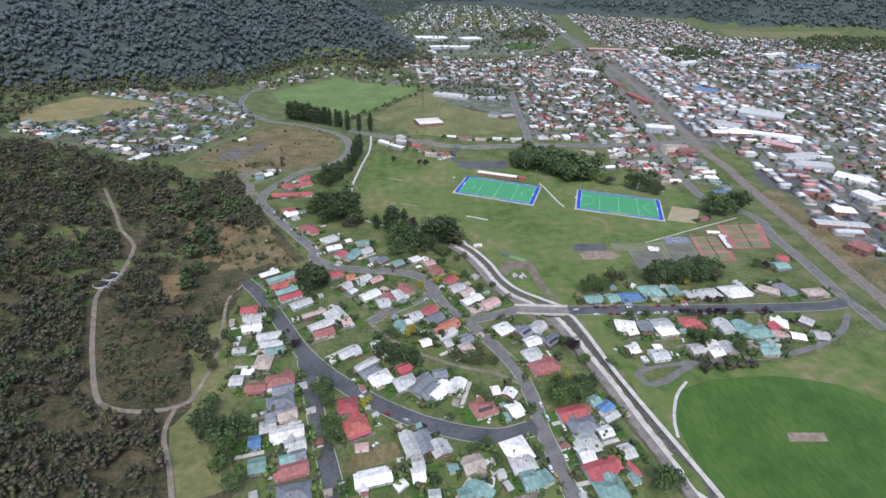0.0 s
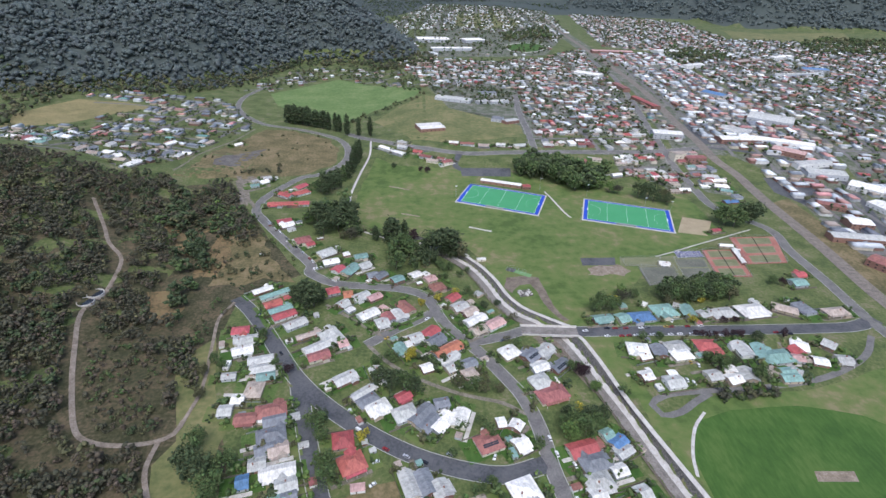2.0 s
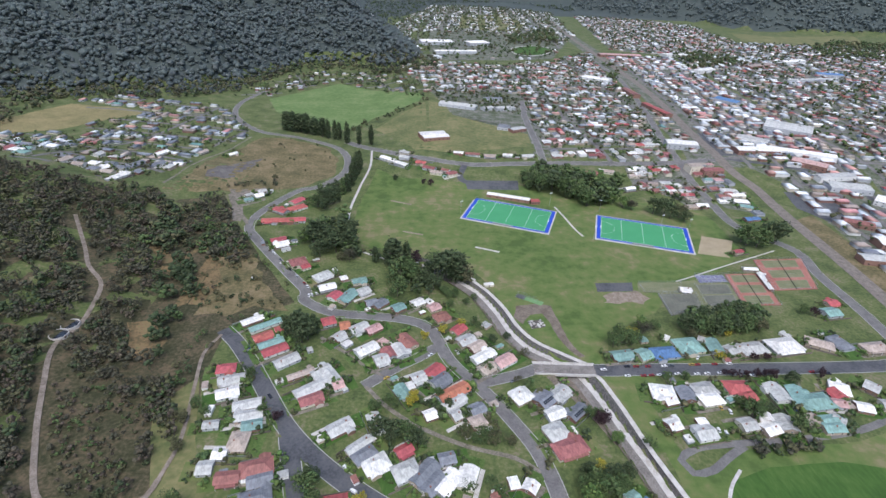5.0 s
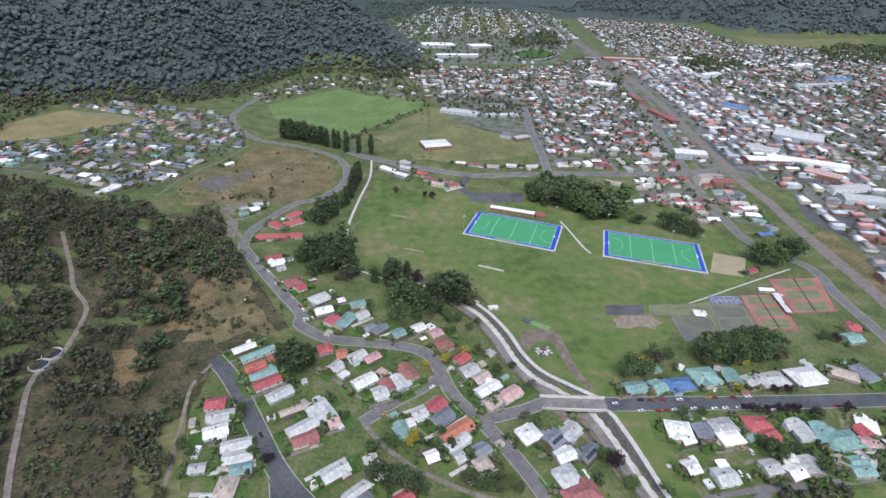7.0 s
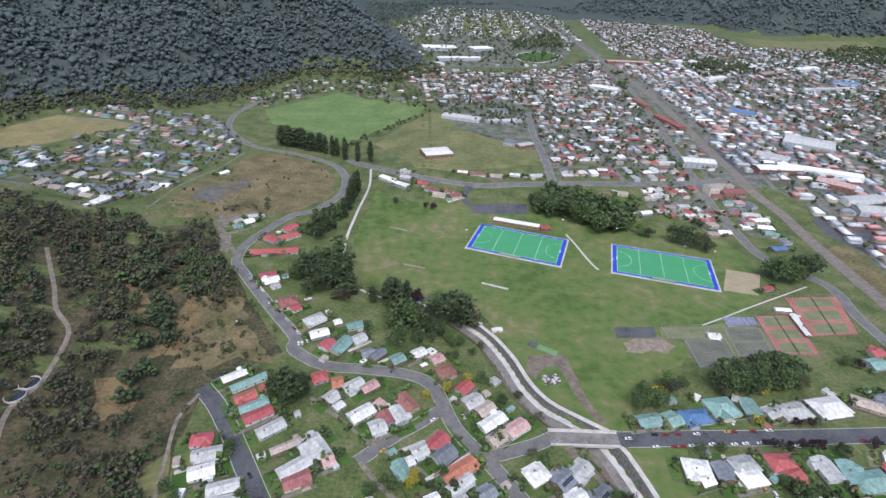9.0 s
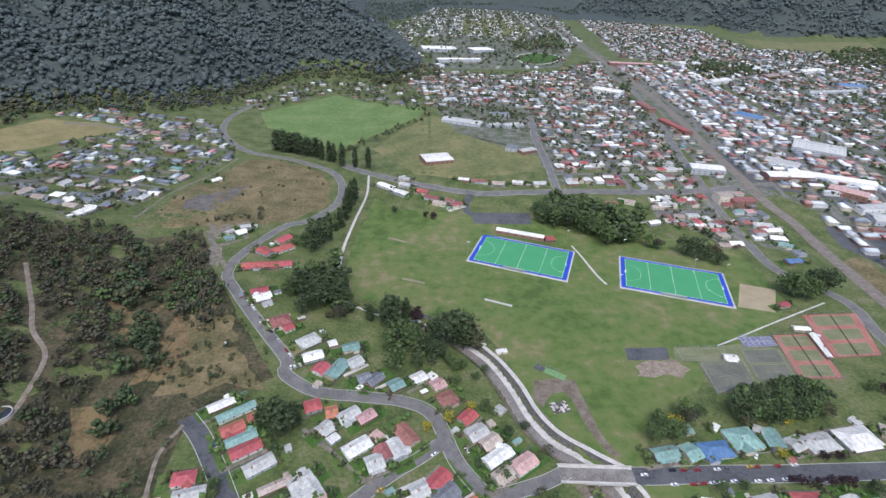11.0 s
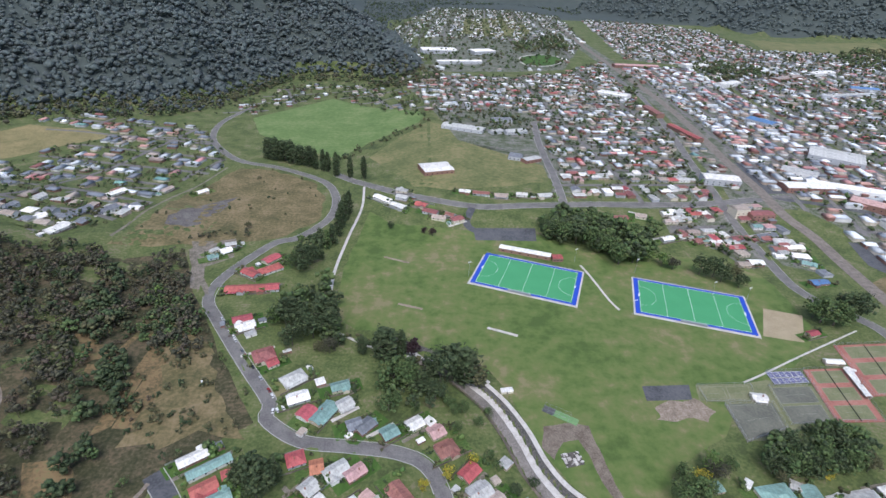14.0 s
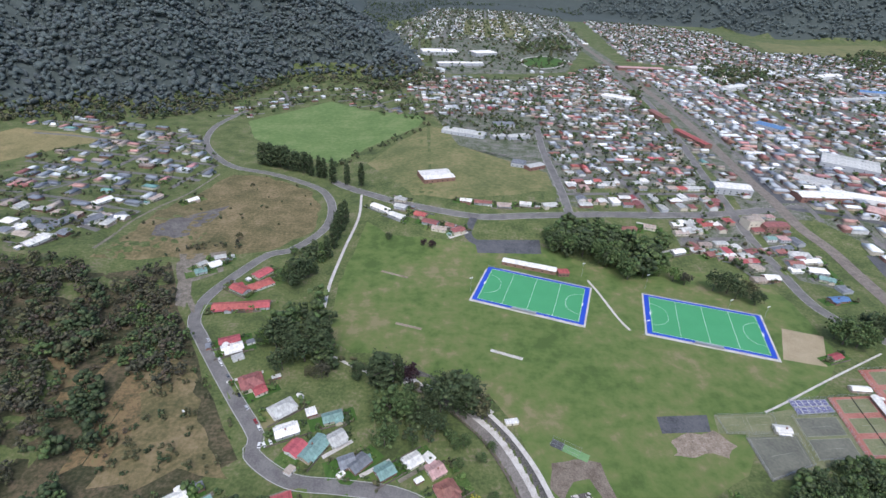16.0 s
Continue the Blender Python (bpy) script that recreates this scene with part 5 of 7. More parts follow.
tree(-4.5, 465.9, 21.6, "round", "mid")
tree(-16.2, 440.7, 19.2, "round", "mid")
tree(-21.2, 461, 16.8, "round", "mid")
tree(6.9, 461.1, 16.8, "round", "dark")
tree(16.1, 451.8, 16.8, "round", "dark")
tree(28.5, 474.4, 31.2, "round", "dark")
tree(20.3, 468.5, 28.8, "round", "dark")
tree(38.4, 474.4, 28.8, "poplar", "dark", 2.6)
tree(45.8, 469.4, 19.2, "round", "olive")
tree(25.2, 487.6, 24, "round", "dark")
tree(1.6, 440.7, 9, "round", "mid")
tree(33.8, 440.7, 10, "round", "mid")
tree(26.8, 445.1, 9, "round", "mid")
tree(52, 439.3, 8, "round", "mid")
tree(18.4, 691.4, 10, "round", "purple")
tree(9.4, 696.4, 8, "round", "purple")
tree(-28.6, 707.2, 9, "round", "dark")
tree(-186.4, 705.3, 9, "round", "olive")
tree(149, 690.7, 24, "round", "dark")
tree(160.2, 686, 26.4, "round", "mid")
tree(177.4, 681.4, 26.4, "round", "dark")
tree(192.9, 671.5, 28.8, "round", "mid")
tree(207.7, 661.6, 26.4, "round", "mid")
tree(212.1, 640.6, 26.4, "round", "mid")
tree(246.1, 668.1, 24, "round", "dark")
tree(241.5, 688.8, 21.6, "round", "mid")
tree(171.4, 707.1, 19.2, "round", "dark")
tree(147, 711.5, 16.8, "round", "mid")
tree(197.1, 708, 19.2, "round", "dark")
tree(246.5, 647, 14.4, "round", "light")
tree(257.7, 639, 16.8, "round", "light")
tree(266.1, 632.1, 14.4, "round", "gum")
tree(213.2, 698.2, 21.6, "round", "dark")
tree(290.1, 622.9, 21.6, "round", "dark")
tree(301.9, 618.4, 24, "round", "dark")
tree(305.2, 609, 19.2, "round", "dark")
tree(319.5, 600.2, 16.8, "round", "dark")
tree(319.3, 614.1, 16.8, "round", "olive")
tree(363.3, 544.4, 26.4, "round", "mid")
tree(373.1, 540.9, 26.4, "round", "mid")
tree(396.9, 548.6, 28.8, "round", "dark")
tree(361.2, 551.7, 21.6, "round", "mid")
tree(395.8, 560, 21.6, "round", "dark")
tree(223, 391.5, 18, "round", "dark")
tree(234.4, 391.6, 19.2, "round", "mid")
tree(242.9, 390.3, 19.2, "round", "dark")
tree(252.8, 391.6, 19.2, "round", "mid")
tree(262.7, 393, 18, "round", "dark")
tree(273.2, 395, 19.2, "round", "mid")
tree(282.3, 398.4, 16.8, "round", "dark")
tree(285.1, 391.8, 14.4, "round", "olive")
tree(243.7, 404.9, 15.6, "round", "dark")
tree(263.5, 406.4, 15.6, "round", "mid")
tree(276.7, 408.6, 15.6, "round", "dark")
tree(224.3, 385.1, 10, "round", "olive")
tree(163.9, 378.8, 16.8, "round", "mid")
tree(155.7, 374, 14.4, "round", "mid")
tree(171.5, 375.8, 14.4, "round", "mid")
tree(183.4, 394.6, 14.4, "round", "light")
tree(184.4, 388.2, 14.4, "round", "gum")
tree(175.4, 388.1, 8, "bush", "yellow")
tree(164.1, 391.3, 10, "round", "mid")
tree(197.1, 394.7, 10, "round", "mid")
tree(254.1, 388.4, 7, "bush", "yellow")
tree(264.3, 391.7, 8, "round", "light")
tree(235.7, 361.3, 6, "bush", "yellow")
tree(342.6, 419.9, 10, "round", "mid")
tree(349.9, 416.3, 9, "round", "purple")
tree(196.2, 337.5, 8, "round", "mid")
tree(230.3, 340.9, 6, "bush", "purple")
tree(236.4, 340.9, 6, "bush", "purple")
tree(244.7, 339.8, 7, "round", "purple")
tree(252.7, 340.8, 7, "round", "purple")
tree(260.1, 340.8, 7, "round", "purple")
tree(264.4, 339.8, 8, "round", "purple")
tree(274.5, 333.7, 11, "round", "dark")
tree(302.2, 340.7, 8, "round", "purple")
tree(261, 358.5, 7, "round", "purple")
tree(271.3, 358.5, 7, "round", "purple")
tree(226.8, 302.9, 15.6, "round", "mid")
tree(240.6, 307.1, 9, "round", "dark")
tree(228.9, 309.3, 10, "round", "dark")
tree(224.1, 313.8, 9, "round", "mid")
tree(252.5, 291.3, 14.4, "round", "mid")
tree(182.2, 337.5, 8, "round", "mid")
tree(147.4, 280.3, 7, "bush", "mid")
tree(127.3, 283.1, 9, "round", "light")
tree(-90, 384.2, 24, "round", "dark")
tree(-83.2, 381.2, 24, "round", "dark")
tree(-94.8, 387.2, 19.2, "round", "dark")
tree(-79.6, 390.3, 18, "conifer", "dark")
tree(-113.9, 341, 9, "round", "mid")
tree(-133.3, 306, 8, "round", "mid")
tree(-97.2, 307.7, 8, "round", "mid")
tree(-86.2, 301.6, 8, "round", "purple")
tree(-25.7, 309.2, 10, "round", "mid")
tree(-15.5, 313.3, 9, "bush", "mid")
tree(-14.1, 285.8, 16.8, "round", "dark")
tree(-5.9, 283.9, 16.8, "round", "mid")
tree(-20.9, 289.5, 15.6, "round", "dark")
tree(2.2, 282, 14.4, "round", "dark")
tree(-1.5, 313.2, 10, "round", "yellow", .9)
tree(9.2, 313.1, 7, "round", "dark")
tree(23.4, 313, 8, "round", "dark")
tree(16.5, 321.8, 9, "round", "mid")
tree(32, 289, 8, "bush", "olive")
tree(41.6, 285.2, 9, "bush", "mid")
tree(51.5, 284.3, 9, "bush", "olive")
tree(59.2, 281.3, 9, "round", "olive")
tree(36.5, 283.4, 8, "round", "mid")
tree(45.6, 290.7, 7, "bush", "mid")
tree(120.5, 298.5, 9, "round", "purple")
tree(114.7, 302.6, 9, "round", "mid")
tree(80.8, 330.7, 6, "bush", "mid")
tree(74.1, 335.5, 5, "bush", "olive")
tree(51.9, 395.9, 6, "bush", "mid")
tree(60.6, 378.6, 8, "round", "dark")
tree(36.9, 400.4, 6, "bush", "yellow")
tree(23.2, 390.7, 7, "bush", "yellow")
tree(48.3, 403.8, 7, "round", "mid")
tree(29.4, 424.6, 8, "round", "mid")
tree(43.7, 428.4, 8, "round", "mid")
tree(27.8, 439.6, 9, "round", "mid")
tree(52.7, 348.1, 7, "bush", "mid")
tree(84, 365, 6, "bush", "olive")
tree(72.7, 385.5, 8, "round", "dark")
tree(7.7, 382.1, 8, "round", "yellow")
tree(-0.6, 318.2, 9, "round", "yellow")
tree(-29, 242.8, 9, "round", "yellow")
tree(-59.5, 250.7, 15.6, "round", "mid")
tree(-54.6, 243.2, 11, "round", "mid")
tree(-50.2, 224.7, 15.6, "round", "mid")
tree(-46.7, 212, 15.6, "round", "mid")
tree(-37.5, 178.5, 10, "round", "mid")
tree(-57.6, 258.4, 11, "round", "dark")
tree(104.6, 250.4, 15.6, "round", "mid")
tree(108.3, 242.6, 16.8, "round", "mid")
tree(98.8, 242.8, 14.4, "round", "light")
tree(113.9, 255.5, 14.4, "round", "dark")
tree(96.8, 250.5, 11, "round", "mid")
tree(109.4, 261, 9, "round", "yellow")
tree(116.3, 250.1, 14.4, "round", "mid")
tree(125.6, 258.9, 10, "round", "dark")
tree(101.4, 261.1, 9, "round", "dark")
tree(125.1, 300.8, 11, "round", "purple")
tree(121.6, 304.2, 8, "round", "mid")
tree(130.2, 287.9, 7, "round", "light")
tree(-118, 217.7, 20.4, "round", "dark")
tree(-108.8, 209.4, 19.2, "round", "mid")
tree(-127.7, 226.4, 15.6, "round", "dark")
tree(-105.9, 221.6, 16.8, "round", "mid")
tree(-106.7, 197.9, 15.6, "round", "mid")
tree(-127.3, 239.9, 14.4, "round", "mid")
tree(-94.5, 183.4, 15.6, "round", "mid")
tree(-141.5, 312.8, 9, "round", "mid")
tree(-145.6, 299.8, 10, "round", "olive")
tree(-140.5, 278.8, 10, "round", "olive")
tree(49.4, 243.7, 8, "round", "mid")
tree(46.4, 251.4, 9, "bush", "mid")
tree(45.2, 209.9, 8, "round", "mid")
tree(37.9, 205.9, 7, "bush", "mid")
tree(50.3, 197.8, 9, "round", "mid")
tree(46.2, 192.2, 7, "round", "light")
tree(141.6, 180.6, 16.8, "round", "mid")
tree(146.5, 178.9, 14.4, "round", "dark")
tree(78.2, 235.9, 7, "bush", "mid")
tree(24, 229.9, 7, "round", "mid")
tree(31.1, 251.7, 7, "bush", "mid")
tree(-95.8, 386.8, 18, "round", "dark")
tree(-86.8, 377.8, 18, "round", "dark")
tree(-80.9, 386.8, 15.6, "round", "dark")


# ---- parked cars ----
car(139.7, 347.7, -0.1, "white")
car(155.6, 341, -0.2, "white")
car(167.6, 341, -0.2, "red")
car(173.8, 341.5, -0.2, "red")
car(180, 341.9, -0.2, "white")
car(186.1, 341.9, -0.2, "white")
car(193.8, 342.9, -0.2, "white")
car(158.6, 350.8, -0.1, "black")
car(165.6, 350.8, -0.1, "red")
car(174.6, 350.8, -0.1, "red")
car(187.5, 351.3, -0.1, "white")
car(193.1, 351.9, -0.1, "grey")
car(209.4, 352.9, -0.1, "yellow")
car(214, 352.9, -0.1, "red")
car(227.7, 353.4, -0.1, "red")
car(239.3, 354, -0.1, "white")
car(208.8, 342.9, -0.2, "white")
car(216.8, 343.4, -0.2, "white")
car(226.9, 343.9, -0.1, "white")
car(250.7, 341.2, -16.8, "white")
car(218, 360.6, 51.2, "white")
car(299.1, 345.3, 6.4, "red")
car(310, 343.1, -0.2, "black")
car(32.3, 366.2, -66.3, "white")
car(70.2, 335.8, 29.6, "grey")
car(11.9, 363.4, 34.1, "white")
car(-13.8, 355.3, 27.3, "white")
car(-19.9, 339.1, 33.9, "yellow")
car(-125, 371.7, -60.4, "blue")
car(-96.9, 321.9, -52.5, "black")
car(-144, 518, -57.9, "white")
car(-149.3, 467.2, -53.4, "white")
car(-90.6, 441.2, -56.3, "white")
car(-87.3, 443.6, -60.6, "white")
car(209.3, 310.2, -89.8, "yellow")
car(214, 306.7, -98.7, "white")
car(262.1, 308.5, -101.2, "blue")
car(267.9, 293.8, -99.2, "red")
car(197.8, 291.3, -96.5, "white")
car(201.5, 288.6, -97.2, "white")
car(193.4, 289.8, -93.5, "white")
car(-39.4, 265.9, -45.7, "white")
car(-33.3, 250.6, -33.2, "white", 1)
car(-15.4, 235.6, -33, "red")
car(-3, 230.3, -33.2, "silver")
car(7.7, 226, -26.4, "black")
car(23, 231.1, -27.1, "silver")
car(85.8, 241.9, -80.8, "white")
car(87.7, 230.3, -80.8, "white")
car(91.9, 200.1, -84.1, "white")
car(80.9, 192.6, -84.8, "white")
car(83, 187.4, -85, "yellow")
car(93.2, 188.6, -86.8, "red")
car(94.9, 177.8, -80.6, "white")
car(80.6, 198.4, -82.2, "black")
car(-20.6, 227, 16.8, "white")
car(-40.1, 213.3, -59.9, "white")
car(-21.4, 212, 35.2, "white")
car(7.1, 185.4, -78.4, "red")
car(-7.8, 222.3, -77.3, "white")
car(49.6, 228.8, 65.8, "white")
car(96.4, 222.3, -79.4, "white")
car(40.7, 187.4, 7.5, "grey")


# a row of cars along the kerb of the through road
verge = [p for p in resample(MAIN_ROAD, 6.5) if 425 < p[1] < 545 and p[0] < -75]
for k, (p, q) in enumerate(zip(verge, verge[1:])):
    if k % 7 in (1, 2, 4, 6):
        d = (q - p) / np.linalg.norm(q - p)
        x, y = p + np.array([-d[1], d[0]]) * 3.5
        car(float(x), float(y), math.degrees(math.atan2(d[1], d[0])), ("white", "silver", "grey", "red", "white", "black")[k % 6])


# ---- large buildings of the town ----
hall(417, 833.8, -10.3, 47.2, 24, 9, "W", 3, "pale three-storey office with a white roof", 1)
hall(530.2, 817.3, -0.9, 66.5, 24, 7, "W", 2, "red brick hall with a white roof", 1)
hall(421.2, 740.4, 6.5, 31.1, 14, 8, "D", 2, "tall red brick works building", 1)
hall(398, 747.9, 9.3, 19.2, 16, 10, "T", 0, "cream rendered two-storey building in the town", 1)
hall(25.6, 856.3, 17, 41.9, 34, 5, "W", 2, "flat pale roofed brick hall in the paddock", 2)
hall(116.4, 659, -19.4, 54.8, 9, 4, "W", 2, "long low clubhouse with a white roof", 1)
hall(148.4, 648, 2, 11, 9, 4, "R", 2, "red roofed end of the clubhouse", 1)
hall(668.4, 946.8, -37.3, 75.2, 60, 9, "L", 3, "large grey shopping centre with a flat roof", 3)
hall(659.8, 1136.2, -61, 51.8, 30, 9, "B", 3, "blue walled store building in the town", 1)
hall(561.3, 877.3, -41.5, 46.9, 22, 6, "L", 1, "pale row of shops in the town", 1)
hall(593.4, 815.2, -24.6, 111, 20, 6, "W", 1, "long white row of shops", 1)
hall(590.3, 772.9, -44.9, 46.2, 25, 6, "K", 2, "faded pink roofed warehouse in the town", 1)
hall(602.2, 734.5, 10.3, 63.5, 16, 6, "L", 1, "pale shed beside the railway", 1)
hall(601.8, 704.8, -12, 54.5, 26, 6, "L", 3, "grey warehouse with a shallow roof", 1)
hall(631, 656.7, -48.1, 41, 30, 7, "W", 1, "white roofed store in the town", 1)
hall(532.9, 596.5, -26.7, 32.1, 14, 6, "D", 2, "red brick depot in the town", 1)
hall(498, 507.9, -9.2, 59.2, 16, 6, "L", 2, "long brick industrial building with a grey roof", 1)
hall(528.4, 545.5, -9.8, 26.2, 22, 7, "W", 2, "brick building with a white roof", 1)
hall(479.4, 452.3, -61.6, 19.7, 22, 7, "D", 2, "red roofed two-storey hotel in the town", 1)
hall(603.9, 591.1, -81.1, 34, 25, 6, "W", 1, "white roofed supermarket in the town", 1)
hall(78.1, 1054.8, -22.3, 73.1, 25, 5, "L", 3, "long pale school building in the town", 1)
hall(151.6, 1108.2, 5.4, 35.9, 20, 5, "G", 3, "grey roofed school block in the town", 1)
hall(132.3, 1038.1, 29.4, 22.5, 14, 5, "L", 3, "pale grey school block in the town", 1)
hall(166.1, 1041.1, 19, 38.5, 16, 5, "L", 3, "pale grey school block in the town", 1)
hall(146.2, 914.5, -20.5, 18.8, 20, 5, "G", 3, "dark grey roofed flats in the town", 1)
hall(167.1, 902.4, 28.7, 28.1, 14, 5, "L", 2, "brick flats with a pale roof", 1)
hall(55.5, 1785.1, 7.2, 103, 60, 9, "W", 3, "very large white factory shed", 3)
hall(184, 1787.4, 22.1, 69.3, 50, 9, "W", 3, "large white factory shed in the town", 3)
hall(106.3, 1619.2, 11.2, 122.7, 25, 7, "W", 3, "long white factory building in the town", 1)
hall(473.1, 1062.5, -81.7, 91.1, 14, 6, "R", 2, "red roofed railway station building", 1)
hall(431.3, 1322.9, -37.8, 66.2, 34, 7, "W", 1, "white roofed warehouse in the town", 2)
hall(600.7, 1649.3, -0.4, 125.3, 26, 7, "K", 2, "faded red roofed factory in the town", 1)
hall(788.3, 1695, 16.8, 80.5, 34, 7, "W", 1, "white roofed factory in the town", 2)
hall(1133.3, 1644.7, 25, 102.2, 30, 7, "W", 1, "white roofed hall in the town", 1)
hall(977, 1557.7, 29.3, 118.7, 25, 7, "T", 2, "brick school building in the town", 1)
hall(1022.2, 1391, 15.7, 174.2, 16, 6, "L", 3, "long pale roofed building in the town", 1)
hall(1120.5, 1465.2, -13.3, 67.1, 30, 6, "B", 3, "blue-grey roofed shed in the town", 1)
hall(765.2, 1462.2, 30.4, 78.9, 24, 8, "W", 1, "white building with a pale roof", 1)
hall(469, 1195.5, -87.3, 67.9, 16, 7, "D", 2, "dark red station bridge building", 1)


# ---- outlines of town, far houses and woods ----
BRIDGE = [(89.7, 349.3), (131.2, 347.4)]
TANKS = [(-265.6, 379), (-263.8, 390.6)]
MASTS = [(166, 643.1), (223.3, 624.1), (283.3, 584.3), (194.7, 553), (52.6, 613.5), (311.9, 574.8)]
TOWN_A = [(-50.3, 1475.2), (34.4, 1135.3), (63.7, 994.2), (189.2, 982.6), (175.2, 789.7), (236.3, 756.8), (373.8, 761.5), (396.4, 843.2), (451.2, 1086.4), (482, 1393.1), (505, 1520), (522, 1700), (430, 1610), (371.7, 1535.4), (231.3, 1475.3)]
SCHOOL = [(9.9, 1164.5), (137, 1170.8), (221.9, 1179.1), (165.5, 814), (61.9, 796.4), (19.4, 970.3)]
TOWN_B = [(400.7, 737.6), (396.1, 642.9), (430, 623.5), (438.7, 752), (477.4, 1074.1), (461.4, 1097.1)]
TOWN_E = [(300, 752), (372, 758), (384, 745), (378, 640), (349, 634), (331, 690), (296, 700)]
TOWN_MAIN = [(552, 1560), (562, 1690), (762.7, 1666.2), (725.1, 1070.8), (660.3, 755.3), (575.7, 529.6), (484.3, 423), (477.8, 484.6), (506.7, 606), (519.8, 722.8), (470.6, 790.4), (524.1, 1267)]
TOWN_C = [(782, 1689.8), (731.8, 1071.4), (663.2, 745.7), (604.3, 562.9), (658.5, 515.5), (1891.4, 1648.3), (1729, 2085.6), (1210.2, 2077.2), (1336, 2736.3), (1133.9, 2985.5), (839.1, 3059.8), (615.4, 1775.4)]
TOWN_D = [(-200.8, 2149.5), (-56.5, 1679.2), (12, 1500), (239.6, 1534.4), (381.8, 1581.1), (606, 2175.5), (747.3, 3219.9), (519.3, 3483.3), (94.8, 3491.1)]
TOWN_D_FIELD = [(-27.7, 2121), (275.5, 2091.6), (447.3, 1877.2), (390.6, 1582.3), (109.6, 1542.2), (12.5, 1589.2)]
SUBURB = [(-660, 855), (-575, 900), (-530, 972), (-484, 1024), (-540, 1062), (-670, 1085), (-620, 1160), (-497, 1120), (-360, 1070), (-300, 965), (-275, 890), (-312, 781), (-308, 700), (-349, 640), (-409, 656), (-508, 672)]
SUBURB_B = [(-386.8, 1162.5), (-297.4, 1471.9), (-48.3, 1410.4), (35, 1162), (9.6, 1111.7), (-202.4, 1339.5), (-315.4, 1169.8)]
FOOT_WOOD = [(-410.3, 1285.7), (-302.2, 1498.1), (-143, 1467), (-47.3, 1380), (48.5, 1401.5), (59.2, 1495), (-20.3, 1558.7), (-218.4, 1583.4), (-360.3, 1483.6)]
LEFT_WOOD = [(-576.2, 600.9), (-645.7, 817.4), (-678.5, 945.8), (-690.7, 1068.8), (-685.8, 1185.6), (-777.5, 1198), (-1042, 1164.2)]
GROVE = [(749.3, 1634.3), (855.7, 1793.4), (966.2, 1666.2), (935.5, 1559.2), (761.4, 1503.2)]
GROVE_B = [(289.3, 1816.7), (324.7, 2012.6), (535.1, 2218), (464.1, 1880.8)]
GROVE_C = [(1441.7, 2009.3), (1683.8, 2219.7), (2002, 2215), (1616.3, 1764.8), (1391.3, 1730.1), (1324.5, 1776.2)]
GROVE_D = [(510.8, 1554.4), (540.7, 1515.8), (494.4, 1326.8), (471.5, 1324.3)]
FIELD_HEDGE = [(-123.6, 941.5), (-80.4, 1014), (5.2, 1094.1), (17.3, 1132.8), (25.1, 1111.8), (10.1, 1067.4), (-69.2, 988.2), (-113.4, 927.9)]
BANK_TREES = [(13, 493), (56.6, 480), (59.4, 471.2), (28.8, 479.6), (4.8, 483.9), (-55.3, 518), (-56.4, 525.6)]
PITCH_TREES = [(145.9, 722), (212.7, 741), (237.6, 714.8), (272.1, 695), (260.1, 658.1), (216, 635.6), (185.2, 666.1), (144.8, 685.4)]
COURT_TREES = [(214.6, 388.3), (234.8, 415.4), (270.1, 426.7), (305.1, 427.1), (296.3, 401.8), (276.2, 388.5)]
PARK_TREES = [(-116.8, 543.4), (-110.6, 573.1), (-96.7, 598.3), (-77.9, 590.2), (-62.6, 544.4), (-54.4, 511.9), (-69, 499.9), (-87.7, 511.5)]
GARDEN_TREES = [(-27.5, 468.3), (-19, 483.7), (6.9, 466), (27.2, 451.8), (26.6, 440.7), (-9.1, 440.7), (-22.2, 449.5)]
FAR_WOOD = [(-202.1, 2164.7), (97.5, 3597.8), (672, 3980.6), (896.6, 3278.1), (1016.1, 3745.8), (351.8, 4024.5), (-395.8, 4263.7)]
RIM_SCRUB = [(211.5, 282.8), (265.9, 287.1), (259.3, 273), (210, 269.6)]
HILL_WOOD = [(-272.9, 172), (-401.8, 397.4), (-529.1, 613.2), (-469.8, 637.5), (-378, 610.6), (-311, 632.5), (-267.1, 602.8), (-232.7, 647.6), (-204.8, 587.2), (-160.1, 503.8), (-170.8, 477.5), (-206.8, 509.2), (-233.7, 494.6), (-222.1, 408.2), (-181.8, 341.4), (-152.3, 319.6), (-145.5, 287.6), (-157.4, 287.8), (-148.8, 254.9), (-156.3, 238.2), (-131.1, 174.6)]
HILL_CLEAR = [(-248.8, 337.2), (-227.4, 340.4), (-175.2, 313.1), (-150.7, 260), (-174.5, 247.9), (-200.6, 250.7)]
DARK_STAND = [(-232, 482), (-215, 498), (-190, 440), (-206, 422)]
DARK_STAND_B = [(-284, 586), (-265, 598), (-228, 520), (-247, 498)]
GREEN_STAND = [(-249, 589), (-211, 570), (-186, 503), (-214, 512)]
PINES = [(-262, 512), (-236, 512), (-215, 470), (-205, 440), (-187, 402), (-178, 356), (-192, 356), (-208, 412), (-238, 455)]
SLOPE_WOOD = [(-234.4, 553.1), (-186.3, 563.8), (-171.3, 542.5), (-167.6, 516.6), (-203.8, 515.8)]
EDGE_WOOD = [(-145.2, 402.7), (-134.2, 423.1), (-120.1, 438), (-107.4, 423.4), (-132.1, 416.1), (-141, 390.1), (-158.5, 361.4), (-152.6, 283.8), (-174.1, 284.1), (-170.7, 346), (-167.3, 383.9)]


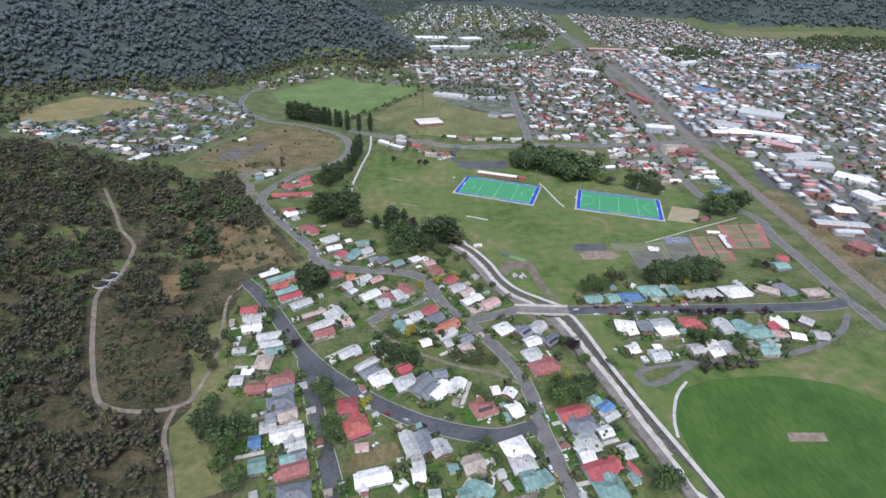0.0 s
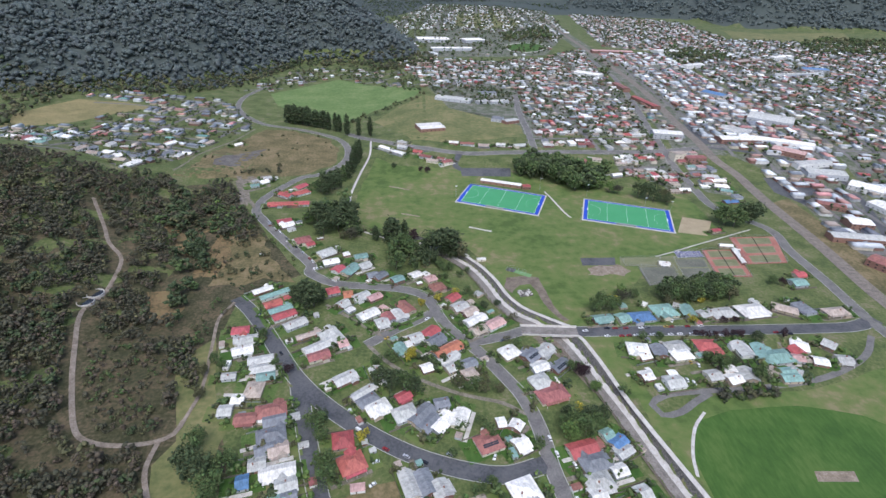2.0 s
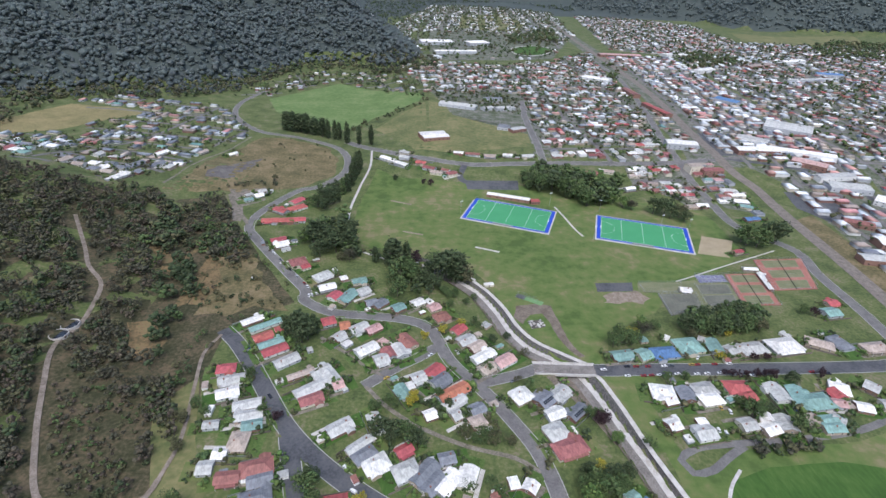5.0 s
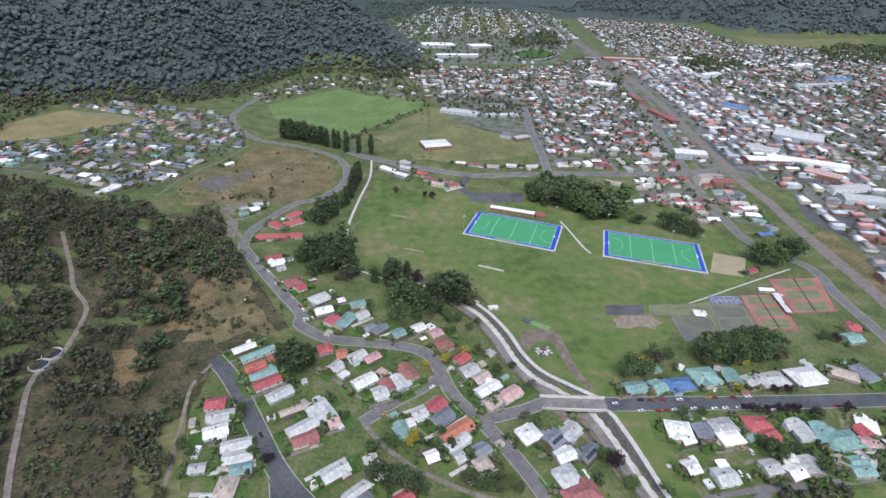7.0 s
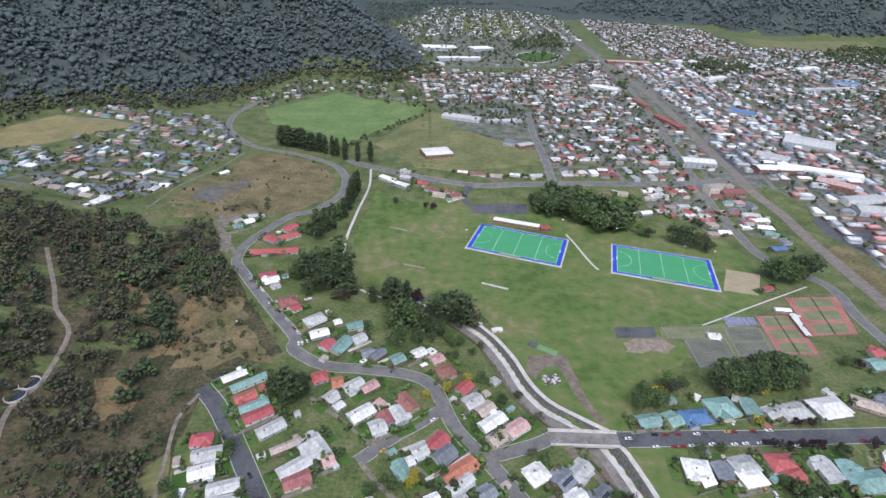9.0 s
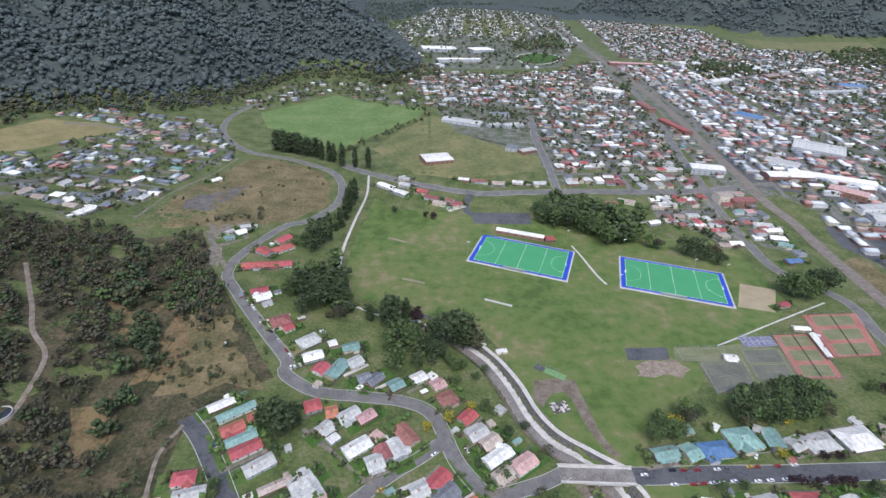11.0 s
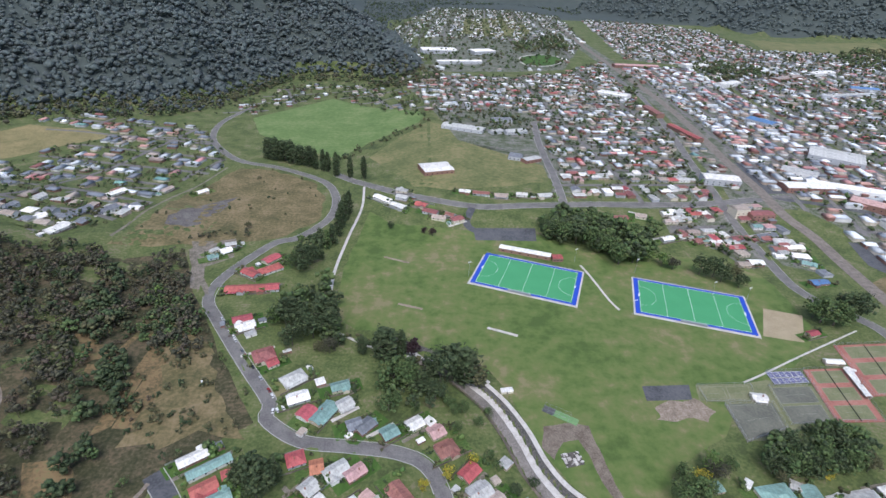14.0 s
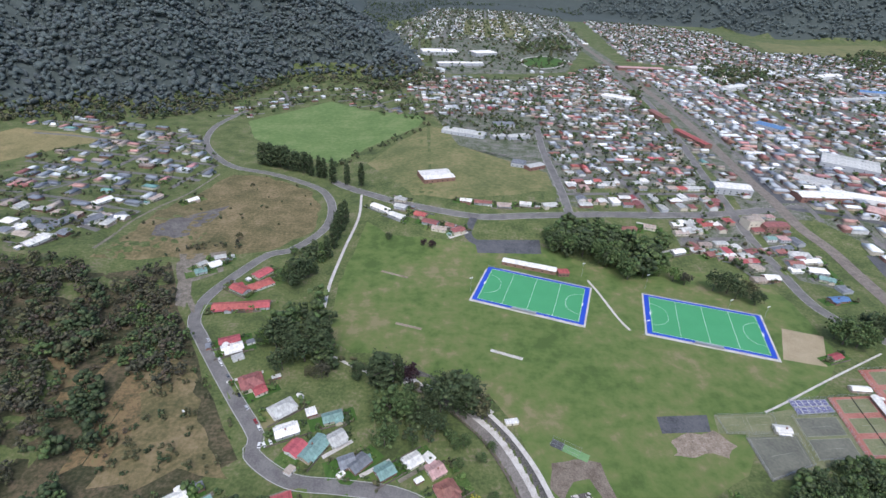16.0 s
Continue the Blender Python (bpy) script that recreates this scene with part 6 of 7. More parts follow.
# ---- storm channel and bridge ----
strip("channel_revetment", CHANNEL, (-6.9, -5.4, -4, -2.4), (.12, .3, .3, .22), STONE, step=4, cut=True, label="dark rubble stone revetment of the storm channel", category="channel")
strip("channel_floor", CHANNEL, (-2.4, 0, 2.2), (.24, .3, .26), CONCRETE, step=4, cut=True, label="pale concrete floor of the storm channel", category="channel")
strip("channel_bed", CHANNEL, (2.2, 4, 6.5, 8.5), (.24, .26, .28, .3), BED, step=4, cut=True, label="grey silty bed of the storm channel", category="channel")
strip("channel_bank", CHANNEL, (8.5, 9.8, 11, 12.5), (.3, .34, .34, .2), BANK, step=4, cut=True, label="earthen side bank of the storm channel", category="channel")


def rect(c, u, v, L, W, z, z1):
    """A box turned along u with length L and width W."""
    u, v = np.array(u), np.array(v)
    pts = [np.array(c) + a * u * L / 2 + b * v * W / 2 for a, b in ((-1, -1), (1, -1), (1, 1), (-1, 1))]
    V = [(p[0], p[1], h) for h in (z, z1) for p in pts]
    return V, [(3, 2, 1, 0), (4, 5, 6, 7), (0, 1, 5, 4), (1, 2, 6, 5), (2, 3, 7, 6), (3, 0, 4, 7)]


# ---- hockey pitches ----
def hockey_pitch(corner, along, L=101.0, W=62.0):
    """A water-based pitch: blue run-off, green field, white lines, fence and goals. corner: its far left corner; along: the far long side."""
    u = np.array(along, float)
    u /= np.linalg.norm(u)
    v = np.array([u[1], -u[0]])
    c = np.array(corner) + u * L / 2 + v * W / 2
    turn = math.degrees(math.atan2(u[1], u[0]))
    top = tagged(new("hockey_pitch"), "green synthetic hockey pitch with blue surround and white lines", "sports pitch", "hockey pitches")
    top.matrix_world = pose(c[0], c[1], float(G(*c)) + .1, 0, 0, turn)
    part("concrete_edge", mesh_of("concrete_edge", *box(-L / 2 - 1.6, L / 2 + 1.6, -W / 2 - 3.0, W / 2 + 1.4, -.6, .06), CONCRETE), top)
    part("blue_surround", mesh_of("blue_surround", *box(-L / 2, L / 2, -W / 2, W / 2, -.5, .1), BLUE), top, "bright blue run-off strip")
    a, b = 45.7, 27.5
    part("green_field", mesh_of("green_field", *box(-a - .6, a + .6, -b - .4, b + .4, -.5, .14), PITCH), top, "green synthetic turf")
    for x in (-a, -22.9, 0, 22.9, a):
        part("line", mesh_of("line", *box(x - .1, x + .1, -b, b, .1, .18), LINE), top)
    for y in (-b, b):
        part("line", mesh_of("line", *box(-a, a, y - .1, y + .1, .1, .178), LINE), top)
    for s in (-1, 1):
        V, F = [], []
        pts = [(14.63 * math.sin(q), 14.63 * math.cos(q)) for q in np.linspace(-math.pi / 2, math.pi / 2, 40)]
        for k, (py, px) in enumerate(pts):
            for r in (.993, 1.006):
                V.append((s * (a - px * r), py * r + math.copysign(1.83, py), .185))
        F = [(2 * k, 2 * k + 1, 2 * k + 3, 2 * k + 2) for k in range(39)]
        part("shooting_circle", mesh_of("shooting_circle", V, F, LINE), top)
        g = part("goal", mesh_of("goal", *joined(box(-.06, .06, -1.83, -1.75, .1, 2.2), box(-.06, .06, 1.75, 1.83, .1, 2.2), box(-.06, .06, -1.83, 1.83, 2.14, 2.22),
                                                    box(0, 1.1, -1.83, 1.83, .1, .56)), WHITE_PAINT), top)
        g.location, g.rotation_euler = (s * a, 0, 0), (0, 0, 0 if s > 0 else math.pi)
    for k in range(2):
        for s in (-1, 1):
            part("fence", mesh_of("fence", *box(-L / 2 - 1, L / 2 + 1, s * (W / 2 + .9) - .03, s * (W / 2 + .9) + .03, .9 * k + .1, .9 * k + .2), STEEL), top)
    part("dugout", mesh_of("dugout", *joined(box(-13, 9, -W / 2 - 1.4, -W / 2 - .2, 0, .5), box(-13, 9, -W / 2 - 1.4, -W / 2 - 1.3, 0, 1.8), box(-13, 9, -W / 2 - 1.4, -W / 2 + .4, 1.8, 1.9)), STEEL), top)
    return top


hockey_pitch((75.4, 660.4), (98.3, -38.5))
hockey_pitch((218.5, 615.0), (97, -32))


# ---- hard courts ----
def hard_courts(quad, cols, rows, base, field, label, net=True, margin=.14, paint=None):
    """A fenced block of hard courts. quad: its corners, far left, far right, near right, near left."""
    paint = paint or LINE
    q = [np.array(p, float) for p in quad]
    mid_ = sum(q) / 4
    zero = float(G(*mid_)) + .2
    q = [p - mid_ for p in q]

    def at(u, v):
        return (q[0] * (1 - u) + q[1] * u) * (1 - v) + (q[3] * (1 - u) + q[2] * u) * v

    def slab(pts, z0, z1):
        V = [(p[0], p[1], z) for z in (z0, z1) for p in pts]
        return V, [(0, 1, 2, 3), (7, 6, 5, 4), (0, 4, 5, 1), (1, 5, 6, 2), (2, 6, 7, 3), (3, 7, 4, 0)]

    def stripe(a_, b_, w, z0, z1):
        d = (b_ - a_) / np.linalg.norm(b_ - a_)
        k = np.array([-d[1], d[0]]) * w
        return slab([a_ + k, b_ + k, b_ - k, a_ - k], z0, z1)
    top = tagged(new("hard_courts"), label, "sports court", "hard courts of the park")
    top.matrix_world = pose(*mid_, zero, 0, 0, 0)
    part("base", mesh_of("base", *slab(q, -.5, .04), base), top)
    for i_ in range(cols):
        for j_ in range(rows):
            u0, u1 = (i_ + margin) / cols, (i_ + 1 - margin) / cols
            v0, v1 = (j_ + margin) / rows, (j_ + 1 - margin) / rows
            f = part("court", mesh_of("court", *slab([at(u0, v0), at(u1, v0), at(u1, v1), at(u0, v1)], 0, .07), field), top)
            um, vm = (u0 + u1) / 2, (v0 + v1) / 2
            for p0, p1 in (((u0, v0), (u1, v0)), ((u1, v0), (u1, v1)), ((u1, v1), (u0, v1)), ((u0, v1), (u0, v0)), ((u0 * .75 + u1 * .25, vm), (u0 * .25 + u1 * .75, vm))):
                part("line", mesh_of("line", *stripe(at(*p0), at(*p1), .09, .05, .095), paint), f)
            if net:
                part("net", mesh_of("net", *stripe(at(um, v0 - .03), at(um, v1 + .03), .03, .05, 1.0), COURT_GREY), top)
    for p0, p1 in zip(q, q[1:] + q[:1]):
        n_ = max(2, int(np.linalg.norm(p1 - p0) / 4))
        posts = [box(p[0] - .05, p[0] + .05, p[1] - .05, p[1] + .05, -.3, 2.7) for p in (p0 + (p1 - p0) * k / n_ for k in range(n_))]
        part("fence", mesh_of("fence", *joined(stripe(p0, p1, .04, 2.6, 2.68), stripe(p0, p1, .04, 1.3, 1.36), *posts), STEEL), top)
    return top


hard_courts([(306, 483.5), (342.5, 485.5), (331, 431.5), (295.3, 431)], 1, 3, COURT, COURT_GREEN, "faded red and green tennis courts behind wire fence", paint=FAINT)
hard_courts([(352.6, 513), (407.8, 516.5), (384.7, 458.4), (341, 455.3)], 1, 3, COURT, COURT_GREEN, "faded red and green tennis courts behind wire fence", paint=FAINT)
hard_courts([(273.8, 481), (303, 482), (302, 469.4), (272.5, 467)], 6, 2, COURT_GREY, PURPLE, "small purple courts on a grey-green base", False, .08)
hard_courts([(211, 465.5), (253, 467), (247.2, 450), (211, 450)], 2, 1, COURT_GREEN, COURT_GREEN, "worn faded green old netball courts", False, .07, FAINT)
hard_courts([(223, 447.5), (259.5, 449), (255.4, 425.5), (221, 414.5)], 1, 1, COURT_GREY, COURT_GREY, "old grey bitumen court with faint lines", False, .05, FAINT)
hard_courts([(266, 465), (301.5, 466.5), (293.5, 430.5), (260, 428.5)], 1, 2, COURT_GREEN, COURT_GREY, "worn grey-green hard courts with faint lines", False, .07, FAINT)


# ---- practice nets, tanks, masts and bridge ----
def round_tank(x, y, r=6.5):
    top = tagged(new("water_tank"), "round concrete water tank sunk in the hillside", "water tank", "water tanks")
    top.matrix_world = pose(x, y, float(G(x, y)), 0, 0, 0)
    k = 28
    V = [(q * math.cos(2 * math.pi * i / k), q * math.sin(2 * math.pi * i / k), z) for q, z in ((r, -2), (r, 1.6), (r - .5, 1.6), (r - .5, .4)) for i in range(k)]
    F = [(j * k + i, j * k + (i + 1) % k, (j + 1) * k + (i + 1) % k, (j + 1) * k + i) for j in range(3) for i in range(k)]
    part("rim", mesh_of("rim", V, F, CONCRETE), top)
    part("water", mesh_of("water", [((r - .5) * math.cos(2 * math.pi * i / k), (r - .5) * math.sin(2 * math.pi * i / k), .5) for i in range(k)], [tuple(range(k))], GLASS), top)


for x, y in TANKS:
    round_tank(x, y)


def light_mast(x, y, h=16):
    top = tagged(new("light_mast"), "tall grey steel floodlight mast beside a pitch", "light mast", "floodlights of the pitches")
    top.matrix_world = pose(x, y, float(G(x, y)), 0, 0, 20)
    part("pole", mesh_of("pole", *trunk_shape(h, .16, (0, 0), 0, random.Random(1)), STEEL), top)
    part("crossarm", mesh_of("crossarm", *box(-1.6, 1.6, -.08, .08, h - .3, h - .1), STEEL), top)
    for q in (-1.3, -.45, .45, 1.3):
        part("lamp", mesh_of("lamp", *box(q - .3, q + .3, -.35, .15, h - .1, h + .4), WHITE_PAINT), top)


for x, y in MASTS:
    light_mast(x, y)


def practice_nets(x, y, turn, L=24.5, W=6.2):
    """Two cricket lanes: a green mat, a dark bitumen end and a cage of steel posts and rails."""
    top = tagged(new("practice_nets"), "green cricket practice lanes with a steel net cage", "practice nets")
    top.matrix_world = pose(x, y, float(G(x, y)) + .1, 0, 0, turn)
    part("mat", mesh_of("mat", *box(-L / 2 + 8, L / 2, -W / 2, W / 2, -.4, .06), MAT_GREEN), top, "green synthetic mat")
    part("bitumen", mesh_of("bitumen", *box(-L / 2, -L / 2 + 8, -W / 2, W / 2, -.4, .05), ASPHALT), top, "dark bitumen batting end")
    for v in (-W / 2, 0, W / 2):
        part("rail", mesh_of("rail", *box(-L / 2, L / 2 - 6, v - .04, v + .04, 2.9, 2.98), STEEL), top)
        for u in np.linspace(-L / 2, L / 2 - 6, 6):
            part("post", mesh_of("post", *box(u - .05, u + .05, v - .05, v + .05, -.4, 2.9), STEEL), top)
    return top


practice_nets(101.5, 437.4, -32.5)


def ruined_slab(x, y, turn):
    """A broken concrete floor with stumps of walls and loose blocks."""
    rnd = random.Random(5)
    top = tagged(new("ruined_slab"), "broken pale concrete slab with low wall stumps", "ruin")
    top.matrix_world = pose(x, y, float(G(x, y)), 0, 0, turn)
    part("slab", mesh_of("slab", *box(-6, 6, -5, 5, -.4, .35), STAINED), top)
    for k in range(4):
        part("wall_stump", mesh_of("wall_stump", *box(-6 + 3 * k, -4.2 + 3 * k, -5 + rnd.uniform(0, 6), -4 + rnd.uniform(1, 7), .3, rnd.uniform(.7, 1.3)), CONCRETE), top)
    for k in range(22):
        u, v, r = rnd.uniform(-6, 6), rnd.uniform(-5, 5), rnd.uniform(.3, 1.1)
        part("block", mesh_of("block", *box(u - r, u + r, v - r * .6, v + r * .6, .3, .35 + r * .6), CONCRETE), top)
    return top


ruined_slab(100.5, 402, 12)

(ax, ay), (bx, by) = BRIDGE
bu = np.array([bx - ax, by - ay])
bl = float(np.linalg.norm(bu))
bu = bu / bl
bv = np.array([-bu[1], bu[0]])
mid = ((ax + bx) / 2, (ay + by) / 2)
bridge = tagged(new("bridge"), "pale concrete road bridge over the storm channel", "bridge")
part("deck", mesh_of("deck", *rect(mid, bu, bv, bl + 4, 13, -.9, .22), CONCRETE), bridge)
part("roadway", mesh_of("roadway", *rect(mid, bu, bv, bl + 4, 9, .1, .27), BED), bridge)
for s in (-1, 1):
    c = np.array(mid) + bv * s * 6.4
    part("parapet", mesh_of("parapet", *rect(c, bu, bv, bl + 5, .35, .2, 1.25), CONCRETE), bridge)
for q in (-.42, .02, .42):
    part("pier", mesh_of("pier", *rect(np.array(mid) + bu * q * bl, bu, bv, .8, 11, -4.2, -.8), CONCRETE), bridge)

# ---- far town and woods ----
ROADS = [(MAIN_ROAD, 10), (TOWN_ROAD, 13), (RAILWAY, 18), (TOP_STREET, 12), (MID_STREET, 12), (SUBURB_STREET, 9), (SUBURB_STREET_B, 9), (RAIL_ROAD, 10)]


def bearing(line, i, j):
    return math.degrees(math.atan2(line[j][1] - line[i][1], line[j][0] - line[i][0]))


GRID_A, GRID_C = bearing(TOP_STREET, 3, 7), bearing(RAILWAY, 5, 9)
for outline, lift in ((TOWN_A, .1), (TOWN_B, .13), (TOWN_MAIN, .16), (TOWN_C, .19), (TOWN_D, .22), (SUBURB, .1), (TOWN_E, .12)):
    area("town_ground", outline, GARDEN if outline is SUBURB else TOWN_GROUND, lift, 40, "grey and green yards between the houses", "ground", 5)
far_houses("town_houses", TOWN_A, GRID_A, 13.5, 54, 1, "red, white and grey roofs of close-set town houses", lines=ROADS, avoid=[PADDOCK_EDGE, SCHOOL], codes="WWWLLLLGRDDKKTT", single=45)
far_houses("town_houses", TOWN_B, GRID_A, 16, 52, 2, "roofs of houses between road and railway", lines=ROADS, single=15)
far_houses("town_houses", TOWN_E, GRID_A, 17, 44, 8, "houses between the pitches and the main road", lines=ROADS, single=40)
far_houses("town_shops", TOWN_MAIN, GRID_C, 18, 46, 7, "close-set shop and warehouse roofs of the town centre", lines=ROADS, codes="WWWLLLLGDKKTT", size=1.25, fill=.93, cross=240)
far_houses("town_houses", TOWN_C, GRID_C, 17, 60, 3, "dense roofs of the town suburbs under the range", lines=ROADS, codes="WWWLLLLGDKTTR", size=1.1)
far_houses("town_houses", TOWN_D, GRID_C, 24, 80, 4, "scattered roofs at the far end of the valley", codes="WWWLLLGT", size=1.1, fill=.7, avoid=[TOWN_D_FIELD])
far_houses("suburb_houses", SUBURB, -12, 19, 58, 5, "tiled and iron roofs of the suburb below the mountain", codes="LGGGTTTDKLSWG", lines=ROADS, avoid=[WASTE, HILL_WOOD], fill=.88, single=25, size=1.12)
far_houses("suburb_houses", SUBURB_B, 20, 22, 60, 6, "roofs scattered along the foot of the mountain", codes="WLGTD", avoid=[FARFIELD], fill=.5)
woods("hillside_wood", HILL_WOOD, 5.0, 9.5, ["gum", "olive", "dark", "gum", "brown", "gum"], 11, "grey-green gum woodland covering the hillside", per=8, spray=30, leaf_size=.62, lump=(.22, .42), full=.85, slim=1.1, avoid=[HILL_CLEAR, OPEN_SLOPE, OPEN_STRIP], lines=[(FIRE_TRAIL, 6.5), (FIRE_TRAIL_B, 4)])
woods("clearing_scrub", OPEN_SLOPE, 10, 5, ["dark", "olive", "brown", "mid"], 41, "scattered shrubs in the hillside clearing", per=9, spray=30, leaf_size=.5, lump=(.2, .4), full=.5, slim=1.4)
woods("hillside_scrub", HILL_CLEAR, 3.1, 3.6, ["gum", "olive", "mid", "brown"], 12, "low olive scrub on the cleared slope", per=4, spray=14, leaf_size=.5, slim=1.2, full=.6, lines=[(FIRE_TRAIL, 6), (FIRE_TRAIL_B, 4)])
woods("pine_stand", PINES, 8.5, 13, ["dark", "dark", "mid"], 13, "dark green pines on the slope", per=16, spray=50, leaf_size=.6, lump=(.22, .42), slim=1.0, full=.5)
woods("edge_wood", EDGE_WOOD, 6, 8, ["dark", "mid", "olive"], 14, "thick green scrub above the back fences", per=6, spray=22, leaf_size=.55, lump=(.24, .45))
woods("slope_wood", SLOPE_WOOD, 6, 9, ["mid", "dark", "mid"], 17, "thick green trees above the road bend", per=8, spray=24, leaf_size=.55, lump=(.24, .45))
woods("slope_scrub", SLOPE, 9, 4.5, ["dark", "olive"], 18, "scattered low shrubs in dry grass", per=8, spray=24, slim=1.5, leaf_size=.55, lump=(.24, .45))
for k, (outline, leaf) in enumerate([(DARK_STAND, ["dark"]), (DARK_STAND_B, ["dark", "dark", "olive"]), (GREEN_STAND, ["mid", "dark", "mid", "light"])]):
    woods("slope_stand", outline, 7.5, 12 if k < 2 else 8, leaf, 50 + k, "dense dark trees on the slope" if k < 2 else "fresh green trees on the slope", per=14, spray=44, leaf_size=.6, lump=(.24, .42), slim=1.15, full=1)
woods("roadside_trees", [(-134, 672), (-104, 700), (-92, 650), (-100, 612), (-122, 616), (-116, 650)], 8, 12, ["dark", "mid", "dark"], 61, "tall dark trees beside the through road", per=14, spray=50, leaf_size=.6, lump=(.22, .4), slim=1.1, lines=[(MAIN_ROAD, 9)])
woods("yard_trees", [(-238, 678), (-190, 694), (-158, 684), (-176, 662), (-186, 690), (-236, 670), (-212, 612), (-226, 618)], 6, 7, ["olive", "dark", "gum"], 62, "scrubby trees round the works yard", per=8, spray=28, leaf_size=.55, lump=(.22, .42), slim=1.2, lines=[(MAIN_ROAD, 8), (DRIVE, 5)])
woods("verge_scrub", [(-186, 552), (-178, 556), (-128, 482), (-104, 448), (-112, 440), (-140, 478), (-172, 520)], 6, 4, ["mid", "olive", "light"], 63, "green scrub along the upper road verge", per=6, spray=22, leaf_size=.5, lump=(.24, .42), slim=1.4, full=.55, lines=[(MAIN_ROAD, 8)])
woods("waste_scrub", WASTE, 30, 4, ["dark", "olive"], 19, "scattered dark shrubs on vacant land", per=7, spray=16, slim=1.3)
woods("rim_scrub", RIM_SCRUB, 5, 5, ["olive", "dark", "gum"], 20, "olive hedge of trees along the oval lane", per=7, spray=20, slim=1.3)
woods("bank_trees", BANK_TREES, 5, 5, ["dark", "olive", "mid"], 21, "dark scrub along the creek bank", per=7, spray=20, slim=1.3)
woods("pitch_trees", PITCH_TREES, 7.5, 19, ["mid", "dark", "mid"], 23, "tall dense trees behind the hockey pitches", per=16, spray=90, slim=1.1, leaf_size=.62, lump=(.2, .4))
woods("court_trees", COURT_TREES, 6.5, 12, ["mid", "dark", "mid"], 24, "dense dark trees beside the courts", per=14, spray=90, slim=1.2, leaf_size=.62, lump=(.2, .4))
woods("park_trees", PARK_TREES, 8, 18, ["dark", "dark", "mid"], 25, "tall dark trees at the edge of the park", per=16, spray=90, leaf_size=.62, lump=(.2, .4))
woods("garden_trees", GARDEN_TREES, 9, 10, ["mid", "dark"], 26, "green trees in the back gardens by the creek", per=12, spray=90, slim=1.1, leaf_size=.62, lump=(.2, .4))
# from here to the ranges, blue and slate leaves carry haze in their colour
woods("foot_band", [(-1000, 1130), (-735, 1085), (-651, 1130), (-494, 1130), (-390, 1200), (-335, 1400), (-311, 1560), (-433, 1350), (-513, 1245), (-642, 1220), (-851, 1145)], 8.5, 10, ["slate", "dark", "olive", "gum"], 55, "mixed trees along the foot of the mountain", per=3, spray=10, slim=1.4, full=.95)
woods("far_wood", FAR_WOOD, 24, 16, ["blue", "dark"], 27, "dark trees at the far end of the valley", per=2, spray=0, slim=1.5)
woods("field_hedge", FIELD_HEDGE, 9, 6, ["dark", "olive"], 22, "hedge of trees along the far field", per=6, spray=12, slim=1.2)
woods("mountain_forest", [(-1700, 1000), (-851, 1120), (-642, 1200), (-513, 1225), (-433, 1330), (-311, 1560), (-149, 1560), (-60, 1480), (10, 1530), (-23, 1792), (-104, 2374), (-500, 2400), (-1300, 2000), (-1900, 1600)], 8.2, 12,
      ["blue", "blue", "slate"], 15, "blue-green eucalypt forest covering the mountain, leaf colour paled for haze", per=1, spray=0, slim=2.5, full=1.5)
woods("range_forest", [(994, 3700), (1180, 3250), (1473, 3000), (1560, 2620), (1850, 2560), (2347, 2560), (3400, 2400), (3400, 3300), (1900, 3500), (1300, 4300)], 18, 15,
      ["blue"], 16, "blue-green forest on the far ranges, leaf colour paled for haze", per=1, spray=0, slim=2.9, full=1.5)
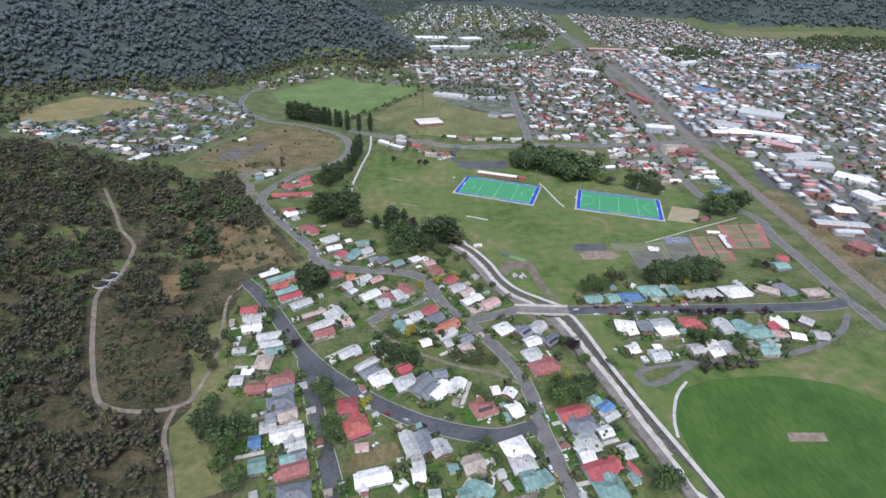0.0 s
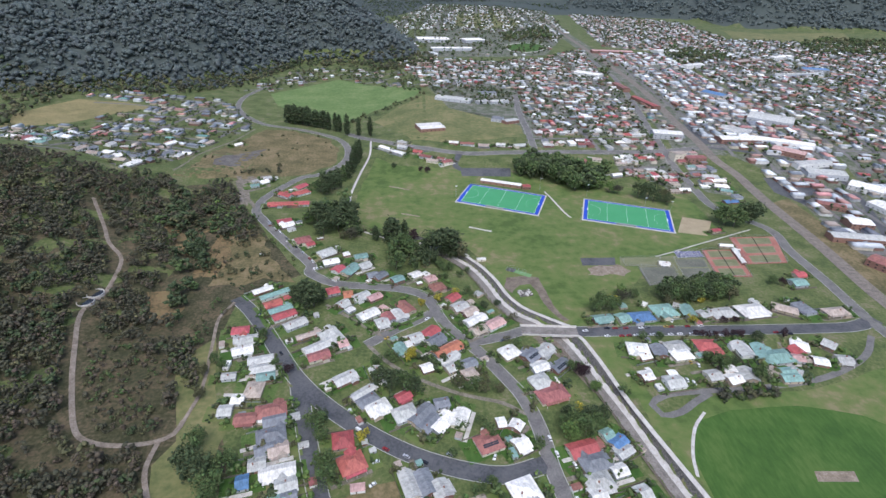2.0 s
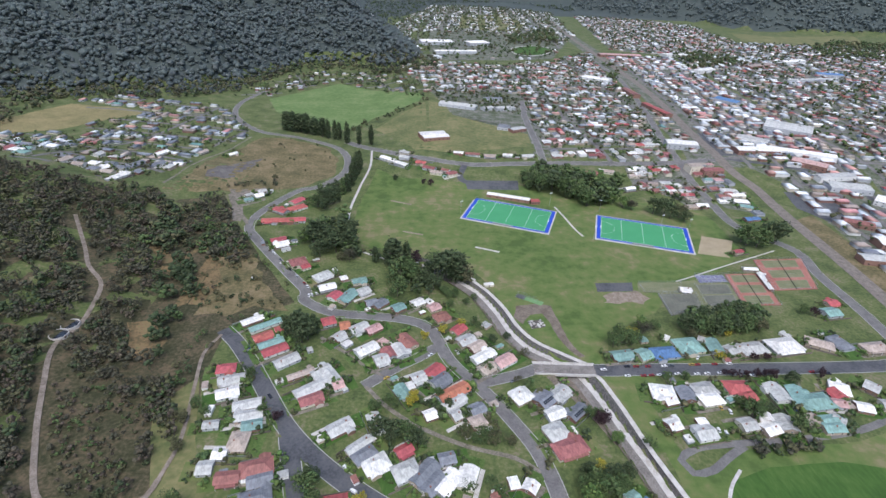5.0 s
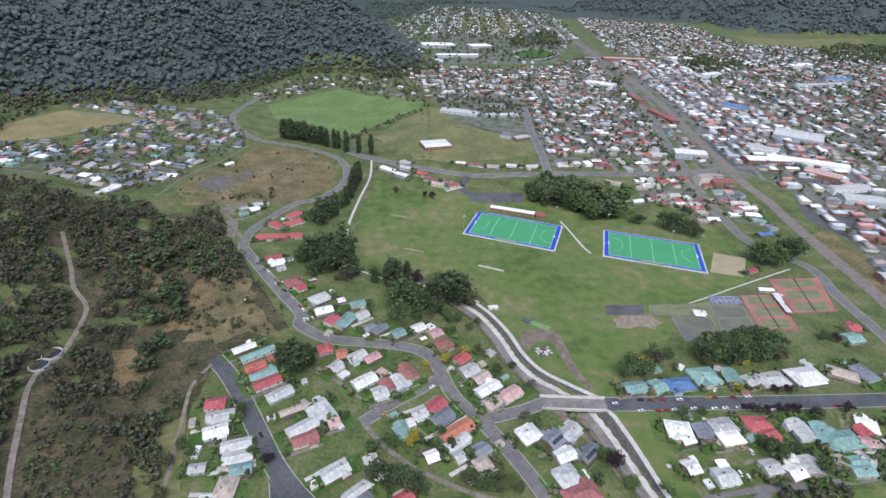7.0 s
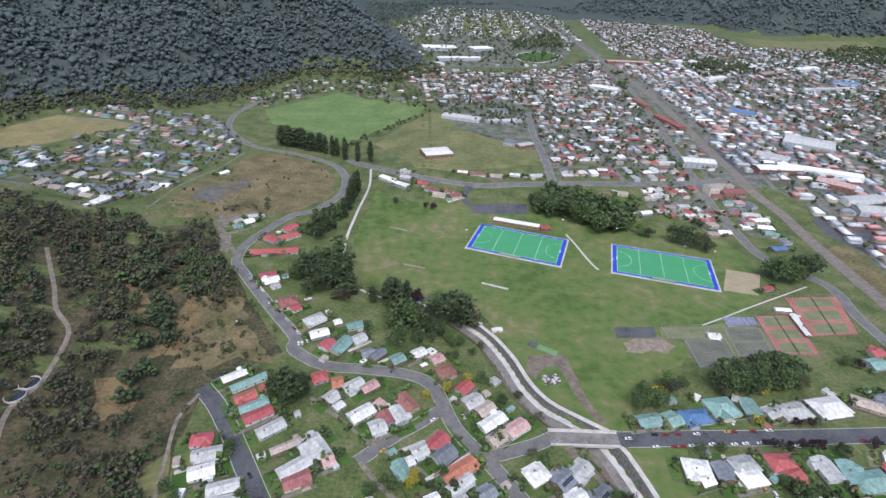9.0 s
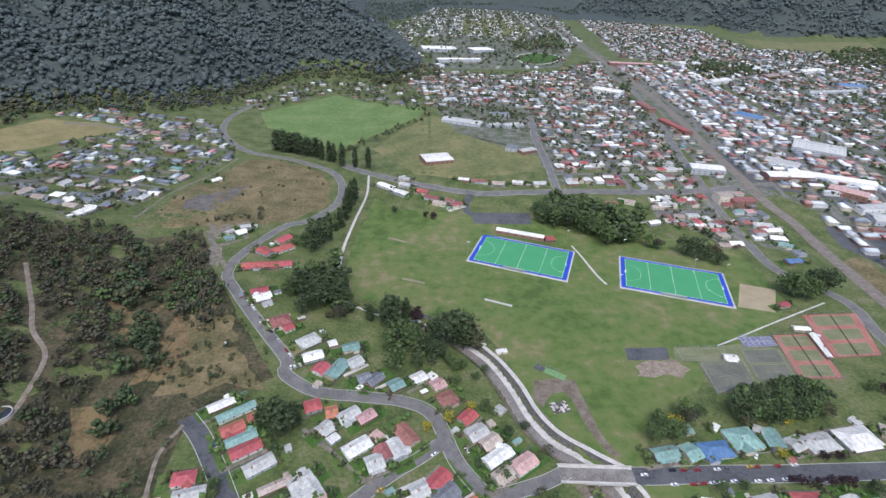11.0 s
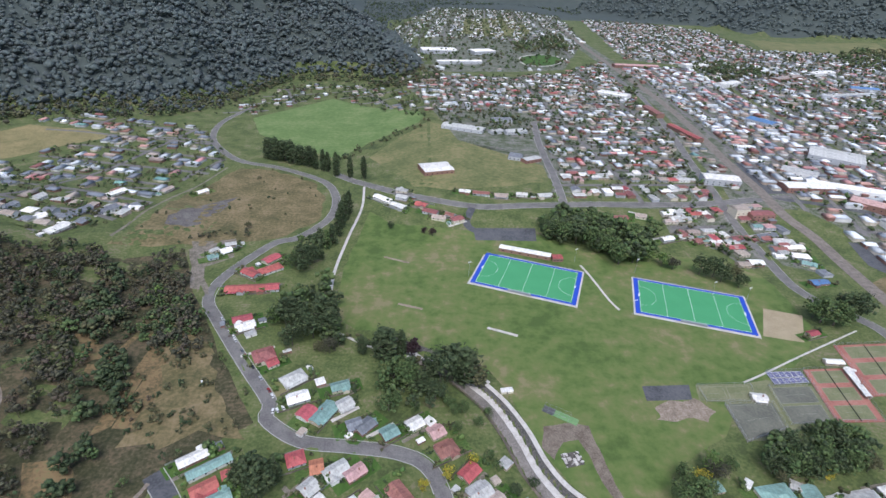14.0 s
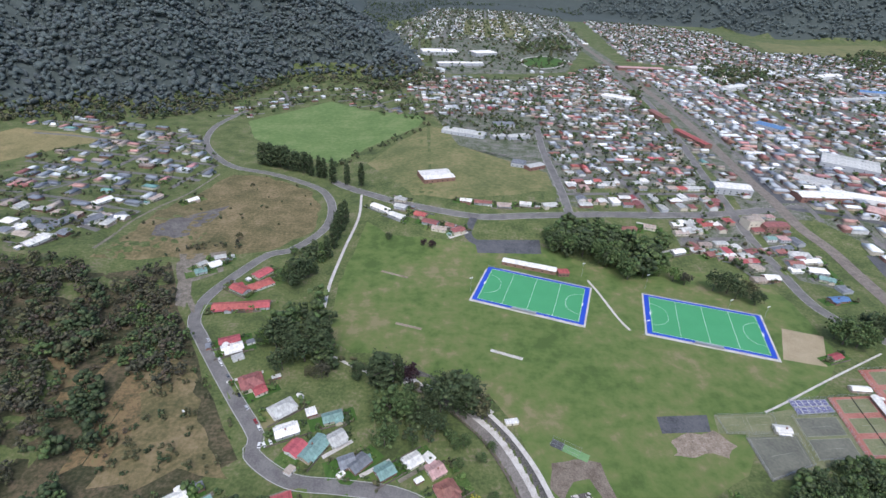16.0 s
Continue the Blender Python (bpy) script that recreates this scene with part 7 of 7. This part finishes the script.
for k, (name, outline, sp, tall) in enumerate([("town_trees", TOWN_A, 11.5, 7.5), ("town_trees", TOWN_C, 17, 9.5), ("town_trees", TOWN_D, 20, 11), ("suburb_trees", SUBURB, 11, 6), ("town_trees", TOWN_E, 11, 7), ("suburb_trees", SUBURB_B, 13, 9), ("town_trees", TOWN_B, 18, 7),
                                              ("foot_trees", FOOT_WOOD, 10, 12), ("foot_trees", LEFT_WOOD, 11, 12), ("town_grove", GROVE, 12, 14), ("town_grove", GROVE_B, 14, 16), ("town_grove", GROVE_C, 15, 14), ("town_grove", GROVE_D, 10, 12),
                                              ("school_trees", SCHOOL, 16, 8), ("shop_trees", TOWN_MAIN, 24, 8)]):
    woods(name, outline, sp, tall, ["dark", "mid", "olive"] if "foot" not in name else ["dark", "gum", "olive"], 30 + k, "green garden trees among the roofs" if "foot" not in name else "dark trees at the foot of the mountain", per=2, spray=7, slim=1.25, lump=(.45, .75),
          lines=[(TOWN_ROAD, 8), (RAILWAY, 10), (TOP_STREET, 8), (MID_STREET, 7)], avoid=[PADDOCK_EDGE])


# ---- garden shrubs, one growth ----
rng = np.random.default_rng(77)
S = np.array(SHRUBS)
n, m = len(S), 5
zs = G(S[:, 0], S[:, 1])
d = rng.normal(0, 1, (n, m, 3)) * S[:, 2][:, None, None] * np.array([.3, .3, .2])
cen = np.stack([S[:, 0], S[:, 1], zs + S[:, 2] * .5], 1)[:, None] + d
cen[..., 2] = np.maximum(cen[..., 2], zs[:, None] + .3)
v1, f1 = clumps(cen.reshape(-1, 3), np.repeat(S[:, 2], m) * rng.uniform(.18, .34, n * m), rng)
v2, f2 = sprays((cen[:, :, None] + rng.normal(0, .5, (n, m, 3, 3))).reshape(-1, 3), rng.uniform(.3, .6, n * m * 3), rng)
pick = rng.integers(0, 4, n)
tagged(new("garden_shrubs", tri_mesh("garden_shrubs", np.concatenate([v1, v2]), np.concatenate([f1, f2 + len(v1)]), [LEAVES[c] for c in ("mid", "dark", "light", "olive")],
                                     np.concatenate([np.repeat(pick, m * 20), np.repeat(pick, m * 3)]), soft=True)), "green shrubs in the gardens round the houses", "shrubs", "", "stuff")
